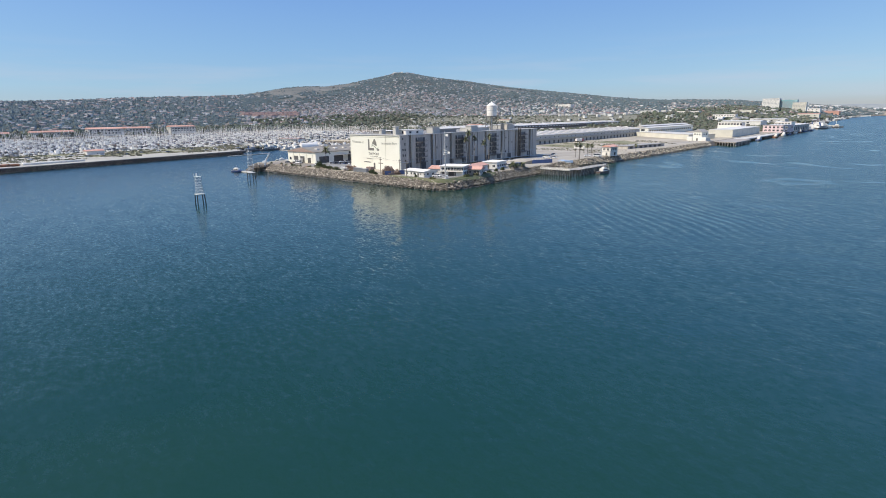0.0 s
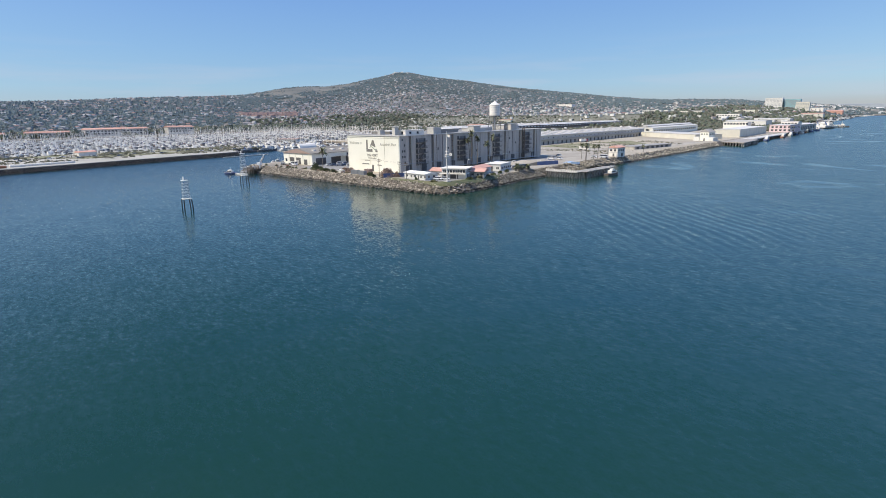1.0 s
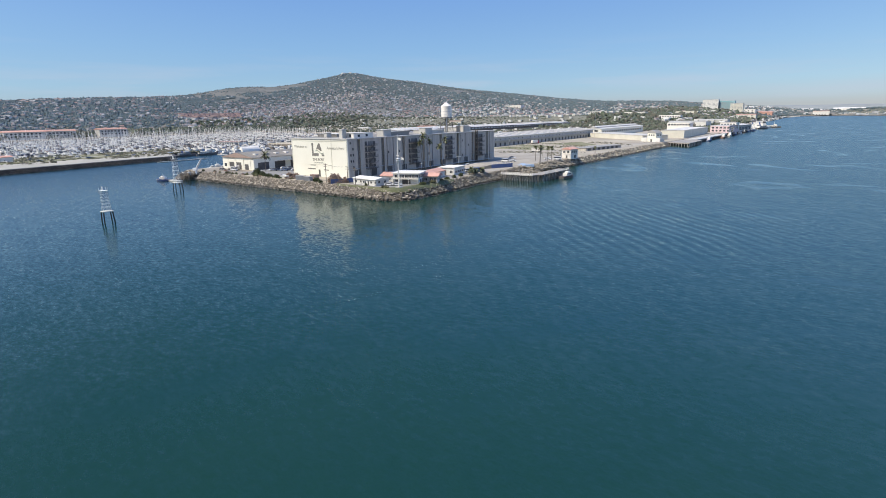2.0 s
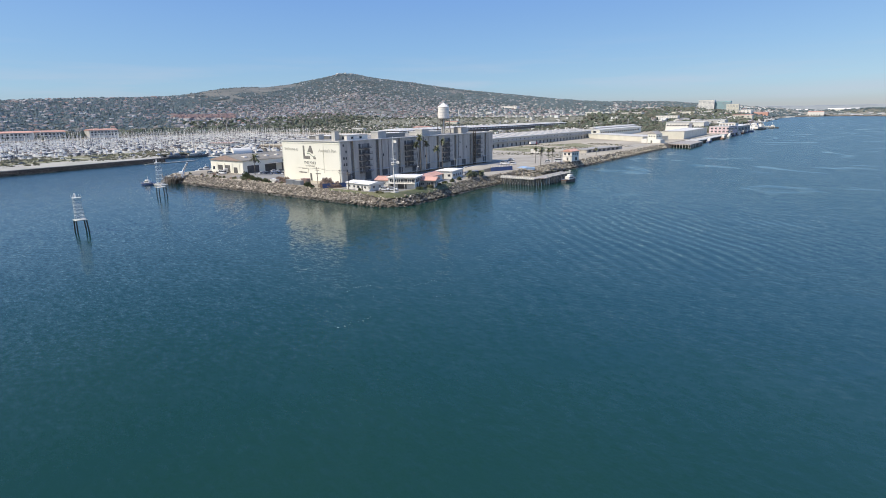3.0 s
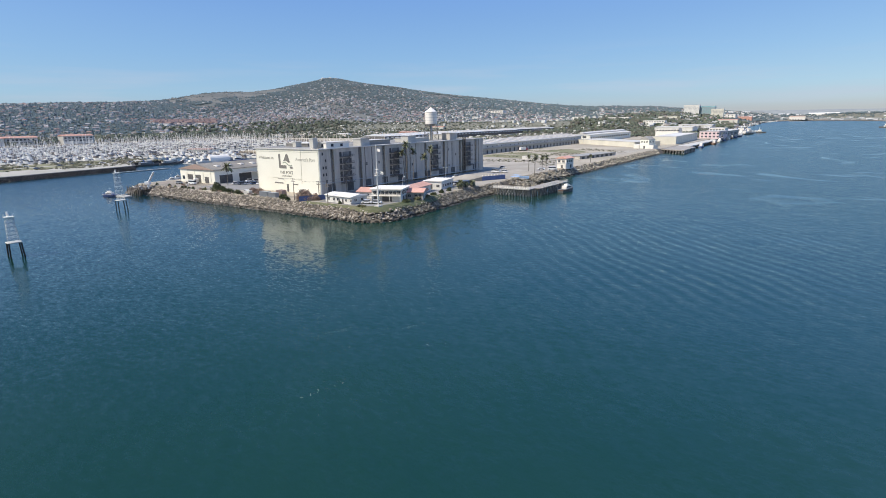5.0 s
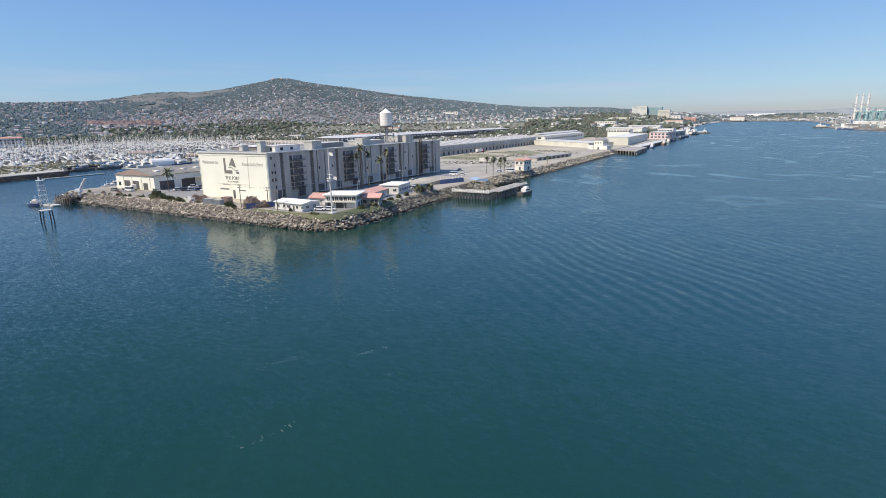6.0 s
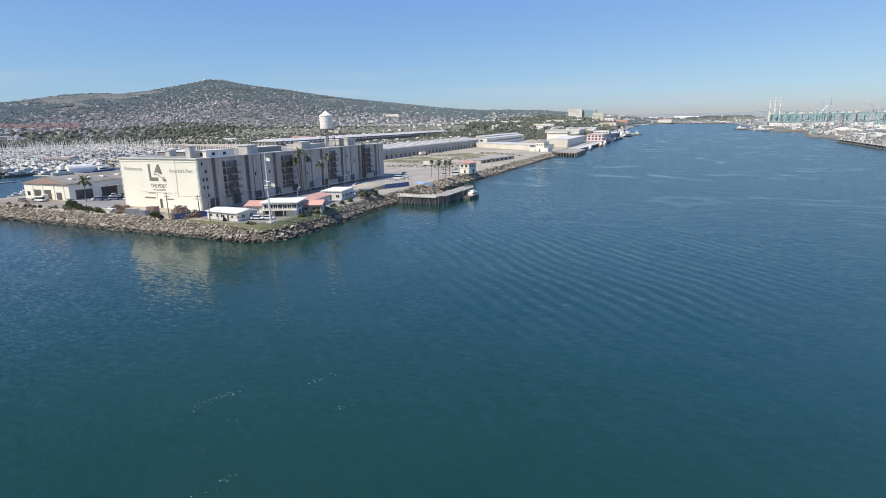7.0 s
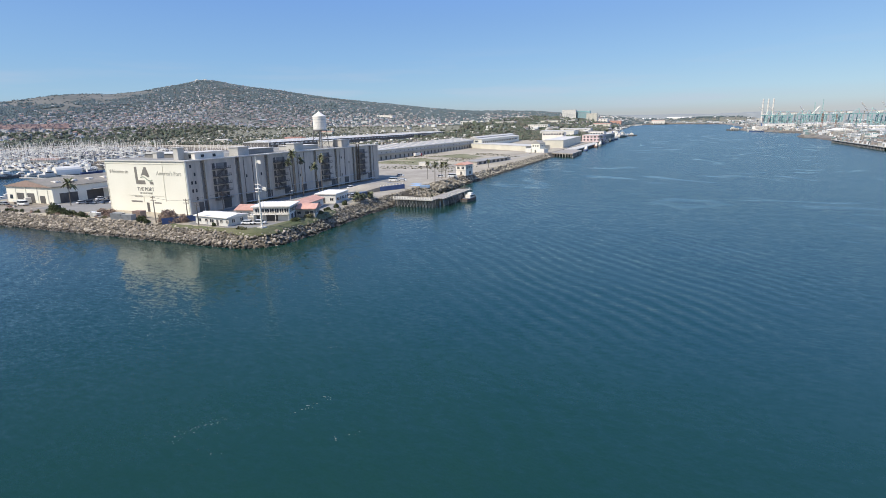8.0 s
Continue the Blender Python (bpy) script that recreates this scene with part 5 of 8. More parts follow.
# ---- things on the point ----
def build_mast():
    p = thing("signal_mast", "tall white signal mast with yardarm and small flags", "mast", pose(47.1, -12.8, GZ))
    bm = bmesh.new()
    rod(bm, (0, 0, 0), (0, 0, 13.5), 0.30, 0.24, 10)
    rod(bm, (0, 0, 13.5), (0, 0, 24.2), 0.20, 0.11, 10)
    part("pole", bm, M["white"], p)
    bm = bmesh.new()
    box(bm, -1.2, 1.2, -1.2, 1.2, -0.1, 0.45)
    part("base", bm, M["pale"], p)
    bm = bmesh.new()
    rod(bm, (-2.4, 1.2, 14.6), (2.4, -1.2, 14.6), 0.10)
    part("yardarm", bm, M["white"], p)
    bm = bmesh.new()
    rod(bm, (0, 0, 12.2), (0, 0, 12.4), 1.1, sides=12)
    for a in range(8):
        t = a * math.pi / 4
        rod(bm, (1.05 * math.cos(t), 1.05 * math.sin(t), 12.4), (1.05 * math.cos(t), 1.05 * math.sin(t), 13.3), 0.04, sides=4)
    rod(bm, (0, 0, 13.2), (0, 0, 13.3), 1.1, sides=12)
    part("crow_nest", bm, M["white"], p)
    for x, z in ((1.6, 12.9), (0.35, 21.6)):
        bm = bmesh.new()
        pts = [(x + 0.45 * k, 0.12 * math.sin(k * 1.3), z - 0.05 * k) for k in range(5)]
        for a, b in zip(pts, pts[1:]):
            v = [bm.verts.new(c) for c in (a, b, (b[0], b[1], b[2] + 1.1), (a[0], a[1], a[2] + 1.1))]
            bm.faces.new(v)
        bmesh.ops.remove_doubles(bm, verts=bm.verts, dist=0.001)
        bmesh.ops.solidify(bm, geom=list(bm.faces), thickness=0.02)
        part("flag", bm, M["white"], p, "pale weathered flag")
    bm = bmesh.new()
    for x in (-2.2, 2.2):
        rod(bm, (x, -x / 2, 14.6), (0, 0, 24), 0.03, sides=4)
        rod(bm, (x, -x / 2, 14.6), (x * 0.5, 0.6, 0.4), 0.03, sides=4)
    part("stay", bm, M["steel"], p)


build_mast()


def build_beacon(x, y, legs_top, top, wide, label):
    b = thing("channel_beacon", label, "beacon", pose(x, y, 0, 0, 0, -6))
    for sx in (-1, 1):
        for sy in (-1, 1):
            bm = bmesh.new()
            rod(bm, (sx * wide * 1.25, sy * wide * 1.25, -4), (sx * wide, sy * wide, legs_top), 0.24, 0.21, 8)
            part("pile", bm, M["rubber"], b, "black tarred pile")
    bm = bmesh.new()
    bevelled(box(bm, -wide - 0.35, wide + 0.35, -wide - 0.35, wide + 0.35, legs_top, legs_top + 0.22), 0.05)
    part("platform", bm, M["pale"], b)
    w0, w1 = wide * 0.85, wide * 0.62
    levels = 6
    dz = (top - 0.6 - legs_top - 0.45) / levels
    for sx, sy in ((1, 1), (1, -1), (-1, 1), (-1, -1)):
        bm = bmesh.new()
        rod(bm, (sx * w0, sy * w0, legs_top + 0.4), (sx * w1, sy * w1, top - 0.6), 0.06, 0.05)
        part("tower_leg", bm, M["steel"], b)
    for k in range(levels):
        za, zb = legs_top + 0.45 + k * dz, legs_top + 0.45 + (k + 1) * dz
        ra, rb = w0 + (w1 - w0) * k / levels, w0 + (w1 - w0) * (k + 1) / levels
        for a, c in (((1, 1), (1, -1)), ((1, -1), (-1, -1)), ((-1, -1), (-1, 1)), ((-1, 1), (1, 1))):
            for p0, p1 in (((a[0] * ra, a[1] * ra, za), (c[0] * rb, c[1] * rb, zb)), ((c[0] * ra, c[1] * ra, za), (a[0] * rb, a[1] * rb, zb)), ((a[0] * rb, a[1] * rb, zb), (c[0] * rb, c[1] * rb, zb))):
                part("brace", rod(bmesh.new(), p0, p1, 0.045 if p0[2] == p1[2] else 0.03, sides=4), M["wall" if p0[2] == p1[2] else "steel"], b)
    bm = bmesh.new()
    box(bm, -w1 - 0.3, w1 + 0.3, -w1 - 0.3, w1 + 0.3, top - 0.6, top - 0.45)
    for sx, sy in ((1, 1), (1, -1), (-1, 1), (-1, -1)):
        rod(bm, (sx * (w1 + 0.25), sy * (w1 + 0.25), top - 0.45), (sx * (w1 + 0.25), sy * (w1 + 0.25), top + 0.5), 0.04, sides=4)
    part("lantern_platform", bm, M["wall"], b)
    bm = bmesh.new()
    rod(bm, (-w1 - 0.3, 0, top - 0.45), (-w1 - 0.3, 0, top + 0.9), 0.34, 0.26, 8)
    part("lantern", bm, M["white"], b)


build_beacon(-6.8, -115.8, 4.3, 12.6, 1.5, "white lattice channel beacon on dark piles in the water")
build_beacon(-72.0, -56.0, 4.6, 17.6, 1.6, "taller white lattice beacon on dark piles near the dock")


# ---- pier on piles ----
def build_pier():
    p = thing("pier", "timber pier on dark piles with a pale railing", "pier", pose(0, 0, 0))
    for x0, x1, y0, y1 in ((51.6, 72.2, 70.4, 76.6), (67.6, 75.0, 76.6, 114.0)):
        bm = bmesh.new()
        box(bm, x0, x1, y0, y1, 3.6, 3.9)
        part("deck", bm, M["deck"], p, "weathered plank deck")
    pile = mesh_of("pile", rod(bmesh.new(), (0, 0, -4), (0, 0, 3.6), 0.26, 0.23, 7), M["pilegrey"])
    for y in (70.9, 73.2, 75.6):
        for j in range(13):
            placed(pile, "pile", p, pose(52.4 + j * 1.62, y + rng.uniform(-0.2, 0.2), 0))
    for x in (74.4, 71.4, 68.2):
        for j in range(18):
            placed(pile, "pile", p, pose(x + rng.uniform(-0.2, 0.2), 78.6 + j * 2.0 + rng.uniform(-0.3, 0.3), 0, rng.uniform(-2, 2), rng.uniform(-2, 2), 0))
    brace = mesh_of("brace", rod(bmesh.new(), (0, 0, 0.2), (1.8, 0, 3.5), 0.1, sides=4), M["pilepale"])
    for j in range(12):
        placed(brace, "brace", p, pose(52.4 + j * 1.62, 70.7, 0))
    for j in range(17):
        placed(brace, "brace", p, pose(74.7, 78.6 + j * 2.0, 0, 0, 0, 90))
    cap = bmesh.new()
    box(cap, 51.5, 72.3, 70.1, 70.39, 3.55, 3.98)
    part("fender_beam", cap, M["pale"], p)
    cap = bmesh.new()
    box(cap, 75.01, 75.3, 79.0, 114.0, 3.6, 3.98)
    part("fender_beam", cap, M["deck"], p)
    post = mesh_of("rail_post", box(bmesh.new(), -0.09, 0.09, -0.09, 0.09, 3.9, 5.1), M["white"])
    for j in range(16):
        placed(post, "rail_post", p, pose(51.9 + j * 1.34, 70.6, 0))
    for j in range(23):
        placed(post, "rail_post", p, pose(74.8, 79.3 + j * 1.5, 0))
    for zz in (4.15, 4.55, 4.95):
        bm = bmesh.new()
        box(bm, 51.7, 72.0, 70.56, 70.64, zz, zz + 0.16)
        part("rail", bm, M["white"], p)
    for zz in (4.4, 4.95):
        bm = bmesh.new()
        box(bm, 74.76, 74.84, 79.2, 113.5, zz, zz + 0.12)
        part("rail", bm, M["pale"], p)


build_pier()
# rubble bank behind the pier
rubble = thing("rubble_bank", "heap of grey-brown broken rock behind the pier", "rock heap", kind="structure")
verts, faces = [], []
for k in range(760):
    y = rng.uniform(86, 150)
    x = rng.uniform(47.5, 66.0 if y < 112 else 57)
    zz = GZ + 0.1 - max(0, x - 50) * 0.36 + rng.uniform(-0.3, 0.5)
    m = Matrix.LocRotScale((x, y, zz), Euler((rng.uniform(-0.5, 0.5), rng.uniform(-0.5, 0.5), rng.uniform(0, 6))), (rng.uniform(0.5, 1.0),) * 3)
    me = rng.choice(LIT_ROCKS)
    b0 = len(verts)
    verts += [tuple(m @ v.co) for v in me.vertices]
    faces += [tuple(b0 + i for i in p.vertices) for p in me.polygons]
ob = new("rocks", raw("rocks", verts, faces, M["litrock"]))
ob.parent = rubble
tagged(ob, kind="stuff")


# ---- boats ----
def hull(bm, length, beam, z0, z1, stern=0.8, sheer=0.25):
    """A hull by cross-sections, with pointed bow along +x."""
    secs = []
    for t, b in ((0, stern), (0.25, 1.0), (0.55, 1.0), (0.8, 0.62), (1.0, 0.04)):
        x = (t - 0.5) * length
        zt = z1 + sheer * (t ** 2) * (z1 - z0)
        hb = beam / 2 * b
        secs.append([bm.verts.new(c) for c in ((x, -hb, zt), (x * 0.97, -hb * 0.8, z0), (x * 0.97, hb * 0.8, z0), (x, hb, zt))])
    for a, b in zip(secs, secs[1:]):
        for k in range(4):
            j = (k + 1) % 4
            bm.faces.new((a[k], b[k], b[j], a[j]))
    bm.faces.new(secs[0])
    bm.faces.new(secs[-1][::-1])
    return bm


def motor_boat(name, label, length, beam, m, body="white", stripe=None, group=""):
    b = thing(name, label, "boat", m, group)
    part("hull", hull(bmesh.new(), length, beam, -0.35, length * 0.12), M[body], b)
    z = length * 0.12
    if stripe:
        part("rubbing_strake", hull(bmesh.new(), length * 1.01, beam * 1.03, z * 0.55, z * 0.85, sheer=0.5), M[stripe], b)
    bm = bmesh.new()
    box(bm, -length * 0.22, length * 0.2, -beam * 0.34, beam * 0.34, z * 0.95, z + length * 0.13)
    cabin = part("cabin", bevelled(bm, 0.12), M["white"], b)
    bm = bmesh.new()
    box(bm, -length * 0.18, length * 0.16, -beam * 0.35, beam * 0.35, z + length * 0.06, z + length * 0.11)
    part("window_band", bm, M["glass"], cabin)
    bm = bmesh.new()
    box(bm, -length * 0.1, length * 0.1, -beam * 0.25, beam * 0.25, z + length * 0.13, z + length * 0.2)
    part("wheelhouse", bevelled(bm, 0.1), M["white"], b)
    bm = bmesh.new()
    rod(bm, (-length * 0.05, 0, z + length * 0.2), (-length * 0.05, 0, z + length * 0.42), 0.06, 0.04)
    rod(bm, (-length * 0.05, -beam * 0.2, z + length * 0.33), (-length * 0.05, beam * 0.2, z + length * 0.33), 0.04)
    part("mast", bm, M["white"], b)
    return b


motor_boat("pilot_boat", "dark-hulled pilot boat with white cabin moored at the pier", 12.5, 4.2, pose(79.6, 100.0, 0, 0, 0, 82), "iron", "rust")
motor_boat("workboat", "white and blue workboat moored beside the landing stage", 9.4, 3.2, pose(-131.0, -35.6, 0, 0, 0, 205), "navy", "white")
motor_boat("launch", "small white launch moored by the gabled shed", 8.0, 2.8, pose(-133.0, -6.0, 0.2, 0, 0, 70))

# ---- landing stage with crane ----
def build_landing():
    p = thing("landing_stage", "old timber landing stage on dark piles", "jetty", pose(-124.0, -26.0, 0))
    bm = bmesh.new()
    for j in range(19):
        x = -7 + j * 0.76
        box(bm, x, x + rng.uniform(0.5, 0.7), -0.5 + rng.uniform(0, 1.6), 9.5 - rng.uniform(0, 1.2), 2.9, 3.12 + rng.uniform(0, 0.12))
    for y in (0.4, 3.0, 5.6, 8.2):
        box(bm, -6.9, 7.3, y, y + 0.35, 2.5, 2.9)
    part("deck", bm, M["timber"], p)
    pile = mesh_of("pile", rod(bmesh.new(), (0, 0, -4), (0, 0, 4.2), 0.32, 0.28, 7), M["timber"])
    for j in range(7):
        for i in range(4):
            placed(pile, "pile", p, pose(-6.6 + j * 2.25 + rng.uniform(-0.3, 0.3), -0.2 + i * 2.9, rng.uniform(-0.6, 1.0), rng.uniform(-4, 4), rng.uniform(-4, 4), 0))
    for k in range(70):
        x, y = rng.uniform(-6, 6.4), rng.uniform(0.8, 8)
        s = rng.uniform(0.25, 0.8)
        bm = bmesh.new()
        bevelled(box(bm, x - s, x + s, y - s * 0.7, y + s * 0.7, 3.3, 3.3 + s * 1.3), 0.05)
        part("crate", bm, M[rng.choice(("timber", "iron", "wall", "cargrey", "deck", "iron", "dark"))], p)
    bm = bmesh.new()
    for sx in (-0.7, 0.7):
        rod(bm, (1.5 + sx, -7.5, 0.7), (3.5 + sx, 0.2, 3.3), 0.12, sides=4)
    for j in range(14):
        t = (j + 0.5) / 14
        box(bm, 0.8 + 2 * t, 2.2 + 2 * t, -7.6 + 7.7 * t, -7.2 + 7.7 * t, 0.74 + 2.6 * t, 0.82 + 2.6 * t)
    part("gangway", bm, M["timber"], p)
    bm = bmesh.new()
    box(bm, -3, 7.5, -8.5, -4.6, 0.05, 0.65)
    part("float", bm, M["pale"], p, "low pale floating pontoon")
    c = thing("dock_crane", "white jib crane standing on the landing stage", "crane", pose(-118.0, -20.5, 3.3, 0, 0, 30) @ Matrix.Scale(1.0, 4))
    bm = bmesh.new()
    rod(bm, (0, 0, 0), (0, 0, 2.6), 0.8, 0.6, 10)
    part("pedestal", bm, M["carpaint"], c)
    bm = bmesh.new()
    bevelled(box(bm, -1.6, 1.2, -1.0, 1.0, 2.4, 4.0), 0.1)
    part("machinery_house", bm, M["carpaint"], c)
    bm = bmesh.new()
    for sy in (-0.45, 0.45):
        rod(bm, (0.4, sy, 3.6), (4.2, sy * 0.3, 9.4), 0.46, 0.34)
    for k in range(6):
        t = k / 6
        rod(bm, (0.4 + 3.8 * t, -0.45 * (1 - 0.7 * t), 3.6 + 5.8 * t), (0.4 + 3.8 * (t + 0.1), 0.45 * (1 - 0.7 * t), 3.6 + 5.8 * (t + 0.1)), 0.1, sides=4)
    part("jib", bm, M["carpaint"], c)
    bm = bmesh.new()
    rod(bm, (4.2, 0, 9.3), (4.2, 0, 5.5), 0.05, sides=4)
    part("hoist_rope", bm, M["iron"], c)


build_landing()


# ---- marina ----
def sail_boat(label, m, length=10.0, cover="navy"):
    b = thing("sailboat", label, "sailboat", m, "boats in the marina")
    part("hull", hull(bmesh.new(), length, length * 0.3, -0.3, length * 0.1), M["white"], b)
    bm = bmesh.new()
    bevelled(box(bm, -length * 0.12, length * 0.22, -length * 0.085, length * 0.085, length * 0.09, length * 0.155), 0.1)
    part("coachroof", bm, M["white"], b)
    bm = bmesh.new()
    rod(bm, (length * 0.1, 0, length * 0.1), (length * 0.1, 0, length * 1.35), 0.11, 0.07)
    rod(bm, (length * 0.1, -0.9, length * 0.8), (length * 0.1, 0.9, length * 0.8), 0.04)
    part("mast", bm, M["white"], b)
    bm = bmesh.new()
    rod(bm, (length * 0.1, 0, length * 0.22), (-length * 0.34, 0, length * 0.22), 0.2, 0.15)
    part("boom", bm, M[cover], b)
    return b


first = sail_boat("white sailboat with a navy sail cover in its berth", pose(-452, 40, 0, 0, 0, 0), 10.5)
second = sail_boat("white sailboat with a pale sail cover in its berth", pose(-452, 46, 0, 0, 0, 180), 11.5, "inkpale")
third = motor_boat("motor_cruiser", "white motor cruiser in its berth", 11.0, 3.8, pose(-452, 52, 0, 0, 0, 0), group="boats in the marina")
for row, x in enumerate((-452, -470)):
    for k in range(62):
        y = -300 + k * 8.2 + rng.uniform(-0.6, 0.6)
        if row == 0 and 36 < y < 56 or rng.random() < 0.12:
            continue
        copy_thing(rng.choice((first, second, third, first)), pose(x + rng.uniform(-1, 1), y, 0, 0, 0, 0 if row else 180))

boxes_v = np.array([(-0.5, -0.5, 0), (0.5, -0.5, 0), (0.5, 0.5, 0), (-0.5, 0.5, 0), (-0.5, -0.5, 1), (0.5, -0.5, 1), (0.5, 0.5, 1), (-0.5, 0.5, 1)])
boxes_f = np.array([(4, 5, 6, 7), (0, 1, 5, 4), (1, 2, 6, 5), (2, 3, 7, 6), (3, 0, 4, 7)])


class Heap:
    """Many small solids gathered into one mesh."""

    def __init__(self):
        self.v, self.f, self.n = [], [], 0

    def add(self, verts, faces, place, size, turn=0.0):
        c, s = math.cos(turn), math.sin(turn)
        p = np.asarray(verts) * np.asarray(size)
        q = np.stack([p[:, 0] * c - p[:, 1] * s, p[:, 0] * s + p[:, 1] * c, p[:, 2]], 1) + np.asarray(place)
        self.v.append(q)
        self.f += [tuple(int(i) + self.n for i in f) for f in faces]
        self.n += len(q)

    def add_many(self, verts, faces, places, sizes, turns, wobble=None):
        n, k = len(places), len(verts)
        p = np.asarray(verts)[None] * sizes[:, None, :]
        if wobble is not None:
            p = p * wobble[:, :, None]
        c, s = np.cos(turns)[:, None], np.sin(turns)[:, None]
        q = np.stack([p[..., 0] * c - p[..., 1] * s, p[..., 0] * s + p[..., 1] * c, p[..., 2]], -1) + places[:, None, :]
        self.v.append(q.reshape(-1, 3))
        base = self.n + k * np.arange(n)
        for f in faces:
            self.f += (np.array(f)[None] + base[:, None]).tolist()
        self.n += n * k

    def make(self, name, material, label, category, parent=None):
        ob = new(name, raw(name, np.concatenate(self.v).tolist(), self.f, material))
        if parent:
            ob.parent = parent
            return tagged(ob, kind="stuff")
        return tagged(ob, label, category, kind="stuff")


hull_v = np.array([(-0.5, -0.4, 0), (0.25, -0.5, 0), (0.5, 0, 0), (0.25, 0.5, 0), (-0.5, 0.4, 0), (-0.5, -0.42, 1), (0.25, -0.5, 1), (0.52, 0, 1.15), (0.25, 0.5, 1), (-0.5, 0.42, 1)])
hull_f = [(5, 6, 7, 8, 9), (0, 1, 6, 5), (1, 2, 7, 6), (2, 3, 8, 7), (3, 4, 9, 8), (4, 0, 5, 9)]
mast_v = np.array([(-0.5, -0.4, 0), (0.5, -0.4, 0), (0, 0.5, 0), (-0.5, -0.4, 1), (0.5, -0.4, 1), (0, 0.5, 1)])
mast_f = [(0, 1, 4, 3), (1, 2, 5, 4), (2, 0, 3, 5), (3, 4, 5)]

far_boats, masts, docks, covers = Heap(), Heap(), Heap(), Heap()


def moor(x, y, size, turn):
    """One boat of the crowd: hull, coachroof, often a mast and a boom cover."""
    far_boats.add(hull_v, hull_f, (x, y, 0), (size, size * 0.31, size * 0.14), turn)
    far_boats.add(boxes_v, boxes_f, (x, y, size * 0.13), (size * rng.uniform(0.3, 0.5), size * 0.22, size * rng.uniform(0.06, 0.17)), turn)
    if rng.random() < 0.55:
        masts.add(mast_v, mast_f, (x, y, 1.0), (0.25, 0.25, size * rng.uniform(0.85, 1.45) * (1.35 if rng.random() < 0.08 else 1.0)))
        covers.add(boxes_v, boxes_f, (x - size * 0.2 * math.cos(turn), y - size * 0.2 * math.sin(turn), size * 0.24), (size * 0.4, 0.5, 0.6), turn)


x = -500.0
while x > -1000:
    gap = 27.0
    y0, y1 = -620.0, lerp_table(x, BASIN_NORTH) - 22
    if y0 < y1 - 40:
        docks.add(boxes_v, boxes_f, (x - 7, (y0 + y1) / 2, 0.2), (2.4, y1 - y0, 0.5))
    y = y0
    while y < y1:
        y += rng.uniform(4.2, 6.0)
        # cross fairways between the groups of berths
        if x > -560 and y > 230 or (y + 620) % 210 < 16 or rng.random() < 0.10:
            continue
        size = rng.uniform(9.5, 15)
        moor(x + rng.uniform(-1, 1), y, size, rng.uniform(-0.05, 0.05))
        if rng.random() < 0.9:
            size = rng.uniform(9.5, 15)
            moor(x - 13 + rng.uniform(-1, 1), y, size, math.pi + rng.uniform(-0.05, 0.05))
    x -= gap
# berths between the mole and the sheds
x = -345.0
while x > -500:
    docks.add(boxes_v, boxes_f, (x - 9, 330, 0.2), (2.2, 330, 0.5))
    y = 165.0
    while y < 490:
        y += rng.uniform(5, 8)
        if rng.random() < 0.12:
            continue
        moor(x + rng.uniform(-1, 1), y, rng.uniform(8, 14), rng.choice((0, math.pi)))
    x -= 19.0
far_boats.make("moored_boats", M["boats"], "hundreds of white boats moored in rows", "boats")
masts.make("masts", M["white"], "thicket of pale sailboat masts", "masts")
covers.make("sail_covers", palette("sail_cover_cloth", [(0.05, 0.08, 0.18), (0.62, 0.58, 0.5), (0.04, 0.06, 0.12), (0.2, 0.12, 0.08), (0.07, 0.08, 0.08)]), "dark blue and tan covers over sailboat booms", "sail covers")
docks.make("docks", M["pale"], "long floating marina docks", "docks")

# ---- houses and trees of the town and hill ----
house_v = np.array([(-0.5, -0.5, -0.6), (0.5, -0.5, -0.6), (0.5, 0.5, -0.6), (-0.5, 0.5, -0.6), (-0.5, -0.5, 1), (0.5, -0.5, 1), (0.5, 0.5, 1), (-0.5, 0.5, 1)])
house_f = [(0, 1, 5, 4), (1, 2, 6, 5), (2, 3, 7, 6), (3, 0, 4, 7)]
roof_v = np.array([(-0.56, -0.56, 0), (0.56, -0.56, 0), (0.56, 0.56, 0), (-0.56, 0.56, 0), (-0.45, 0, 1), (0.45, 0, 1)])
roof_f = [(0, 1, 5, 4), (1, 2, 5), (2, 3, 4, 5), (3, 0, 4)]
phi = (1 + 5 ** 0.5) / 2
ico_v = np.array([(-1, phi, 0), (1, phi, 0), (-1, -phi, 0), (1, -phi, 0), (0, -1, phi), (0, 1, phi), (0, -1, -phi), (0, 1, -phi), (phi, 0, -1), (phi, 0, 1), (-phi, 0, -1), (-phi, 0, 1)]) / 1.9
ico_f = [(0, 11, 5), (0, 5, 1), (0, 1, 7), (0, 7, 10), (0, 10, 11), (1, 5, 9), (5, 11, 4), (11, 10, 2), (10, 7, 6), (7, 1, 8), (3, 9, 4), (3, 4, 2), (3, 2, 6), (3, 6, 8), (3, 8, 9), (4, 9, 5), (2, 4, 11), (6, 2, 10), (8, 6, 7), (9, 8, 1)]


# rough low crown for far trees
crown_v = np.array([(1, 0, 0), (0, 1, 0), (-1, 0, 0), (0, -1, 0), (0, 0, 1), (0, 0, -0.8)])
crown_f = [(0, 1, 4), (1, 2, 4), (2, 3, 4), (3, 0, 4), (1, 0, 5), (2, 1, 5), (3, 2, 5), (0, 3, 5)]

RA, RD = np.array([r[0] for r in RIDGE]), np.array([r[1] for r in RIDGE])
BY, BX = np.array([r[0] for r in BASIN_WEST]), np.array([r[1] for r in BASIN_WEST])


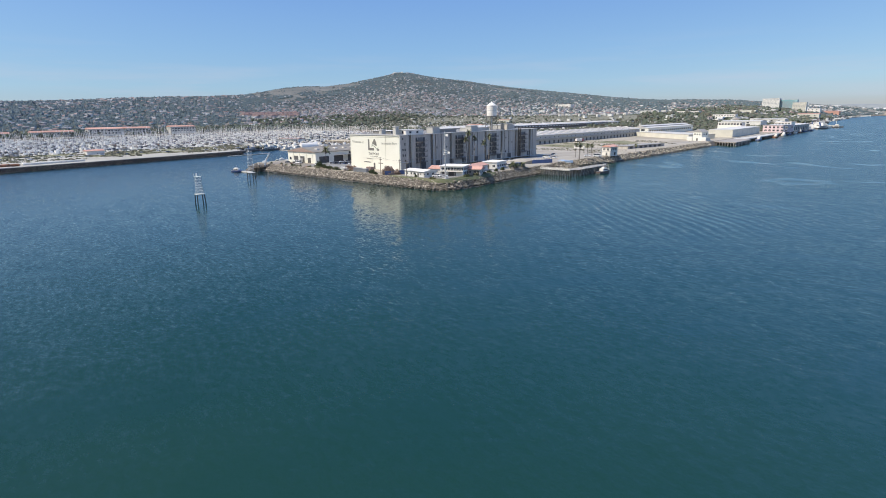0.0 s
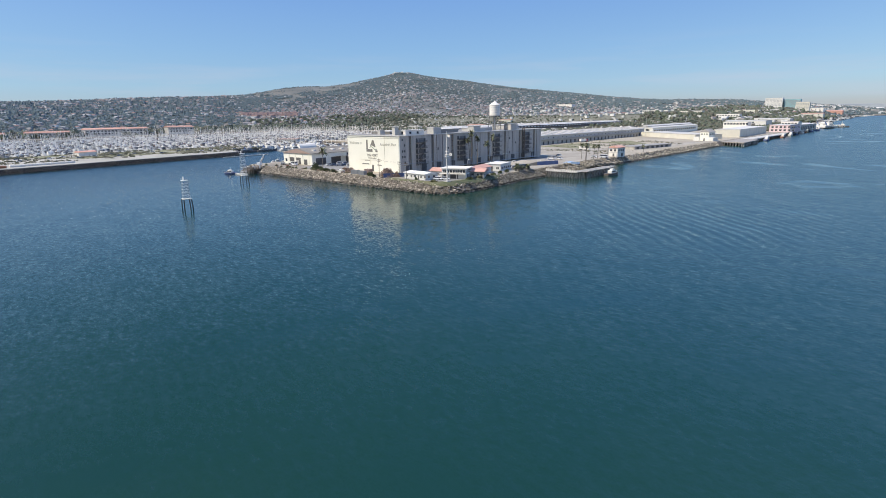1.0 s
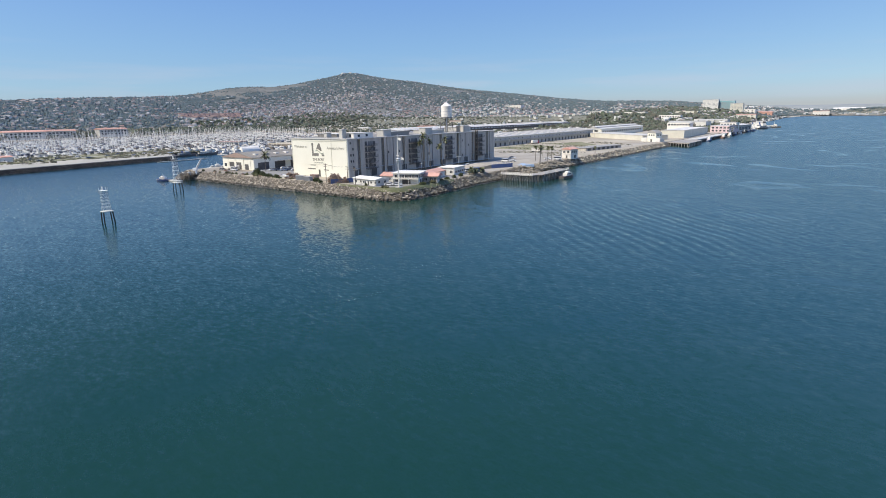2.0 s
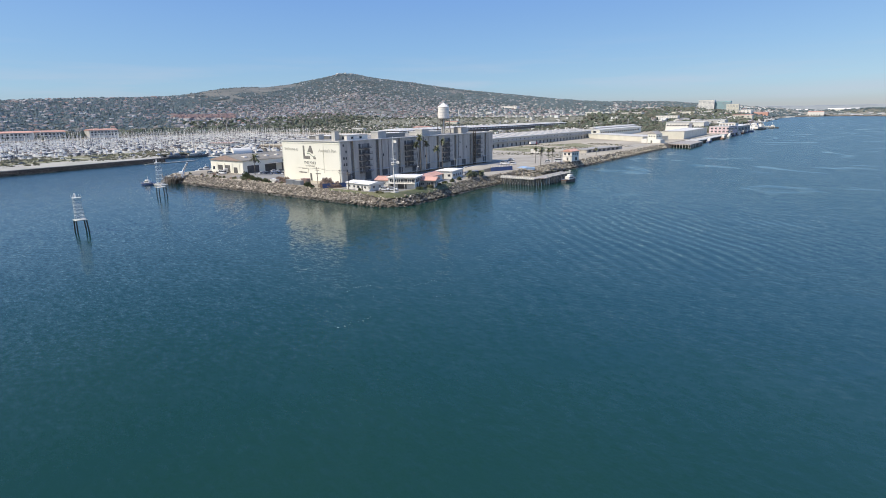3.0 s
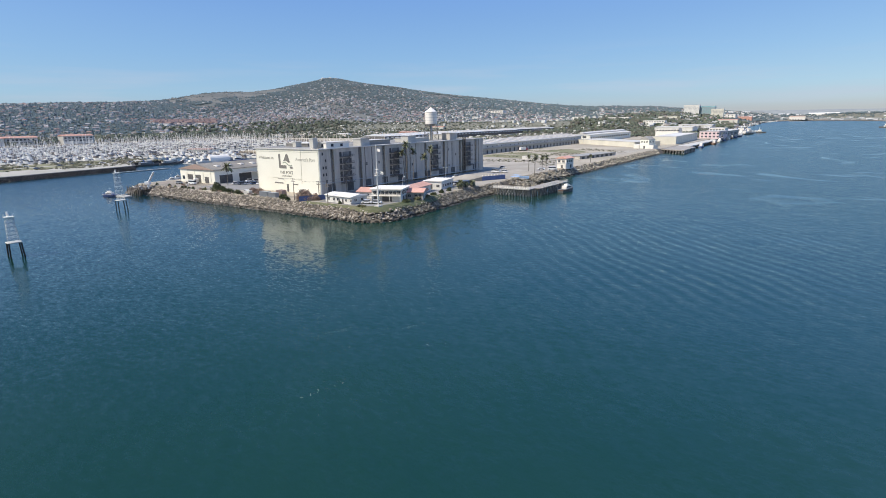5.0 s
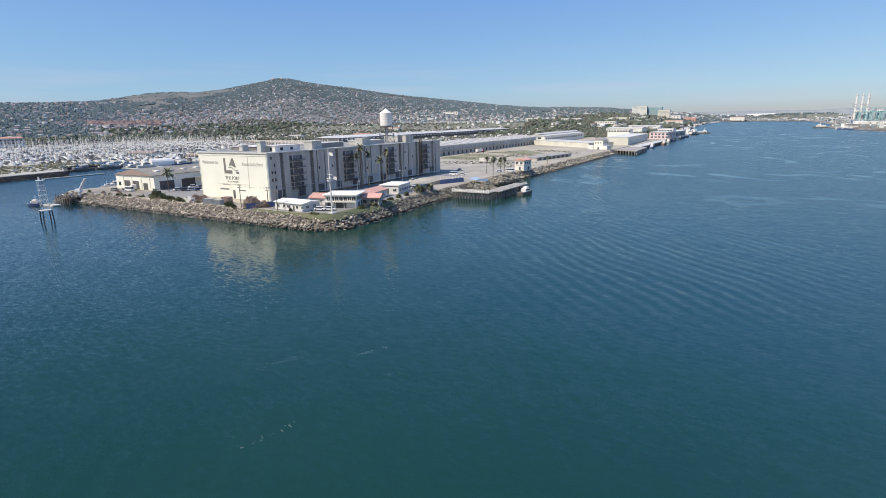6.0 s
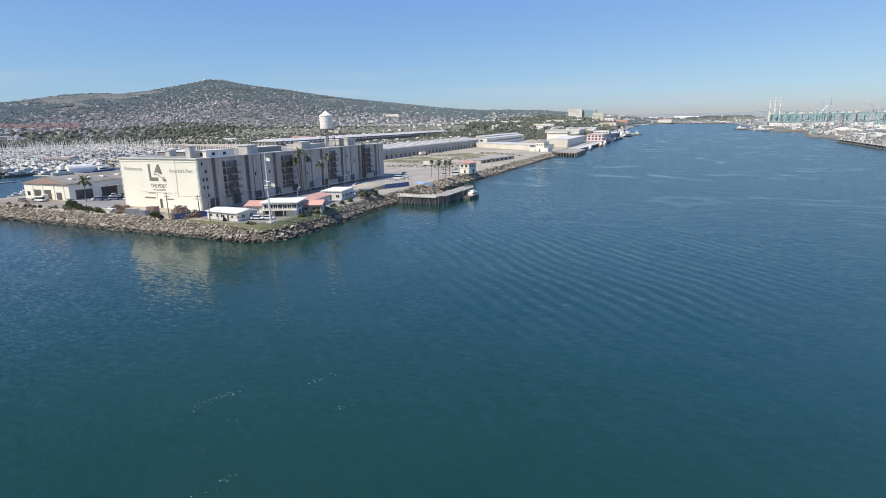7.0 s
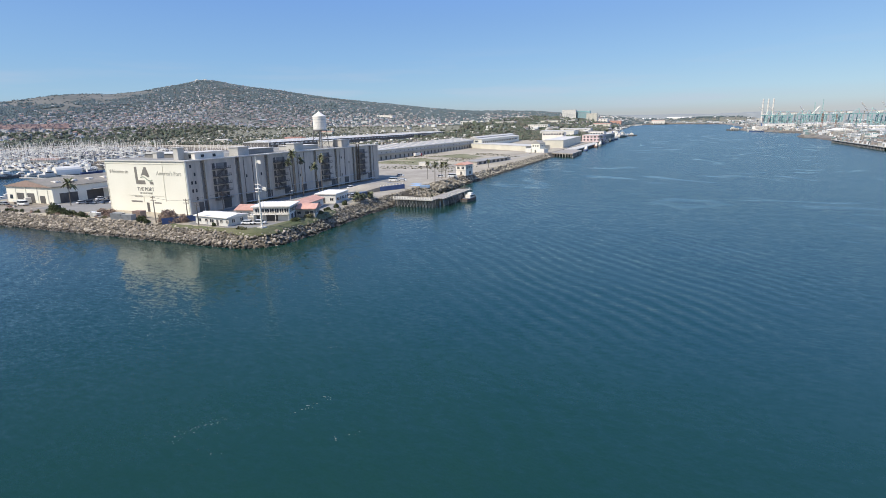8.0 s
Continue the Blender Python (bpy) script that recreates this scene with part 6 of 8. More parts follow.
def from_eye(x, y):
    """Bearing, distance, and the share of the way to the ridge."""
    az, far = np.degrees(np.arctan2(x - EYE0[0], y - EYE0[1])), np.hypot(x - EYE0[0], y - EYE0[1])
    return az, far, far / np.interp(az, RA, RD)


def is_town(x, y):
    """Built-up land behind the basin and the sheds, without the grassy bluff."""
    az, far, t = from_eye(x, y)
    west = np.interp(y, BY, BX)
    ok = (ground_at(x, y) > 4.99) & ~((x > west - 130) & (x < -400) & (y < 1150)) & ~((x > -500) & (y < 1240)) & ((y > 640) | (x < west - 130))
    return ok & ~((az > -50) & (az < -16) & (far > 1530) & (far < 1800)) & (t < 1.02) & (az > -92) & (az < 3)


def patches(x, y, scale, seed):
    return np.array([noise.noise((a * scale, b * scale, seed)) for a, b in zip(x, y)])


def bald(x, y):
    """The open grassy shoulder of the hill and other bare patches."""
    az, far, t = from_eye(x, y)
    ragged = patches(x, y, 0.006, 3)
    shoulder = (az > -61.5) & (az < -51) & (t > 0.77 + 0.20 * ragged + 0.014 * np.abs(az + 56.5))
    return shoulder | (patches(x, y, 0.0022, 7) + 0.2 * ragged > 0.5) & (t > 0.5)


def build_town():
    walls, tops, trees = Heap(), Heap(), Heap()
    # street blocks: districts with their own grid and bearing
    az, u = nrg.uniform(-90, 2, 110), nrg.uniform(0.3, 1.0, 110)
    far = np.interp(az, RA, RD) * u
    sx, sy, sa = EYE0[0] + far * np.sin(np.radians(az)), EYE0[1] + far * np.cos(np.radians(az)), nrg.uniform(0, math.pi, 110)
    for k in range(len(sx)):
        gu, gv = np.meshgrid(np.arange(-620, 620, 16.5), np.arange(-620, 620, 26.0))
        gu, gv = gu.ravel(), gv.ravel()
        c, s = math.cos(sa[k]), math.sin(sa[k])
        x, y = sx[k] + gu * c - gv * s + nrg.uniform(-5, 5, gu.size), sy[k] + gu * s + gv * c + nrg.uniform(-5, 5, gu.size)
        near = np.argmin((x[:, None] - sx[None]) ** 2 + (y[:, None] - sy[None]) ** 2, axis=1) == k
        x, y = x[near], y[near]
        keep = is_town(x, y)
        x, y = x[keep], y[keep]
        if not len(x):
            continue
        az1, far1, t = from_eye(x, y)
        chance = np.interp(t, [0.3, 0.5, 0.62, 0.75, 1.0], [0.97, 0.95, 0.55, 0.17, 0.11]) * (0.85 + 0.8 * patches(x, y, 0.004, 21))
        chance = np.where(az1 < -63, np.maximum(chance, 0.5) * 0.85, chance)
        chance = np.where(az1 > -24, chance * 0.5, chance)
        keep = (nrg.random(len(x)) < chance) & ~bald(x, y)
        x, y = x[keep], y[keep]
        n = len(x)
        if not n:
            continue
        w, d, h = nrg.uniform(6.5, 11, n), nrg.uniform(5.5, 8.5, n), nrg.uniform(3.0, 5.4, n)
        large = nrg.random(n) < 0.03
        w, d = np.where(large, w * 2.0, w), np.where(large, d * 1.4, d)
        turn = sa[k] + np.where(nrg.random(n) < 0.3, math.pi / 2, 0.0) + nrg.uniform(-0.06, 0.06, n)
        z = ground_at(x, y)
        walls.add_many(house_v, house_f, np.stack([x, y, z], 1), np.stack([w, d, h], 1), turn)
        tops.add_many(roof_v, roof_f, np.stack([x, y, z + h], 1), np.stack([w, d, nrg.uniform(1.2, 2.4, n)], 1), turn)
    walls.make("houses", M["houses"], "dense small pale houses of the hillside town", "houses")
    tops.make("house_roofs", M["roofs"], "grey and red roofs of the hillside town", "roofs")
    n = 280000
    az = nrg.uniform(-91, 3, n)
    far = np.interp(az, RA, RD) * nrg.uniform(0.05, 1.0, n) ** 0.55 * 1.01
    x, y = EYE0[0] + far * np.sin(np.radians(az)), EYE0[1] + far * np.cos(np.radians(az))
    t = from_eye(x, y)[2]
    keep = is_town(x, y) & (nrg.random(n) < np.where((az < -63) | (az > -24), 0.55, np.interp(t, [0.3, 0.55, 0.75, 1.0], [0.24, 0.32, 0.85, 0.95]))) & ~(bald(x, y) & (nrg.random(n) < 0.97))
    x, y, t = x[keep], y[keep], t[keep]
    n = len(x)
    r = nrg.uniform(1.5, 3.2, n) * np.where(nrg.random(n) < 0.06, 1.6, 1.0) * np.interp(t, [0.55, 0.72], [1.0, 1.35])
    trees.add_many(crown_v, crown_f, np.stack([x, y, ground_at(x, y) + r * 0.5], 1), np.stack([r, r, r * nrg.uniform(0.55, 1.05, n)], 1), nrg.uniform(0, 6, n), nrg.uniform(0.7, 1.3, (n, 6)))
    trees.make("hillside_trees", M["hazetree"], "grey-green tree crowns tinted blue for haze among the hillside houses", "trees")
    # pale buildings on the summit
    heap = Heap()
    for k in range(30):
        az, far = radians(rng.gauss(-46.5, 0.7)), rng.uniform(3860, 4050)
        x, y = EYE0[0] + far * math.sin(az), EYE0[1] + far * math.cos(az)
        heap.add(boxes_v, boxes_f, (x, y, float(ground_at(x, y)) - 1), (rng.uniform(8, 18), rng.uniform(8, 12), rng.uniform(7, 13)), rng.uniform(0, 1.5))
    heap.make("summit_buildings", M["wall"], "small white buildings on top of the hill", "buildings")


build_town()

# ---- the port across the channel ----
def container_crane(x, y, turn, boom_up=False, s=1.0):
    c = thing("container_crane", "teal gantry crane with raised white boom on the far quay" if boom_up else "teal gantry crane on the far container quay", "gantry crane", pose(x, y, 4.6, 0, 0, turn), "cranes on the far quay")
    for sx in (-12, 12):
        for sy in (-9, 9):
            bm = bmesh.new()
            box(bm, (sx - 1) * s, (sx + 1) * s, (sy - 1) * s, (sy + 1) * s, 0, 40 * s)
            part("leg", bm, M["teal"], c)
    for sx in (-12, 12):
        part("portal_beam", box(bmesh.new(), (sx - 0.9) * s, (sx + 0.9) * s, -8 * s, 8 * s, 12 * s, 14 * s), M["teal"], c)
        for side in (-9, 9):
            part("portal_brace", rod(bmesh.new(), (sx * s, side * s, 14 * s), (sx * s, -side * s, 38 * s), 0.7 * s, sides=4), M["teal"], c)
    bm = bmesh.new()
    box(bm, -30 * s, 16 * s, -3 * s, 3 * s, 40 * s, 43 * s)
    part("main_girder", bm, M["teal"], c)
    bm = bmesh.new()
    rod(bm, (12 * s, 0, 43 * s), (8 * s, 0, 58 * s), 1.0 * s, sides=4)
    rod(bm, (-12 * s, 0, 43 * s), (8 * s, 0, 58 * s), 0.6 * s, sides=4)
    part("apex_frame", bm, M["teal"], c)
    for sy in (-2.2, 2.2):
        tip = (44 * s, sy * s, 76 * s) if boom_up else (56 * s, sy * s, 42 * s)
        part("boom", rod(bmesh.new(), (14 * s, sy * s, 42 * s), tip, 0.9 * s, sides=4), M["white"] if boom_up else M["teal"], c)
    bm = bmesh.new()
    bevelled(box(bm, -22 * s, -12 * s, -4 * s, 4 * s, 43 * s, 49 * s), 0.2)
    part("machinery_house", bm, M["white"], c)
    return c


for k, (x, y, t) in enumerate(((480, 2230, 20), (512, 2200, 200), (540, 2235, 20), (575, 2210, 20), (605, 2190, 200), (648, 2230, 20), (690, 2210, 200), (495, 2330, 200), (528, 2350, 20), (560, 2340, 200), (622, 2330, 20), (670, 2350, 200), (720, 2330, 20))):
    container_crane(x, y, t, k % 3 == 1, 0.92)
for k, (x, y, t) in enumerate(((622, 1710, 20), (660, 1690, 200), (690, 1720, 20), (720, 1740, 200), (745, 1760, 20))):
    container_crane(x, y, t, k in (1, 3), 0.9)
# slender lattice booms of the shipyard
for x, y, top in ((613, 2180, 82), (639, 2190, 92), (470, 1330, 40), (500, 1345, 36)):
    c = thing("lattice_mast", "tall dark lattice boom over the port", "crane", pose(x, y, 4.6))
    bm = bmesh.new()
    for sx, sy in ((1, 1), (1, -1), (-1, 1), (-1, -1)):
        rod(bm, (sx * 1.6, sy * 1.6, 0), (sx * 0.7, sy * 0.7, top), 0.3, sides=4)
    for k in range(10):
        a, b = top * k / 10, top * (k + 1) / 10
        rod(bm, (-1.5, -1.5, a), (1.2, 1.2, b), 0.22, sides=4)
        rod(bm, (1.5, -1.5, a), (-1.2, 1.2, b), 0.22, sides=4)
    part("lattice", bm, M["teal"] if y > 2000 else M["rust"], c)
    bm = bmesh.new()
    bevelled(box(bm, -4, 4, -3, 3, -0.5, 5), 0.2)
    part("base_house", bm, M["white"], c)
# power station chimneys
for x in (513.5, 533.5, 553.5):
    c = thing("chimney", "tall pale power station chimney with a dark top", "chimney", pose(x, 2700, 4.6), "chimneys of the power station")
    bm = bmesh.new()
    rod(bm, (0, 0, 0), (0, 0, 112), 3.9, 3.0, 14)
    part("stack", bm, M["white"], c)
    for z in (70, 92, 106):
        bm = bmesh.new()
        rod(bm, (0, 0, z), (0, 0, z + 1.0), 4.2, sides=14)
        part("gallery", bm, M["steel"], c)
building("power_station", "pale power station hall below the chimneys", 494, 2712, 70, 60, 26, 0, "pale", "roofgrey", eave=0.3, windows=[("s", 4, 12, 5, 6.0, 8.0, 20.0)])
# high road bridge in the distance
b = thing("road_bridge", "distant grey road bridge on tall piers behind the port", "bridge", pose(0, 3300, 4.6))
bm = bmesh.new()
box(bm, 640, 1700, -7, 7, 52, 55)
part("deck", bm, M["concrete"], b)
for k in range(14):
    bm = bmesh.new()
    box(bm, 661 + 76 * k, 664 + 76 * k, -3, 3, -0.5, 52)
    part("pier", bm, M["concrete"], b)


def ship(label, x, y, length, beam, turn, hull_mat, house="white", tall=0.10):
    s = thing("moored_ship", label, "ship", pose(x, y, 0, 0, 0, turn))
    part("hull", hull(bmesh.new(), length, beam, -1.0, length * 0.065, 0.9, 0.4), M[hull_mat], s)
    z = length * 0.065
    bm = bmesh.new()
    bevelled(box(bm, -length * 0.36, length * 0.22, -beam * 0.42, beam * 0.42, z * 0.9, z + length * tall * 0.6), 0.3)
    h0 = part("superstructure", bm, M[house], s)
    for k in range(2):
        bm = bmesh.new()
        box(bm, -length * 0.33, length * 0.19, -beam * 0.425, beam * 0.425, z + length * tall * (0.12 + 0.25 * k), z + length * tall * (0.22 + 0.25 * k))
        part("window_band", bm, M["glass"], h0)
    bm = bmesh.new()
    bevelled(box(bm, -length * 0.05, length * 0.16, -beam * 0.34, beam * 0.34, z + length * tall * 0.6, z + length * tall), 0.3)
    part("bridge_house", bm, M[house], s)
    bm = bmesh.new()
    rod(bm, (0, 0, z + length * tall), (0, 0, z + length * tall * 2.1), 0.35, 0.15)
    part("mast", bm, M["white"], s)
    bm = bmesh.new()
    rod(bm, (-length * 0.15, 0, z + length * tall * 0.6), (-length * 0.17, 0, z + length * tall * 1.25), beam * 0.1, sides=10)
    part("funnel", bm, M["bluewall"], s)
    return s


ship("long white ship lying along the far quay", 392, 1548, 100, 16, 20, "white", "white", 0.12)
ship("white ship with a dark hull off the far quay", 324, 1700, 38, 9, 185, "iron", "white", 0.2)
ship("low white vessel off the far quay", 362, 1500, 36, 8, 184, "bluewall", "white", 0.12)
ship("white vessel with a red hull by the far shore", 430, 1420, 60, 12, 165, "rust", "white", 0.12)
ship("white ferry moored at the town wharf", 34, 1210, 44, 10, 6, "white", "white", 0.16)
ship("white ferry with tall masts at the town wharf", 52, 1160, 40, 10, 40, "white", "white", 0.2)
ship("white research vessel beside the town wharf", 60, 1100, 34, 8, 60, "iron", "white", 0.2)
ship("dark tug moored at the town wharf", 70, 1206, 27, 8, 4, "iron", "white", 0.2)
ship("white and blue vessel moored at the town wharf", 62, 962, 24, 7, 84, "bluewall", "white", 0.16)
for x, y, n in ((66, 560, "bluewall"), (66, 655, "rust"), (61, 735, "white"), (61, 775, "bluewall"), (61, 825, "white"), (60, 870, "rust"), (60, 915, "bluewall")):
    motor_boat("fishing_boat", "small fishing boat moored along the town wharf", 17.0, 5.0, pose(x, y, 0, 0, 0, 86), n, "white", "fishing boats at the wharf")

# quays and sheds across the channel
FAR_SHEDS = (
    (404, 770, 60, 40, 6.0, "wall", "white", 1.0, "low white shed on the far quay"), (414, 950, 30, 60, 8.5, "white", "white", 3.5, "white gabled tent shed on the far shore"),
    (470, 860, 120, 30, 8, "beige", "roofgrey", 1.0, "long beige shed on the far shore"), (480, 1010, 90, 40, 8, "pale", "roofgrey", 1.5, "grey warehouse across the channel"),
    (520, 1240, 70, 40, 10, "white", "white", 1.5, "white warehouse across the channel"), (384, 1572, 74, 40, 13, "white", "white", 1.0, "long white terminal shed behind the ships"), (478, 1560, 50, 40, 13, "white", "white", 1.0, "white terminal shed with dark doors"),
    (540, 1840, 90, 50, 12, "pale", "roofgrey", 1.0, "pale terminal shed behind the ships"), (450, 2500, 70, 60, 12, "pale", "roofgrey", 1.0, "far grey port shed"),
    )
HEAD_SHEDS = (
    (-150, 4330, 120, 60, 30, "white", "white", 6.0, "far long white-roofed hangar"), (-20, 4340, 90, 60, 26, "white", "white", 5.0, "far white-roofed hangar across the water"), (84, 4330, 170, 60, 31, "white", "white", 7.0, "far long white-roofed hangar"),
    (270, 4340, 110, 60, 24, "white", "white", 5.0, "far white-roofed hangar across the water"), (396, 4330, 150, 60, 22, "white", "white", 6.0, "far long white hangar"),
    (-150, 2660, 60, 40, 16, "tile", "tile", 3.0, "orange-roofed waterfront hall in the distance"), (-4, 3870, 84, 30, 22, "white", "tile", 3.0, "red and white waterfront shed in the distance"),
    (-190, 2440, 60, 40, 16, "white", "roofgrey", 1.0, "white town building near the channel"), (-110, 1850, 60, 36, 14, "beige", "tile", 2.0, "tiled waterfront building near the channel"),
    (-80, 1180, 60, 40, 10, "pale", "roofgrey", 1.0, "grey shed behind the town wharf"), (-90, 960, 70, 50, 10, "wall", "roofgrey", 1.0, "pale shed behind the town wharf"))
for x, y, w, d, h, wall, roof, pitch, lab in FAR_SHEDS + HEAD_SHEDS:
    building("port_shed", lab, x, y, w, d, h, 0, wall, roof, pitch, "x" if w > d else "y", 0.4, doors=[("s", 4, 14, max(1, int(w / 15)), 6.0, 0.05, min(6.0, h * 0.5))], windows=[("s", 4, 14, max(1, int(w / 15)), 4.0, h * 0.62, h * 0.8)] if y < 2500 else (), z=max(4.9, ground_height(x + w / 2, y + d / 2) - 0.3))
for x, y, r in ((600, 1180, 9), (625, 1182, 9), (560, 1500, 11), (590, 1505, 11)):
    t = thing("storage_tank", "round white storage tank across the channel", "tank", pose(x, y, 4.6), "tanks across the channel")
    bm = bmesh.new()
    rod(bm, (0, 0, -0.3), (0, 0, 13), r, sides=24)
    part("shell", bm, M["white"], t)
    bm = bmesh.new()
    rod(bm, (0, 0, 13), (0, 0, 14.5), r, 0.5, 24)
    part("roof", bm, M["white"], t)

# wharves on piles along the town shore
def wharf(label, x0, x1, y0, y1, top=4.2, step=6.0):
    w = thing("wharf", label, "wharf", pose(0, 0, 0))
    bm = bmesh.new()
    box(bm, x0, x1, y0, y1, top - 1.1, top)
    part("deck", bm, M["pale"], w)
    pile = mesh_of("pile", rod(bmesh.new(), (0, 0, -4), (0, 0, top - 1.1), 0.7, sides=6), M["timber"])
    y = y0 + 0.8
    while y < y1:
        placed(pile, "pile", w, pose(x1 - 0.8, y, 0))
        y += step
    x = x0 + 1.5
    while x < x1:
        placed(pile, "pile", w, pose(x, y0 + 0.8, 0))
        x += 4.0


def skew_wharf(label, outline, top=4.2, step=3.6):
    """A wharf over a plan outline, with piles along its first edges."""
    w = thing("wharf", label, "wharf", pose(0, 0, 0))
    part("deck", prism(bmesh.new(), outline, top - 0.9, top), M["deck"], w)
    pile = mesh_of("pile", rod(bmesh.new(), (0, 0, -4), (0, 0, top - 0.9), 0.5, sides=6), M["pilepale"])
    for (xa, ya), (xb, yb) in zip(outline[:2], outline[1:3]):
        n = int(math.hypot(xb - xa, yb - ya) / step)
        for k in range(n):
            t = (k + 0.5) / n
            placed(pile, "pile", w, pose(xa + (xb - xa) * t - 0.6, ya + (yb - ya) * t + 0.8, 0))


skew_wharf("timber wharf on piles near the gabled house", [(46, 441), (73, 425), (71, 496), (58, 510), (44, 500)])
wharf("long timber wharf in front of the beige store", 44, 62, 512, 700)
wharf("town wharf on dark piles", 44, 57, 715, 960)
wharf("town wharf on dark piles", 14, 62, 1216, 1236)

# timber wharf along the near end of the far bank
w = thing("wharf", "old timber wharf on dark piles across the channel", "wharf", pose(0, 0, 0))
bm = bmesh.new()
box(bm, 378, 394, 575, 800, 3.4, 4.3)
part("deck", bm, M["pale"], w)
pile = mesh_of("pile", rod(bmesh.new(), (0, 0, -4), (0, 0, 3.4), 0.7, sides=6), M["pilegrey"])
for k in range(45):
    placed(pile, "pile", w, pose(379, 577 + 5 * k, 0))

# containers, boxes and vehicles of the far port, past counting
heap = Heap()
for k in range(2600):
    x, y = rng.uniform(440, 1500), rng.uniform(700, 3600)
    if land_depth(x, y) < 30 or x > y * 0.55 + 250:
        continue
    heap.add(boxes_v, boxes_f, (x, y, 4.5), (rng.uniform(5, 14), rng.uniform(3, 7), rng.uniform(3, 9)), rng.choice((0, 0.35, 1.57)))
heap.make("port_stacks", palette("container_colours", [(0.55, 0.56, 0.56), (0.42, 0.43, 0.43), (0.34, 0.25, 0.23), (0.26, 0.34, 0.35), (0.72, 0.72, 0.72), (0.33, 0.34, 0.33), (0.17, 0.36, 0.35), (0.22, 0.24, 0.25)]), "stacked containers and small sheds of the far port", "containers")
heap = Heap()
for k in range(300):
    x, y = rng.uniform(-300, 1200), rng.uniform(2900, 4320)
    if land_depth(x, y) < 10:
        continue
    heap.add(boxes_v, boxes_f, (x, y, ground_height(x, y) - 0.5), (rng.uniform(8, 30), rng.uniform(8, 20), rng.uniform(4, 9)), rng.choice((0, 0.35)))
for k in range(220):
    x = rng.uniform(-300, 1000)
    y = lerp_table(x, HEAD) + rng.uniform(6, 130)
    heap.add(boxes_v, boxes_f, (x, y, ground_height(x, y) - 0.5), (rng.uniform(6, 34), rng.uniform(6, 14), rng.uniform(3, 11)), rng.choice((0, 0.35)))
heap.make("far_sheds", palette("far_shed_walls", [(0.50, 0.50, 0.50), (0.74, 0.74, 0.73), (0.32, 0.32, 0.32), (0.42, 0.40, 0.38), (0.26, 0.30, 0.31)]), "far pale sheds at the head of the channel", "sheds")
# row of parked vehicles and trailers beyond the long sheds
heap = Heap()
for k in range(70):
    heap.add(boxes_v, boxes_f, (-560 + k * 4.6, 1255 + k * 1.1, ground_height(-560 + k * 4.6, 1255) - 0.1), (2.6, 9, 3.4), 0.2)
for k in range(260):
    x, y = rng.uniform(-390, -140), rng.uniform(280, 1000)
    heap.add(boxes_v, boxes_f, (x, y, GZ), (2.2, rng.uniform(4.5, 9), rng.uniform(1.5, 3)), rng.choice((0, 1.57)))
heap.make("parked_trailers", M["boats"], "rows of parked pale trailers beyond the sheds", "vehicles")

# low sheds, cars and trailers on the brushy flat north of the basin
heap = Heap()
for k in range(420):
    x, y = rng.uniform(-1000, -480), rng.uniform(650, 1230)
    heap.add(boxes_v, boxes_f, (x, y, ground_height(x, y) - 0.1), (2.2, rng.uniform(4.5, 9), rng.uniform(1.5, 3)), rng.choice((0.2, 1.57)))
heap.make("parked_cars", M["boats"], "cars and boat trailers parked on the brushy flat", "vehicles")
for x, y, w, d, hh, wall, roof, lab in ((-700, 900, 46, 20, 6, "tile", "tile", "low brick-red building on the brushy flat"), (-620, 980, 30, 14, 5, "wall", "white", "low white hut on the brushy flat"), (-820, 800, 34, 14, 5, "wall", "roofgrey", "low pale hut on the brushy flat"), (-560, 860, 26, 14, 5, "white", "white", "low white hut beyond the basin"), (-760, 1120, 40, 14, 6, "beige", "tile", "low tan building with a red roof")):
    building("flat_hut", lab, x, y, w, d, hh, 8, wall, roof, 1.2, "x", 0.5, windows=[("s", 2, 5, int(w / 6), 2.4, 1.6, 3.4)], z=ground_height(x + w / 2, y + d / 2) - 0.2)

# tree belts behind the marina and the sheds
trees, far_trees = Heap(), Heap()


def belt(x0, x1, y0, y1, n, r0, r1):
    for k in range(n):
        x, y = rng.uniform(x0, x1), rng.uniform(y0, y1)
        if land_depth(x, y) < 4:
            continue
        r = rng.uniform(r0, r1)
        z = ground_height(x, y)
        for j in range(3 if y < 1600 else 1):
            q = r * (rng.uniform(0.45, 0.75) if y < 1600 else 0.9)
            (trees if y < 2300 else far_trees).add(ico_v * nrg.uniform(0.6, 1.35, (12, 1)), ico_f, (x + rng.uniform(-0.6, 0.6) * r, y + rng.uniform(-0.6, 0.6) * r, z + q * 0.6 + rng.uniform(0, 0.5) * r), (q, q, q * rng.uniform(0.7, 1.2)), rng.uniform(0, 6))


belt(-1160, -1030, -700, 640, 2600, 4, 8.5)
belt(-1300, -1026, 600, 1100, 900, 3, 7)
belt(-1010, -480, 630, 660, 260, 2, 4.5)
belt(-1250, -480, 640, 1240, 1700, 1.6, 4.2)
belt(-400, -140, 250, 500, 420, 0.8, 2.2)
belt(-390, -140, 560, 1250, 1500, 0.9, 2.4)
belt(-140, 40, 760, 1300, 1500, 1.6, 3.8)
belt(-420, -100, 1490, 2250, 900, 3, 7)
belt(-420, 0, 1300, 1490, 640, 3.5, 8.5)
belt(-140, 40, 1300, 3600, 1500, 3, 7)
belt(-480, -140, 1000, 1300, 350, 3, 6)
belt(430, 1300, 1300, 3600, 500, 3, 7)
belt(-300, 1000, 3900, 4330, 1000, 3, 7)
belt(-300, 620, 3480, 3960, 600, 2, 5)
n = 7000
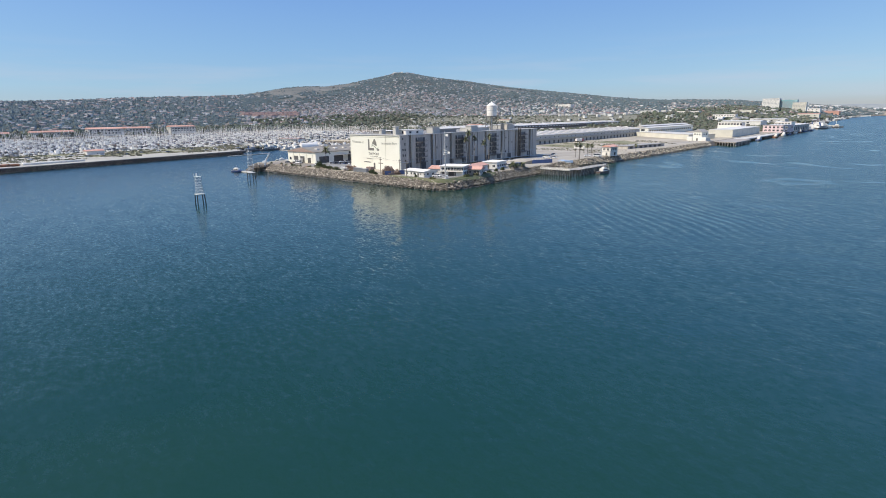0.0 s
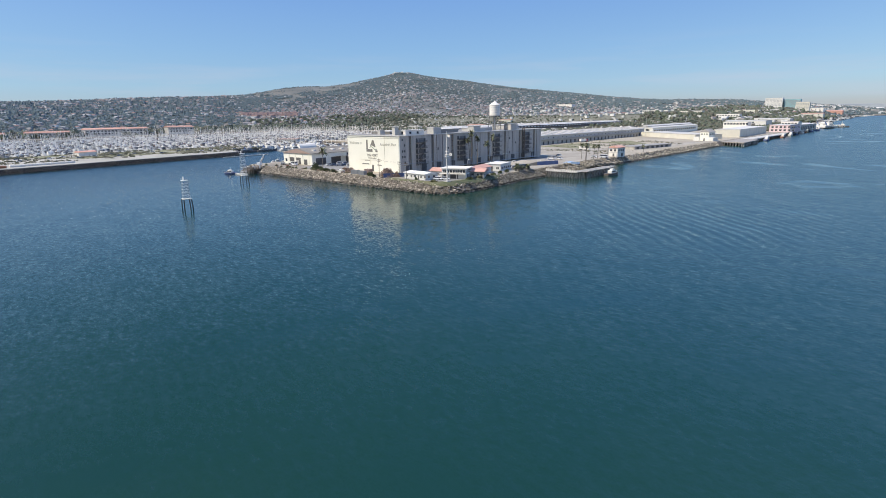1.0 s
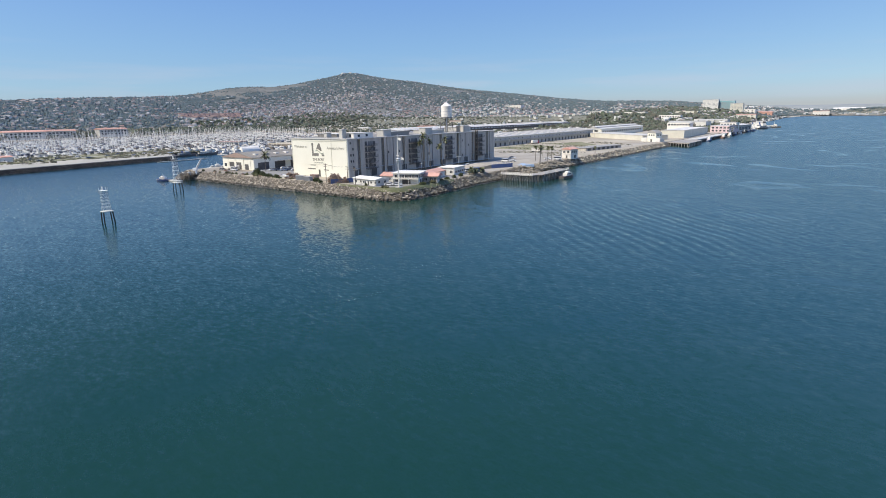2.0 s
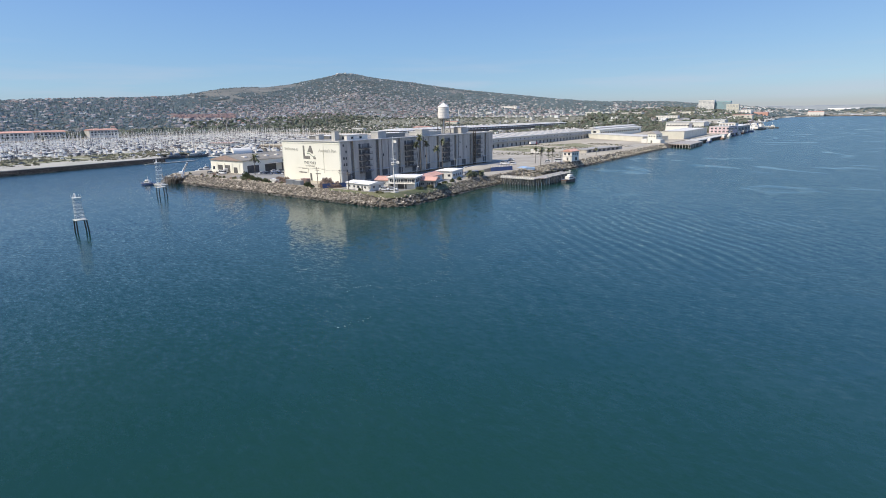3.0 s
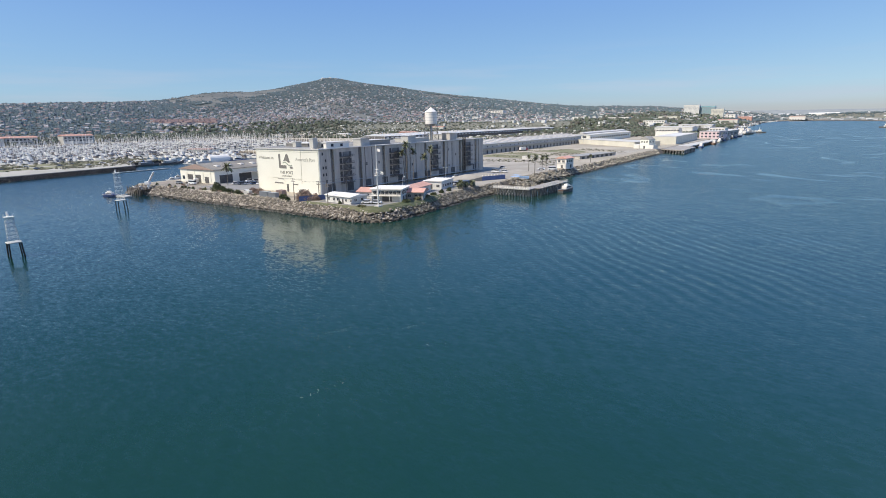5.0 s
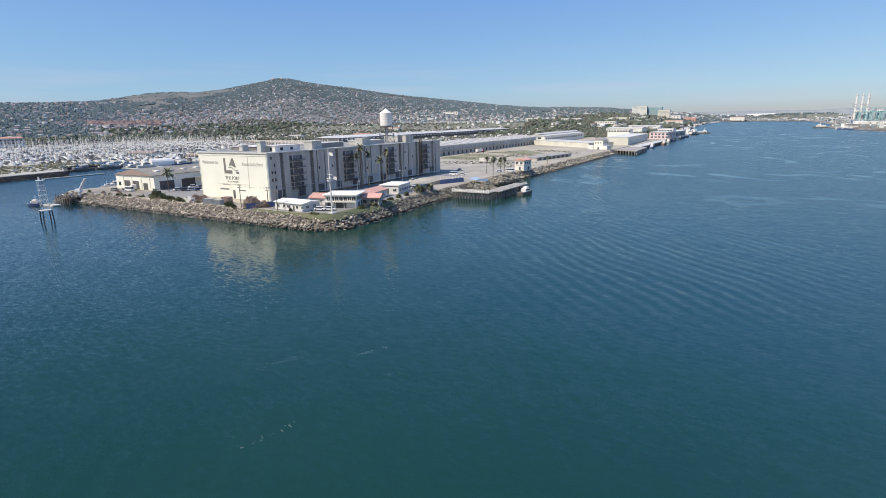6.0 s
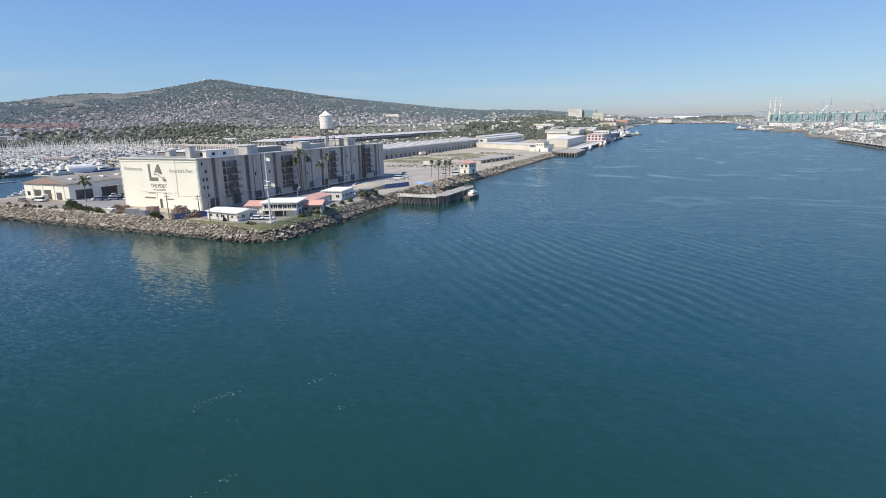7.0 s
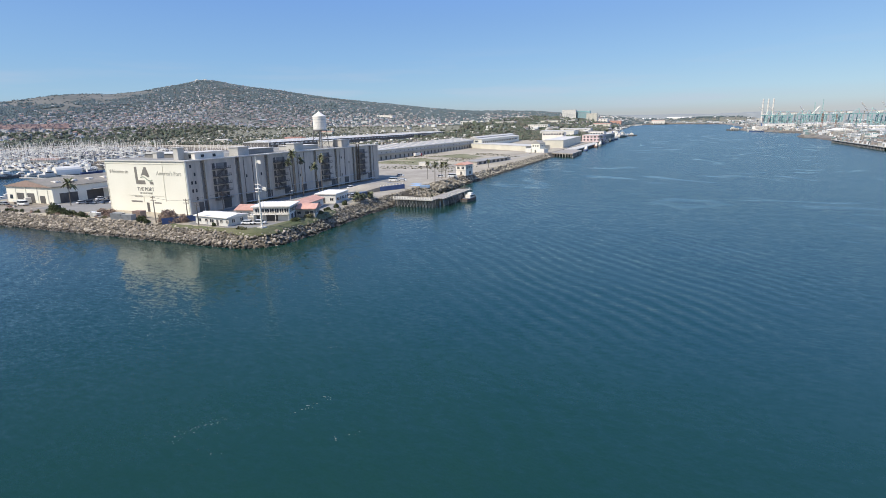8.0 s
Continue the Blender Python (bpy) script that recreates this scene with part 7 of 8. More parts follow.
az, far = np.radians(nrg.uniform(-50, -16, n)), nrg.uniform(1500, 1810, n)
x, y = EYE0[0] + far * np.sin(az), EYE0[1] + far * np.cos(az)
keep = (patches(x, y, 0.012, 41) + nrg.uniform(-0.5, 0.5, n) > -0.05) & (ground_at(x, y) > 4.99)
x, y = x[keep], y[keep]
n = len(x)
r = nrg.uniform(0.7, 2.4, n)
trees.add_many(crown_v, crown_f, np.stack([x, y, ground_at(x, y) + r * 0.4], 1), np.stack([r, r, r * nrg.uniform(0.5, 1.0, n)], 1), nrg.uniform(0, 6, n), nrg.uniform(0.7, 1.3, (n, 6)))
far_trees.make("far_tree_belt", M["hazetree"], "low grey-green tree line tinted blue for haze at the head of the channel", "trees")
trees.make("tree_belt", M["belttree"], "dark olive-green tree belts round the basin and town", "trees")

# white waterfront buildings along the town shore, too small to pick apart
heap = Heap()
for k in range(260):
    y = rng.uniform(1150, 3700)
    x = lerp_table(y, WEST_BANK) - rng.uniform(10, 200)
    heap.add(boxes_v, boxes_f, (x, y, ground_height(x, y) - 0.5), (rng.uniform(8, 22), rng.uniform(8, 18), rng.uniform(4, 9)), rng.choice((0, 0.3, -0.2)))
heap.make("waterfront_buildings", M["houses"], "small pale buildings along the far town shore", "buildings")
heap = Heap()
for k in range(120):
    y = rng.uniform(1120, 3600)
    heap.add(hull_v, hull_f, (lerp_table(y, WEST_BANK) + rng.uniform(6, 20), y, 0), (rng.uniform(10, 26), rng.uniform(4, 7), rng.uniform(2, 6)), rng.choice((1.57, 0.2)))
heap.make("moored_craft", M["boats"], "small craft moored along the far town shore", "boats")

# stone quay face and grey hardstanding of the far bank
rows = [(y, lerp_table(y, EAST_BANK)) for y in (560, 700, 850, 985, 1030, 1060, 1095, 1140, 1160, 1250, 1385, 1405, 1480, 1560, 1640, 1720, 2000, 2300, 3000, 3400, 3480)]
bm = bmesh.new()
lines = [[bm.verts.new((x + o, y, z)) for o, z in ((-6.0, -3.0), (-4.5, 0.5), (-1.5, 3.2), (3.0, 5.1))] for y, x in rows]
for a, b in zip(lines, lines[1:]):
    for k in range(3):
        bm.faces.new((a[k], a[k + 1], b[k + 1], b[k]))
solid("quay", bm, mat("far_quay_stone", (0.24, 0.215, 0.18), (0.15, 0.14, 0.125), 0.1, 0.6, 0.95, bump=0.4), "dark stone quay edge of the far bank", "quay", kind="structure")
bm = bmesh.new()
prism(bm, [(2200, 560), (2200, 3480)] + [(x + 2.5, y) for y, x in rows[::-1]], 4.6, 5.16)
solid("pavement", bm, mat("port_hardstanding", (0.25, 0.235, 0.21), (0.19, 0.18, 0.165), 0.01, 0.2, 0.95), "grey-brown hardstanding of the far port", "yard", kind="structure")
heap, poles = Heap(), Heap()
for k in range(5200):
    y = rng.uniform(570, 2600)
    x = lerp_table(y, EAST_BANK) + 8 + abs(rng.gauss(0, 1)) * 170
    s = rng.choice((0.7, 0.7, 1.0, 1.3))
    heap.add(boxes_v, boxes_f, (x, y, 5.1), (s * rng.uniform(2, 11), s * rng.uniform(2, 7), rng.uniform(1.5, 8.5)), rng.choice((0, 0.35, 1.57)))
for k in range(700):
    y = rng.uniform(600, 2600)
    x = lerp_table(y, EAST_BANK) + rng.uniform(4, 260)
    poles.add(mast_v, mast_f, (x, y, 5.1), (0.5, 0.5, rng.uniform(7, 26)))
for k in range(1500):
    y = rng.uniform(565, 1500)
    x = lerp_table(y, EAST_BANK) + rng.uniform(2, 60)
    heap.add(boxes_v, boxes_f, (x, y, 5.1), (rng.uniform(1.5, 6), rng.uniform(1.5, 5), rng.uniform(0.8, 4.5)), rng.choice((0, 0.35, 1.57)))
for k in range(260):
    y = rng.uniform(578, 798)
    heap.add(boxes_v, boxes_f, (rng.uniform(380, 393), y, 4.25), (rng.uniform(1, 4), rng.uniform(1, 5), rng.uniform(0.8, 3.5)), rng.choice((0, 0.35, 1.57)))
heap.make("port_clutter", palette("port_colours", [(0.60, 0.59, 0.56), (0.30, 0.29, 0.27), (0.30, 0.25, 0.22), (0.24, 0.25, 0.25), (0.74, 0.73, 0.70), (0.36, 0.34, 0.30), (0.22, 0.31, 0.30), (0.17, 0.17, 0.16)]), "dense small sheds, trucks and stacked goods of the far port", "port goods")
poles.make("port_poles", M["steel"], "scattered light poles and derricks of the far port", "poles")

# pale blocks of the town centre and a terracotta quarter behind the basin
heap = Heap()
for k in range(70):
    x, y = rng.uniform(-1000, -90), rng.uniform(1280, 2300)
    heap.add(boxes_v, boxes_f, (x, y, ground_height(x, y) - 1), (rng.uniform(8, 17), rng.uniform(7, 12), rng.uniform(4, 8)), rng.choice((0, 0.3)))
heap.make("town_blocks", palette("town_walls", [(0.72, 0.71, 0.68), (0.55, 0.50, 0.44), (0.66, 0.64, 0.60), (0.45, 0.42, 0.39), (0.70, 0.66, 0.58)]), "pale blocks of the town centre among trees", "buildings")
heap = Heap()
for k in range(420):
    az, far = radians(rng.uniform(-36, -3)), rng.uniform(1350, 2500)
    x, y = EYE0[0] + far * math.sin(az), EYE0[1] + far * math.cos(az)
    if land_depth(x, y) < 30:
        continue
    heap.add(boxes_v, boxes_f, (x, y, ground_height(x, y) - 0.5), (rng.uniform(5, 11), rng.uniform(5, 9), rng.uniform(4, 7)), rng.uniform(0, 1.5))
heap.make("white_houses", M["wall"], "scattered small white houses among the trees", "houses")
heap, tops = Heap(), Heap()
for k in range(130):
    az, far = radians(rng.uniform(-63.0, -57.5)), rng.uniform(1800, 1900)
    x, y = EYE0[0] + far * math.sin(az), EYE0[1] + far * math.cos(az)
    z = ground_height(x, y)
    w, d = rng.uniform(10, 24), rng.uniform(8, 11)
    t = rng.choice((0.3, 0.3 + 1.57))
    heap.add(house_v, house_f, (x, y, z), (w, d, 6.0), t)
    tops.add(roof_v, roof_f, (x, y, z + 6.0), (w, d, 3.0), t)
heap.make("quarter_houses", M["houses"], "close-set houses of the terracotta quarter", "houses")
tops.make("quarter_roofs", palette("quarter_tiles", [(0.18, 0.115, 0.10), (0.155, 0.105, 0.095), (0.20, 0.135, 0.12), (0.15, 0.115, 0.11)]), "terracotta roofs of the quarter behind the basin", "roofs")

# ---- palms and shrubs ----
def palm(x, y, height, lean=(0.0, 0.0), crown=2.2, z=GZ, label="tall slim fan palm with a small green crown", dry=0.0):
    p = thing("palm_tree", label, "palm tree", pose(x, y, z), "palms round the warehouse")
    bm = bmesh.new()
    prev = None
    n = 7
    pts = [Vector((lean[0] * (k / n) ** 1.6, lean[1] * (k / n) ** 1.6, height * k / n)) for k in range(n + 1)]
    for k in range(n):
        rod(bm, pts[k] - Vector((0, 0, 0.15 if k == 0 else 0.02)), pts[k + 1], 0.22 - 0.012 * k, 0.208 - 0.012 * k, 7)
    part("trunk", bm, M["trunk"], p)
    top = pts[-1]
    bm = bmesh.new()
    for k in range(44):
        a = rng.uniform(0, 6.283)
        rise = rng.uniform(-0.5, 1.5)
        length = crown * rng.uniform(0.75, 1.15)
        w = 0.30 * crown / 2
        left, right = [], []
        for j in range(5):
            t = j / 4
            out = length * t * math.cos(rise * 0.5)
            up = length * (rise * t - 0.6 * t * t)
            c = top + Vector((out * math.cos(a), out * math.sin(a), up))
            side = Vector((-math.sin(a), math.cos(a), 0)) * w * (0.25 + 1.5 * t * (1 - t) * 1.6 + 0.2 * t)
            left.append(bm.verts.new(c - side))
            right.append(bm.verts.new(c + side + Vector((0, 0, 0.12))))
        for j in range(4):
            bm.faces.new((left[j], left[j + 1], right[j + 1], right[j]))
    part("crown", bm, M["frond"], p)
    bm = bmesh.new()
    for k in range(16):
        a = rng.uniform(0, 6.283)
        c = top + Vector((0.25 * math.cos(a), 0.25 * math.sin(a), -0.1))
        d = Vector((math.cos(a) * rng.uniform(0.3, 0.8), math.sin(a) * rng.uniform(0.3, 0.8), -rng.uniform(0.9, 1.7) * crown / 2))
        s = Vector((-math.sin(a), math.cos(a), 0)) * 0.3
        v = [bm.verts.new(q) for q in (c - s * 0.4, c + s * 0.4, c + d + s, c + d - s)]
        bm.faces.new(v)
    part("dead_skirt", bm, M["trunk"], p, "hanging dry brown fronds")
    return p


for x, y, hh, lean, cr in ((8.5, 53.5, 20.6, (-0.6, 0.2), 2.5), (5.0, 56.0, 16.6, (-1.2, -0.4), 2.4), (9.5, 58.0, 17.0, (-0.5, 0.2), 2.0), (13.0, 66.0, 14.0, (-2.0, -0.6), 2.2), (18.0, 61.5, 18.2, (0.2, 0.2), 2.3)):
    palm(x, y, hh, lean, cr)
for x, y, hh in ((34.2, 146.6, 9.4), (50.1, 122.3, 11.2), (44.1, 145.6, 9.2), (43.8, 152.3, 8.8), (46.5, 130.0, 10.2)):
    palm(x, y, hh, (0.2, 0.1), 2.0, label="stout fan palm standing in the pale yard")
palm(-77.4, 2.5, 10.0, (0.5, 0.2), 3.1, label="slightly leaning fan palm beside the gabled shed")
palm(45.5, 229.0, 5.2, (0, 0), 1.6, label="small palm at the edge of the rock bank")
for k in range(10):
    palm(44.6 + rng.uniform(-1.6, 1.2), 49 + k * 1.45 + rng.uniform(-0.4, 0.4), rng.uniform(1.2, 3.2), (rng.uniform(-0.4, 0.4), rng.uniform(-0.4, 0.4)), rng.uniform(1.2, 1.9), label="short drooping palm in a clump above the rocks")


def shrub(x, y, rx, ry, rz, material="leaf", n=260, leaf=0.30, label="rounded green shrub above the rocks", z=GZ):
    s = thing("shrub", label, "shrub", pose(x, y, z))
    bm = bmesh.new()
    for k in range(5):
        a = rng.uniform(0, 6.28)
        rod(bm, (0, 0, -0.1), (rx * 0.5 * math.cos(a), ry * 0.5 * math.sin(a), rz * 0.9), 0.09, 0.03, 5)
    part("stems", bm, M["trunk"], s)
    bm = bmesh.new()
    for k in range(n):
        d = Vector((rng.gauss(0, 1), rng.gauss(0, 1), abs(rng.gauss(0, 1)))).normalized()
        r = rng.uniform(0.5, 1.0) * (0.8 + 0.3 * noise.noise(d * 2 + Vector((x, y, 0))))
        c = Vector((d.x * rx * r, d.y * ry * r, 0.15 + d.z * rz * r * 1.1))
        q = Euler((rng.uniform(0, 6), rng.uniform(0, 6), rng.uniform(0, 6))).to_matrix()
        w = leaf * rng.uniform(0.7, 1.4)
        bm.faces.new([bm.verts.new(c + q @ Vector(v) * w) for v in ((-1, -0.5, 0), (1, -0.5, 0), (1, 0.5, 0.2), (-1, 0.5, 0.2))])
    part("foliage", bm, M[material], s)
    return s


SHRUBS = (
    (-61.5, -14.0, 5.0, 2.8, 4.4, "leaf", "dark green shrub beside the car park"), (-55.0, -14.6, 3.6, 2.2, 3.0, "leaf", "dark green shrub beside the car park"), (-48.0, -15.6, 3.6, 1.8, 2.0, "leaf", "grey-green agave clump above the rocks"),
    (-41.0, -16.2, 3.2, 1.6, 1.8, "frond", "bright green agave clump above the rocks"), (-28.0, -12.5, 5.0, 2.4, 3.2, "drybush", "dry brown shrub against the fence"), (-35.0, -11.8, 4.4, 2.2, 3.0, "drybush", "dry brown shrub against the fence"),
    (-6.5, -16.5, 2.8, 1.8, 2.2, "leaf", "green shrub beside the bins"), (6.0, -15.2, 6.0, 3.0, 5.4, "drybush", "large reddish-brown bare shrub at the fence"), (11.0, -13.0, 3.0, 2.0, 3.0, "drybush", "reddish-brown bare shrub at the fence"),
    (3.0, -11.0, 3.6, 2.2, 3.6, "inkpale", "pale leafless bush before the cream wall"), (-1.5, -18.2, 1.6, 1.2, 1.0, "leaf", "low shrub among the rocks"), (49.0, 2.0, 1.8, 3.2, 1.1, "grass", "low green hedge above the rocks"),
    )
HEDGES = (
    (49.0, 10.0, 1.6, 3.4, 1.1, "grass", "low green hedge above the rocks"), (48.0, 18.0, 1.6, 3.0, 1.0, "grass", "low green hedge above the rocks"), (46.0, 26.0, 1.5, 3.0, 1.0, "leaf", "low shrub above the rocks"),
    (45.4, 33.0, 1.2, 2.0, 1.6, "leaf", "spiky shrub above the rocks"), (45.0, 40.0, 1.2, 1.8, 1.8, "leaf", "spiky shrub above the rocks"), (42.0, -17.0, 3.0, 1.0, 0.7, "grass", "low green cover above the rocks"), 
    (28.4, -15.6, 1.1, 0.6, 1.3, "leaf", "small shrub against the bungalow wall"))
for x, y, rx, ry, rz, m, lab in SHRUBS + HEDGES:
    shrub(x, y, rx, ry, rz, m, int(120 + 60 * rx * rz), 0.26 if rz < 3 else 0.22, lab)

scrub = Heap()
for k in range(3200):
    x, y = rng.uniform(-78, 34), rng.uniform(160, 420)
    if noise.noise((x * 0.03, y * 0.03, 2)) < 0.12 or 8 < x < 34 and 238 < y < 345:
        continue
    r = rng.uniform(0.3, 1.0)
    scrub.add(ico_v * nrg.uniform(0.4, 1.4, (12, 1)), ico_f, (x, y, GZ + r * 0.15), (r, r * rng.uniform(0.6, 1.4), r * 0.5), rng.uniform(0, 6))
for k in range(2600):
    x, y = rng.uniform(-430, -322), rng.uniform(-400, 112)
    r = rng.uniform(0.4, 1.6)
    if noise.noise((x * 0.05, y * 0.03, 9)) > -0.12 and x < -308 - (y + 21) * 0.17:
        for j in range(3):
            q = r * rng.uniform(0.4, 0.7)
            scrub.add(ico_v * nrg.uniform(0.5, 1.4, (12, 1)), ico_f, (x + rng.uniform(-1.6, 1.6), y + rng.uniform(-1.6, 1.6), 3.5 + q * 0.5), (q, q, q * 0.9), rng.uniform(0, 6))
scrub.make("scrub", palette("scrub_leaves", [(0.12, 0.12, 0.075), (0.155, 0.145, 0.095), (0.085, 0.09, 0.06), (0.20, 0.18, 0.12)], 0.95), "scattered grey-green scrub on bare ground", "scrub")


# ---- vehicles ----
def car(label, m, paint="carpaint", kind="car", long=4.5, wide=1.8, tall=1.5):
    c = thing(kind, label, "car" if kind == "car" else "van", m, "parked vehicles")
    bm = bmesh.new()
    bevelled(box(bm, -long / 2, long / 2, -wide / 2, wide / 2, 0.3, tall * 0.6), 0.12)
    body = part("body", bm, M[paint], c)
    bm = bmesh.new()
    x0, x1 = (-long * 0.36, long * 0.22) if kind == "car" else (-long * 0.48, long * 0.36)
    lo = [bm.verts.new(v) for v in ((x0, -wide * 0.46, tall * 0.58), (x1 + 0.35, -wide * 0.46, tall * 0.58), (x1 + 0.35, wide * 0.46, tall * 0.58), (x0, wide * 0.46, tall * 0.58))]
    hi = [bm.verts.new(v) for v in ((x0 + 0.25, -wide * 0.4, tall), (x1, -wide * 0.4, tall), (x1, wide * 0.4, tall), (x0 + 0.25, wide * 0.4, tall))]
    for k in range(4):
        j = (k + 1) % 4
        bm.faces.new((lo[k], lo[j], hi[j], hi[k]))
    bm.faces.new(hi)
    bm.faces.new(lo[::-1])
    part("cabin", bm, M["glass"], c)
    bm = bmesh.new()
    box(bm, x0 + 0.22, x1 + 0.03, -wide * 0.41, wide * 0.41, tall + 0.002, tall + 0.06)
    part("roof", bm, M[paint], body)
    wheel = mesh_of("wheel", rod(bmesh.new(), (0, -0.11, 0), (0, 0.11, 0), 0.33, sides=12), M["rubber"])
    for sx in (-0.31, 0.31):
        for sy in (-0.46, 0.46):
            placed(wheel, "wheel", c, pose(sx * long, sy * wide, 0.33))
    return c


for x, y, t, p, k, lab in (
    (37.6, -9.2, 20, "carpaint", "car", "white car parked beside the bungalow"), (41.2, -7.4, 25, "carpaint", "car", "white car parked before the harbour office"),
    (30.5, 61.0, 70, "cargrey", "car", "grey car parked by the store building"), (34.0, 62.5, 70, "carpaint", "car", "white car parked by the store building"), (37.2, 64.0, 70, "carblue", "van", "blue van parked by the store building"),
    (27.0, 66.0, 80, "cargrey", "car", "grey car on the yard road"), (14.0, 92.0, 85, "carpaint", "car", "white car beside the warehouse"), (20.0, 129.0, 10, "carpaint", "van", "white van in the pale yard"), (24.5, 132.0, 10, "carpaint", "car", "white car in the pale yard"),
    (9.0, 158.0, 10, "carpaint", "car", "white car in the warehouse shade"), (38.0, 158.0, 15, "carpaint", "car", "white car near the palms"), (45.0, 160.0, 15, "carpaint", "van", "white van near the pilot house"),
    (-78.0, 8.0, 80, "carpaint", "car", "white car in the car park"), (-74.5, 9.5, 80, "cargrey", "car", "grey car in the car park"), (-71.0, 11.0, 80, "carpaint", "car", "white car in the car park"), (-67.5, 12.5, 80, "carblue", "car", "dark blue car in the car park"),
    (-64.0, 14.0, 80, "carpaint", "car", "white car in the car park"), (-82.5, 20.0, 80, "carpaint", "car", "white car beside the shed"), (-79.5, 23.0, 80, "cargrey", "car", "grey car beside the shed"), (-100.5, -4.5, 4, "carpaint", "van", "white van before the gabled shed"),
    (-111.0, -6.5, 8, "cargrey", "car", "grey car before the gabled shed"), (-70.0, -8.5, 5, "carpaint", "van", "white van above the rocks"), (-38.0, -12.8, 12, "carpaint", "car", "white car behind the shrubs")):
    car(lab, pose(x, y, GZ + 0.035, 0, 0, t), p, k, 5.4 if k == "van" else 4.5, 2.0 if k == "van" else 1.8, 2.2 if k == "van" else 1.5)


def truck(label, m, cab="red", load="white", long=12.0, tall=3.7):
    t = thing("truck", label, "truck", m)
    bm = bmesh.new()
    bevelled(box(bm, long * 0.32, long * 0.5, -1.25, 1.25, 0.6, 3.1), 0.15)
    part("cab", bm, M[cab], t)
    bm = bmesh.new()
    box(bm, -long * 0.5, long * 0.3, -1.25, 1.25, 1.1, tall)
    part("trailer", bm, M[load], t)
    wheel = mesh_of("wheel", rod(bmesh.new(), (0, -0.15, 0), (0, 0.15, 0), 0.5, sides=12), M["rubber"])
    for x in (-0.42, -0.32, 0.2, 0.42):
        for y in (-1.1, 1.1):
            placed(wheel, "wheel", t, pose(x * long, y, 0.5))


truck("red truck with a pale trailer by the long shed", pose(-72, 350, GZ, 0, 0, 80))
truck("white flatbed truck with a low load before the gabled shed", pose(-106.0, -1.5, GZ + 0.0, 0, 0, 4), "white", "wall", 9.0, 1.9)
truck("white truck parked beside the depot", pose(-5, 225, GZ + 0.04, 0, 0, 15), "white", "white", 9.0)

# ---- bins, containers, fences ----
def container(label, m, material, size=(6.1, 2.4, 2.5)):
    c = thing("container", label, "container", m)
    lx, ly, lz = size
    bm = bmesh.new()
    box(bm, 0.05, lx - 0.05, 0.05, ly - 0.05, 0.1, lz - 0.05)
    part("shell", bm, M[material], c)
    bm = bmesh.new()
    for x in (0, lx - 0.15):
        for y in (0, ly - 0.15):
            box(bm, x, x + 0.15, y, y + 0.15, 0, lz)
    for y in (0, ly - 0.12):
        box(bm, 0.15, lx - 0.15, y, y + 0.12, lz - 0.15, lz)
        box(bm, 0.15, lx - 0.15, y, y + 0.12, 0, 0.15)
    part("frame", bm, M[material], c)
    bm = bmesh.new()
    for k in range(int(lx / 0.45)):
        box(bm, 0.3 + k * 0.45, 0.5 + k * 0.45, -0.03, 0.05, 0.2, lz - 0.2)
    part("ribs", bm, M[material], c)


container("grey steel waste container above the rocks", pose(-22.6, -17.2, GZ, 0, 0, 3), "cargrey", (5.4, 2.2, 2.4))
container("grey steel waste container above the rocks", pose(-16.4, -17.2, GZ, 0, 0, 3), "cargrey", (5.0, 2.2, 2.2))
container("dark brown hut behind the waste containers", pose(-15.6, -13.2, GZ, 0, 0, 2), "brown", (4.2, 2.6, 2.9))
container("blue steel container in the yard", pose(49.2, 104.5, GZ - 0.1, 0, 0, 18), "bluepale", (5.2, 2.4, 1.3))
container("dark blue container by the store building", pose(40.0, 58.5, GZ, 0, 0, 70), "carblue", (6.0, 2.4, 2.6))
container("pale container at the rubble", pose(-36.5, -16.4, GZ, 0, 0, 8), "wall", (4.0, 2.2, 1.6))


def scrap_pile(x, y, n, reach, label):
    """Loose planks and bars dropped over one another."""
    s = thing("scrap_pile", label, "scrap pile", pose(x, y, GZ))
    for k in range(n):
        a, long = rng.uniform(0, 3.14), rng.uniform(0.8, 2.6)
        cx, cy, z = rng.uniform(-reach, reach), rng.uniform(-0.9, 0.9), 0.05 + 0.75 * rng.random() * (1 - k / n * 0.3)
        d = Vector((math.cos(a), math.sin(a), rng.uniform(-0.15, 0.15))) * long * 0.5
        c = Vector((cx, cy, z))
        part("plank", rod(bmesh.new(), c - d, c + d, rng.uniform(0.08, 0.2), sides=4), M[rng.choice(("timber", "deck", "rust", "pale", "iron"))], s)


scrap_pile(-30.5, -15.6, 26, 3.0, "heap of scrap planks and rusty bars behind the rocks")
scrap_pile(-42.5, -13.6, 18, 2.4, "heap of broken timber on the dirt yard")
scrap_pile(-100.0, -9.0, 22, 3.0, "scattered planks and scrap metal on the dirt yard")
scrap_pile(-112.0, -6.0, 16, 2.2, "low heap of old boards before the gabled shed")
f = thing("blue_fence", "dark blue board fence at the foot of the cream wall", "fence", pose(7.6, -19.2, GZ, 0, 0, 62))
for k in range(6):
    bm = bmesh.new()
    box(bm, k * 2.4, k * 2.4 + 2.36, 0, 0.08, 0.05, 2.2)
    part("board", bm, M["bluewall"], f)
    bm = bmesh.new()
    box(bm, k * 2.4 - 0.06, k * 2.4 + 0.06, 0.08, 0.2, -0.1, 2.35)
    part("post", bm, M["iron"], f)
w = thing("loading_ramp", "raised concrete ramp with a dark blue side wall and white bollards", "ramp", pose(36.6, 84.6, GZ, 0, 0, 66))
bm = bmesh.new()
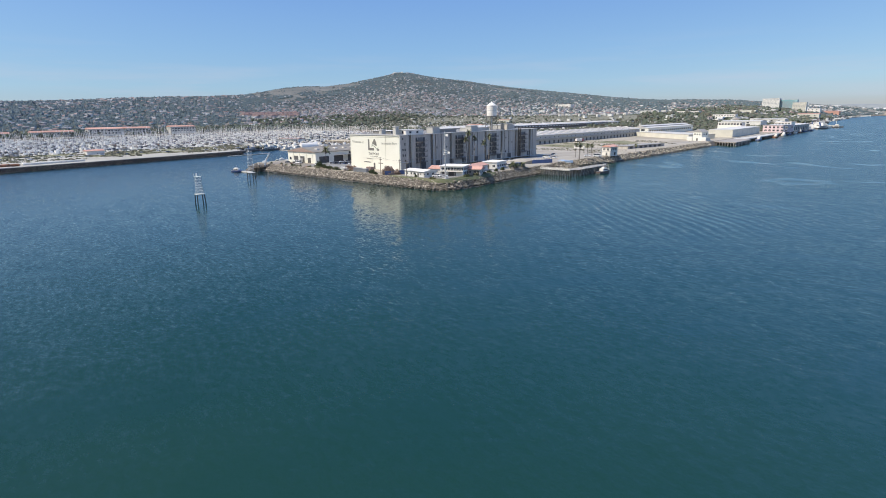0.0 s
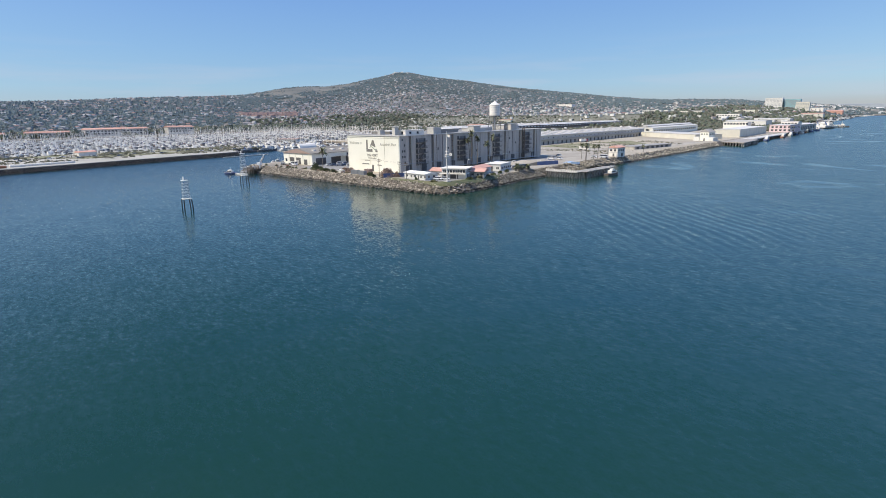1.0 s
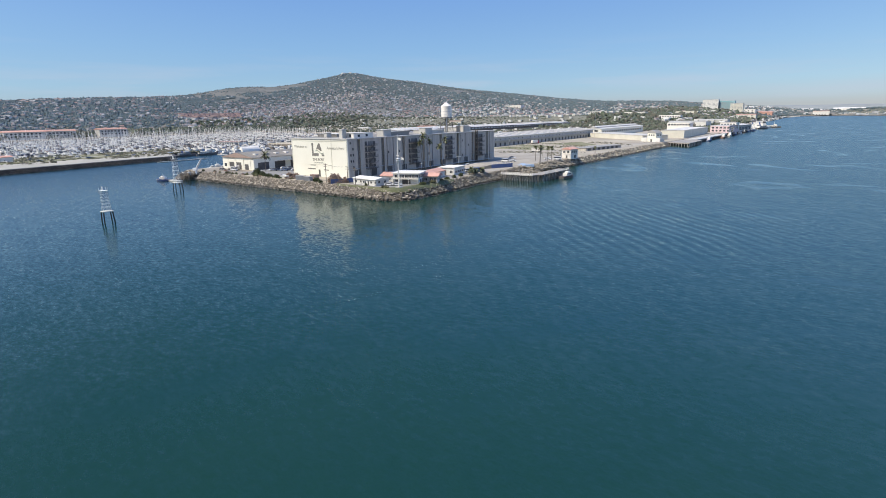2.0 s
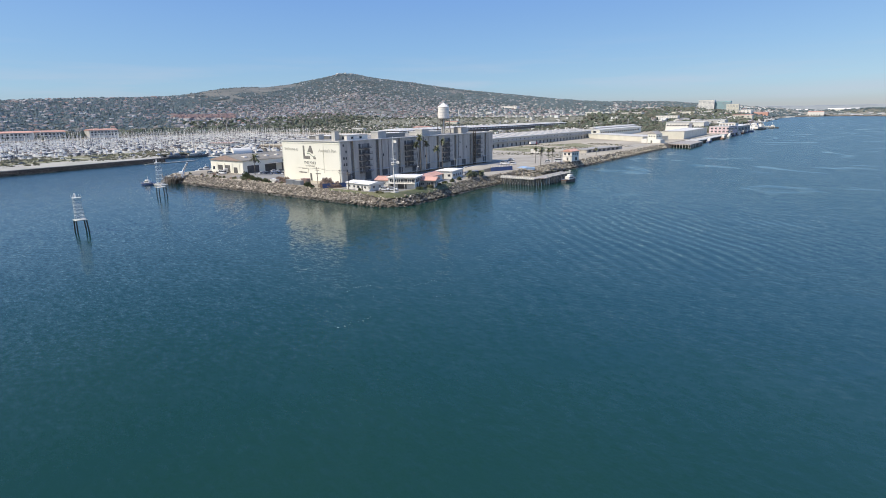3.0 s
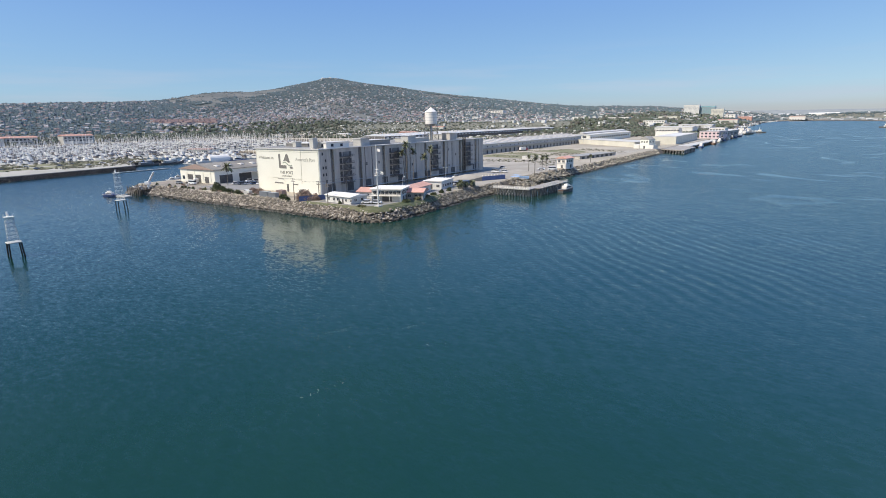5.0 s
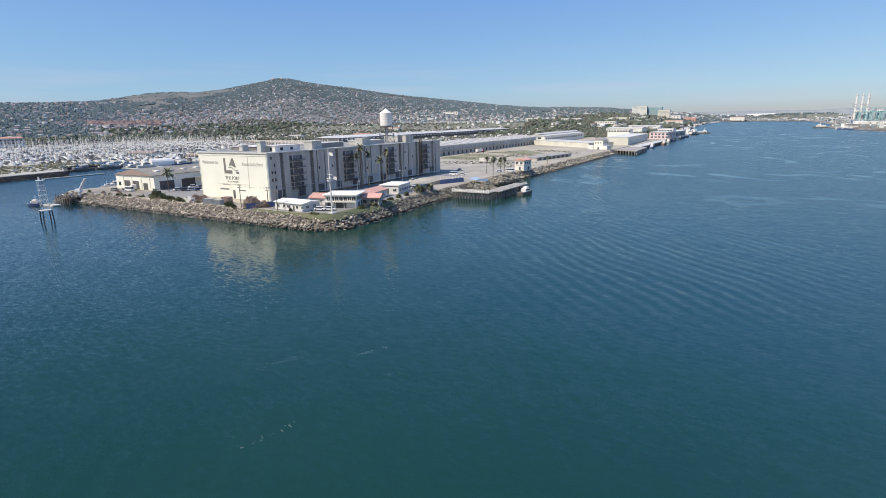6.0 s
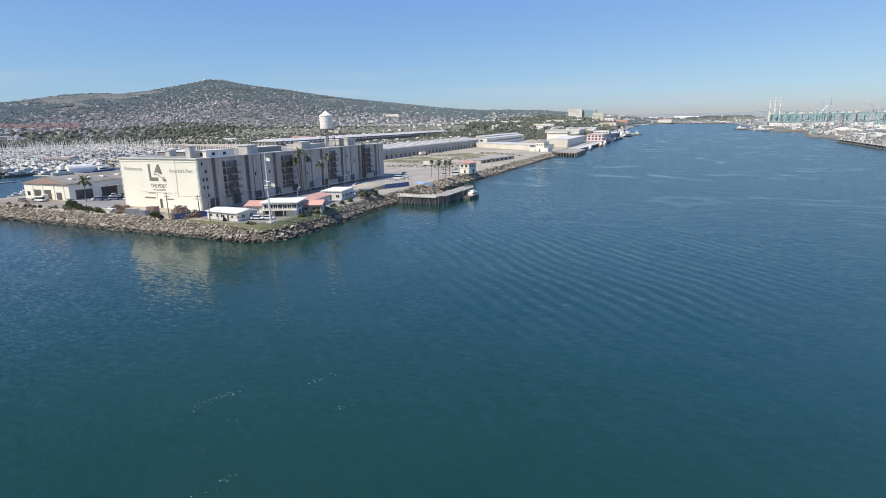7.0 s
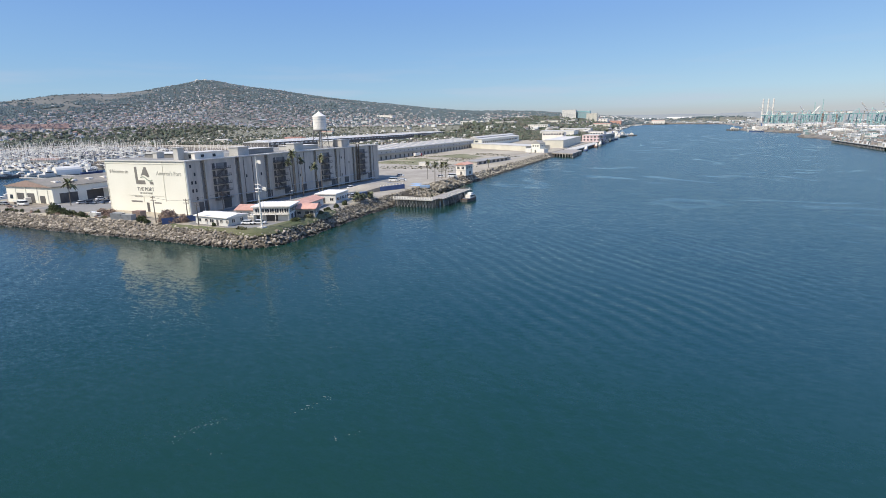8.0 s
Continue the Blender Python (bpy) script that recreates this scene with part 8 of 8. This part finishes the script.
box(bm, 0, 15.6, 0.2, 18, -0.3, 2.2)
part("ramp_body", bm, M["lot"], w)
bm = bmesh.new()
side = [[bm.verts.new(c) for c in ((-16, y, -0.25), (-0.01, y, -0.25), (-0.01, y, 2.2), (-16, y, 0.05))] for y in (0.2, 18)]
bm.faces.new(side[0])
bm.faces.new(side[1][::-1])
for k in range(4):
    bm.faces.new((side[0][(k + 1) % 4], side[0][k], side[1][k], side[1][(k + 1) % 4]))
part("ramp_slope", bm, M["lot"], w)
bm = bmesh.new()
box(bm, 0, 15.6, 0.0, 0.19, 0, 2.35)
part("side_wall", bm, M["bluewall"], w)
bm = bmesh.new()
box(bm, 15.61, 15.8, 0.0, 18, 0, 2.35)
part("end_wall", bm, M["bluewall"], w)
for k in range(8):
    bm = bmesh.new()
    rod(bm, (0.8 + 2 * k, 0.7, 2.2), (0.8 + 2 * k, 0.7, 3.1), 0.14, sides=8)
    part("bollard", bm, M["white"], w)
for o in ([(39, 112), (47, 109), (50, 114), (41, 118)], [(36, 120), (41, 119), (42, 122), (37, 123)]):
    bm = bmesh.new()
    prism(bm, o, GZ + 0.02, GZ + 0.12)
    solid("tarpaulin", bm, M["bluepale"], "pale blue tarpaulin spread on the yard", "tarpaulin")


# ---- poles ----
def lamp_pole(x, y, h, label, arms=1, z=GZ):
    p = thing("lamp_post", label, "lamp post", pose(x, y, z))
    bm = bmesh.new()
    rod(bm, (0, 0, -0.1), (0, 0, h), 0.14, 0.09, 8)
    part("pole", bm, M["steel"], p)
    for k in range(arms):
        bm = bmesh.new()
        s = 1 if k == 0 else -1
        rod(bm, (0, 0, h), (1.4 * s, 0, h + 0.25), 0.06)
        arm = part("arm", bm, M["steel"], p)
        bm = bmesh.new()
        bevelled(box(bm, 1.2 * s - 0.4, 1.2 * s + 0.4, -0.18, 0.18, h + 0.2, h + 0.4), 0.04)
        part("lamp_head", bm, M["white"], arm)


def utility_pole(x, y, h, label, z=GZ):
    p = thing("utility_pole", label, "utility pole", pose(x, y, z))
    bm = bmesh.new()
    rod(bm, (0, 0, -0.2), (0, 0, h), 0.2, 0.13, 8)
    part("pole", bm, M["timber"], p)
    for zz in (h - 0.6, h - 1.6):
        bm = bmesh.new()
        box(bm, -1.3, 1.3, -0.08, 0.08, zz, zz + 0.16)
        part("crossarm", bm, M["timber"], p)
        for x in (-1.1, -0.5, 0.5, 1.1):
            bm = bmesh.new()
            rod(bm, (x, 0, zz + 0.16), (x, 0, zz + 0.36), 0.07)
            part("insulator", bm, M["iron"], p)


utility_pole(1.5, -16.8, 9.6, "timber utility pole before the cream wall")
utility_pole(11.0, -11.0, 8.2, "timber utility pole beside the bungalow")
utility_pole(21.9, -16.2, 8.4, "timber utility pole at the lawn's edge")
utility_pole(4.2, 12.6, 8.0, "timber utility pole close to the warehouse wall")
for k, (p0, p1) in enumerate((((21.9, -16.2, 13.1), (11.0, -11.0, 12.9)), ((11.0, -11.0, 12.9), (4.2, 12.6, 12.7)), ((11.0, -11.0, 12.9), (1.5, -16.8, 14.2)))):
    bm = bmesh.new()
    a, b = Vector(p0), Vector(p1)
    for j in range(8):
        s, t = j / 8, (j + 1) / 8
        rod(bm, a.lerp(b, s) - Vector((0, 0, 2.4 * s * (1 - s))), a.lerp(b, t) - Vector((0, 0, 2.4 * t * (1 - t))), 0.035, sides=4)
    solid("overhead_cable", bm, M["iron"], "thin dark overhead cable slung between timber poles", "cable")
lamp_pole(16.0, 78.5, 6.8, "twin lamp post beside the warehouse", 2)
lamp_pole(27.0, 27.0, 7.0, "lamp post behind the red roofs", 1)
lamp_pole(44.0, 168.5, 11.0, "tall lamp post by the pilot house", 1)
lamp_pole(-67.8, 514.0, 35.0, "very tall floodlight mast beside the long shed", 2)
lamp_pole(-86.0 + 8, 420.0, 9.0, "lamp post beside the long shed", 1)
lamp_pole(-70.0, 290.0, 9.0, "lamp post beside the long shed", 1)
# ---- on the mole ----
bin_me = mesh_of("storage_bin", bevelled(box(bmesh.new(), -1.1, 1.1, -0.8, 0.8, 0, 1.5), 0.1), M["white"])
for k in range(25):
    ob = new("storage_bin", bin_me)
    ob.matrix_world = pose(-289.5 - k * 0.34, -128 + k * 1.75, 3.5, 0, 0, 10)
    tagged(ob, "white storage bin in a row along the mole", "bin", "bins on the mole")
for k in range(6):
    b = thing("mooring_buoy", "rust-red mooring buoy lying on the mole", "buoy", pose(-284.5 + rng.uniform(-1.5, 1.5), -146 + k * 2.6, 3.5, 0, 0, rng.uniform(0, 90)))
    bm = bmesh.new()
    rod(bm, (-1.3, 0, 1.0), (1.3, 0, 1.0), 1.0, sides=12)
    part("drum", bm, M["rust"], b)
    bm = bmesh.new()
    rod(bm, (1.3, 0, 1.0), (2.2, 0, 1.0), 0.2, sides=8)
    part("stem", bm, M["iron"], b)
building("mole_office", "low pale building with a brown roof on the mole", -400, -60, 9, 16, 3.2, 8, "wall", "tile", 1.2, "y", 0.5, z=3.5)
for k in range(60):
    if k % 2:
        car("parked car on the mole", pose(-352 - (k % 3) * 16 + rng.uniform(-1, 1), -280 + (k // 3) * 19 + rng.uniform(-3, 3), 3.52, 0, 0, rng.choice((80, 260))), rng.choice(("carpaint", "cargrey", "carpaint", "carblue")))

for x0, x1, y0, y1 in ((-425, -392, -380, -60), (-388, -352, -330, -120), (-420, -380, -40, 100), (-376, -345, -80, 60)):
    bm = bmesh.new()
    prism(bm, [(x0 + 5, y0), (x1, y0 + 12), (x1 - 6, y1 - 8), (x0, y1)], 3.4, 3.53)
    solid("planting_bed", bm, M["dryscrub"], "patch of dry grass on the mole", "grass", kind="structure")
stones = thing("mole_revetment", "dark wet boulders along the foot of the mole", "rock bank", kind="structure")
verts, faces = [], []
for k in range(4200):
    t = rng.random()
    y = -300 + 360 * t
    x = float(np.interp(y, [-420, -147, -21, 37, 62], [-216, -268.5, -291, -301, -306]))
    u = rng.random()
    m = Matrix.LocRotScale((x + 0.4 + u * 4.5, y, 2.9 - u * 3.2), Euler((rng.uniform(-0.5, 0.5), rng.uniform(-0.5, 0.5), rng.uniform(0, 6))), (rng.uniform(0.25, 0.6),) * 3)
    me = rng.choice(WET)
    b0 = len(verts)
    verts += [tuple(m @ v.co) for v in me.vertices]
    faces += [tuple(b0 + i for i in p.vertices) for p in me.polygons]
ob = new("rocks", raw("rocks", verts, faces, M["wetrock"]))
ob.parent = stones
tagged(ob, kind="stuff")
# low growth along the top of the rocks
for k in range(20):
    x = rng.uniform(-128, -24)
    shrub(x, -16.6 + rng.uniform(-0.9, 0.8), rng.uniform(0.8, 2.2), rng.uniform(0.7, 1.2), rng.uniform(0.5, 1.5), rng.choice(("leaf", "drybush", "frond", "dryscrub")), 90, 0.22, "low ragged growth along the top of the rocks")

# ---- docks in the inner channel ----
for x, y, turn, lab, s, hullm in ((-318, 135, 80, "white motor yacht at the inner dock", 17, "white"), (-300, 160, 75, "dark blue yacht under cover at the inner dock", 18, "navy"), (-332, 150, 80, "white motor yacht at the inner dock", 14, "white"), (-285, 178, 70, "white motor yacht at the inner dock", 14, "white"), (-345, 128, 85, "white motor yacht at the inner dock", 13, "white"), (-268, 170, 70, "navy yacht at the inner dock", 20, "navy"), (-250, 150, 70, "white yacht at the inner dock", 16, "white")):
    motor_boat("motor_yacht", lab, s, s * 0.27, pose(x, y, 0, 0, 0, turn), hullm)
bm = bmesh.new()
box(bm, -0.9, 0.9, 0, 48, 0.1, 0.7)
solid("floating_dock", bm, M["pale"], "thin floating dock off the end of the mole", "dock", pose(-283, 33, 0, 0, 0, 4))
for x, y, size, beam, hullm, house, lab in ((-342, 90, 21, 7, "iron", "cargrey", "dark work barge moored behind the mole"), (-341, 113, 24, 7, "iron", "wall", "long dark-hulled workboat with a grey house"), (-338, 136, 17, 5.5, "white", "white", "white motor vessel behind the mole")):
    ship(lab, x, y, size, beam, 84, hullm, house, 0.17)
for x, y, size in ((-180, 26, 8), (-188, 35, 9), (-176, 33, 7)):
    motor_boat("launch", "small white launch moored behind the gabled shed", size, size * 0.34, pose(x, y, 0, 0, 0, 70))
for y in (118, 142, 166):
    bm = bmesh.new()
    box(bm, -330, -215, y, y + 2.4, 0.1, 0.6)
    solid("floating_dock", bm, M["pale"], "long pale floating dock in the inner channel", "dock")
building("clubhouse", "low marina clubhouse with a brownish roof on the docks", -508, 226, 34, 16, 4.2, 20, "wall", "brown", 1.6, "x", 0.8, windows=[("s", 2, 4, 7, 2.2, 1.2, 2.6)], z=1.0)
t = thing("boat_shed", "white domed boat cover shed on the inner dock", "boat shed", pose(-318, 150, 0.5, 0, 0, 80))
bm = bmesh.new()
n = 10
ends = [[bm.verts.new((x, 5 * math.cos(math.pi * k / n), 7.0 * math.sin(math.pi * k / n))) for k in range(n + 1)] for x in (-10, 10)]
for k in range(n):
    bm.faces.new((ends[0][k], ends[0][k + 1], ends[1][k + 1], ends[1][k]))
bm.faces.new(ends[0][::-1])
bm.faces.new(ends[1])
part("cover", bm, M["white"], t)

# ---- thin streaks of foam on the water ----
foam = Heap()
fleck = np.array([(-0.5, -0.2, 0), (0.1, -0.5, 0), (0.5, 0.1, 0), (-0.1, 0.5, 0)])
for x0, y0, x1, y1, n in ((116.5, -108.8, 120.1, -102.0, 60), (128.3, -96.8, 129.8, -91.7, 45), (136.7, -100.8, 138.6, -98.7, 18), (117.1, -77.5, 126.5, -76.0, 22), (132.1, -126.3, 134.4, -116.3, 50), (117.7, -109.5, 120.0, -103.9, 20), (123.0, -112.6, 127.1, -105.3, 14)):
    for k in range(n // 2):
        t = rng.random()
        s = rng.uniform(0.03, 0.12)
        foam.add(fleck, [(0, 1, 2, 3)], (x0 + (x1 - x0) * t + rng.gauss(0, 0.35), y0 + (y1 - y0) * t + rng.gauss(0, 0.35), 0.012), (s * 1.6, s, 1), rng.uniform(0, 6))
foam.make("sea_foam", M["white"], "thin broken streaks of white foam flecks", "foam")
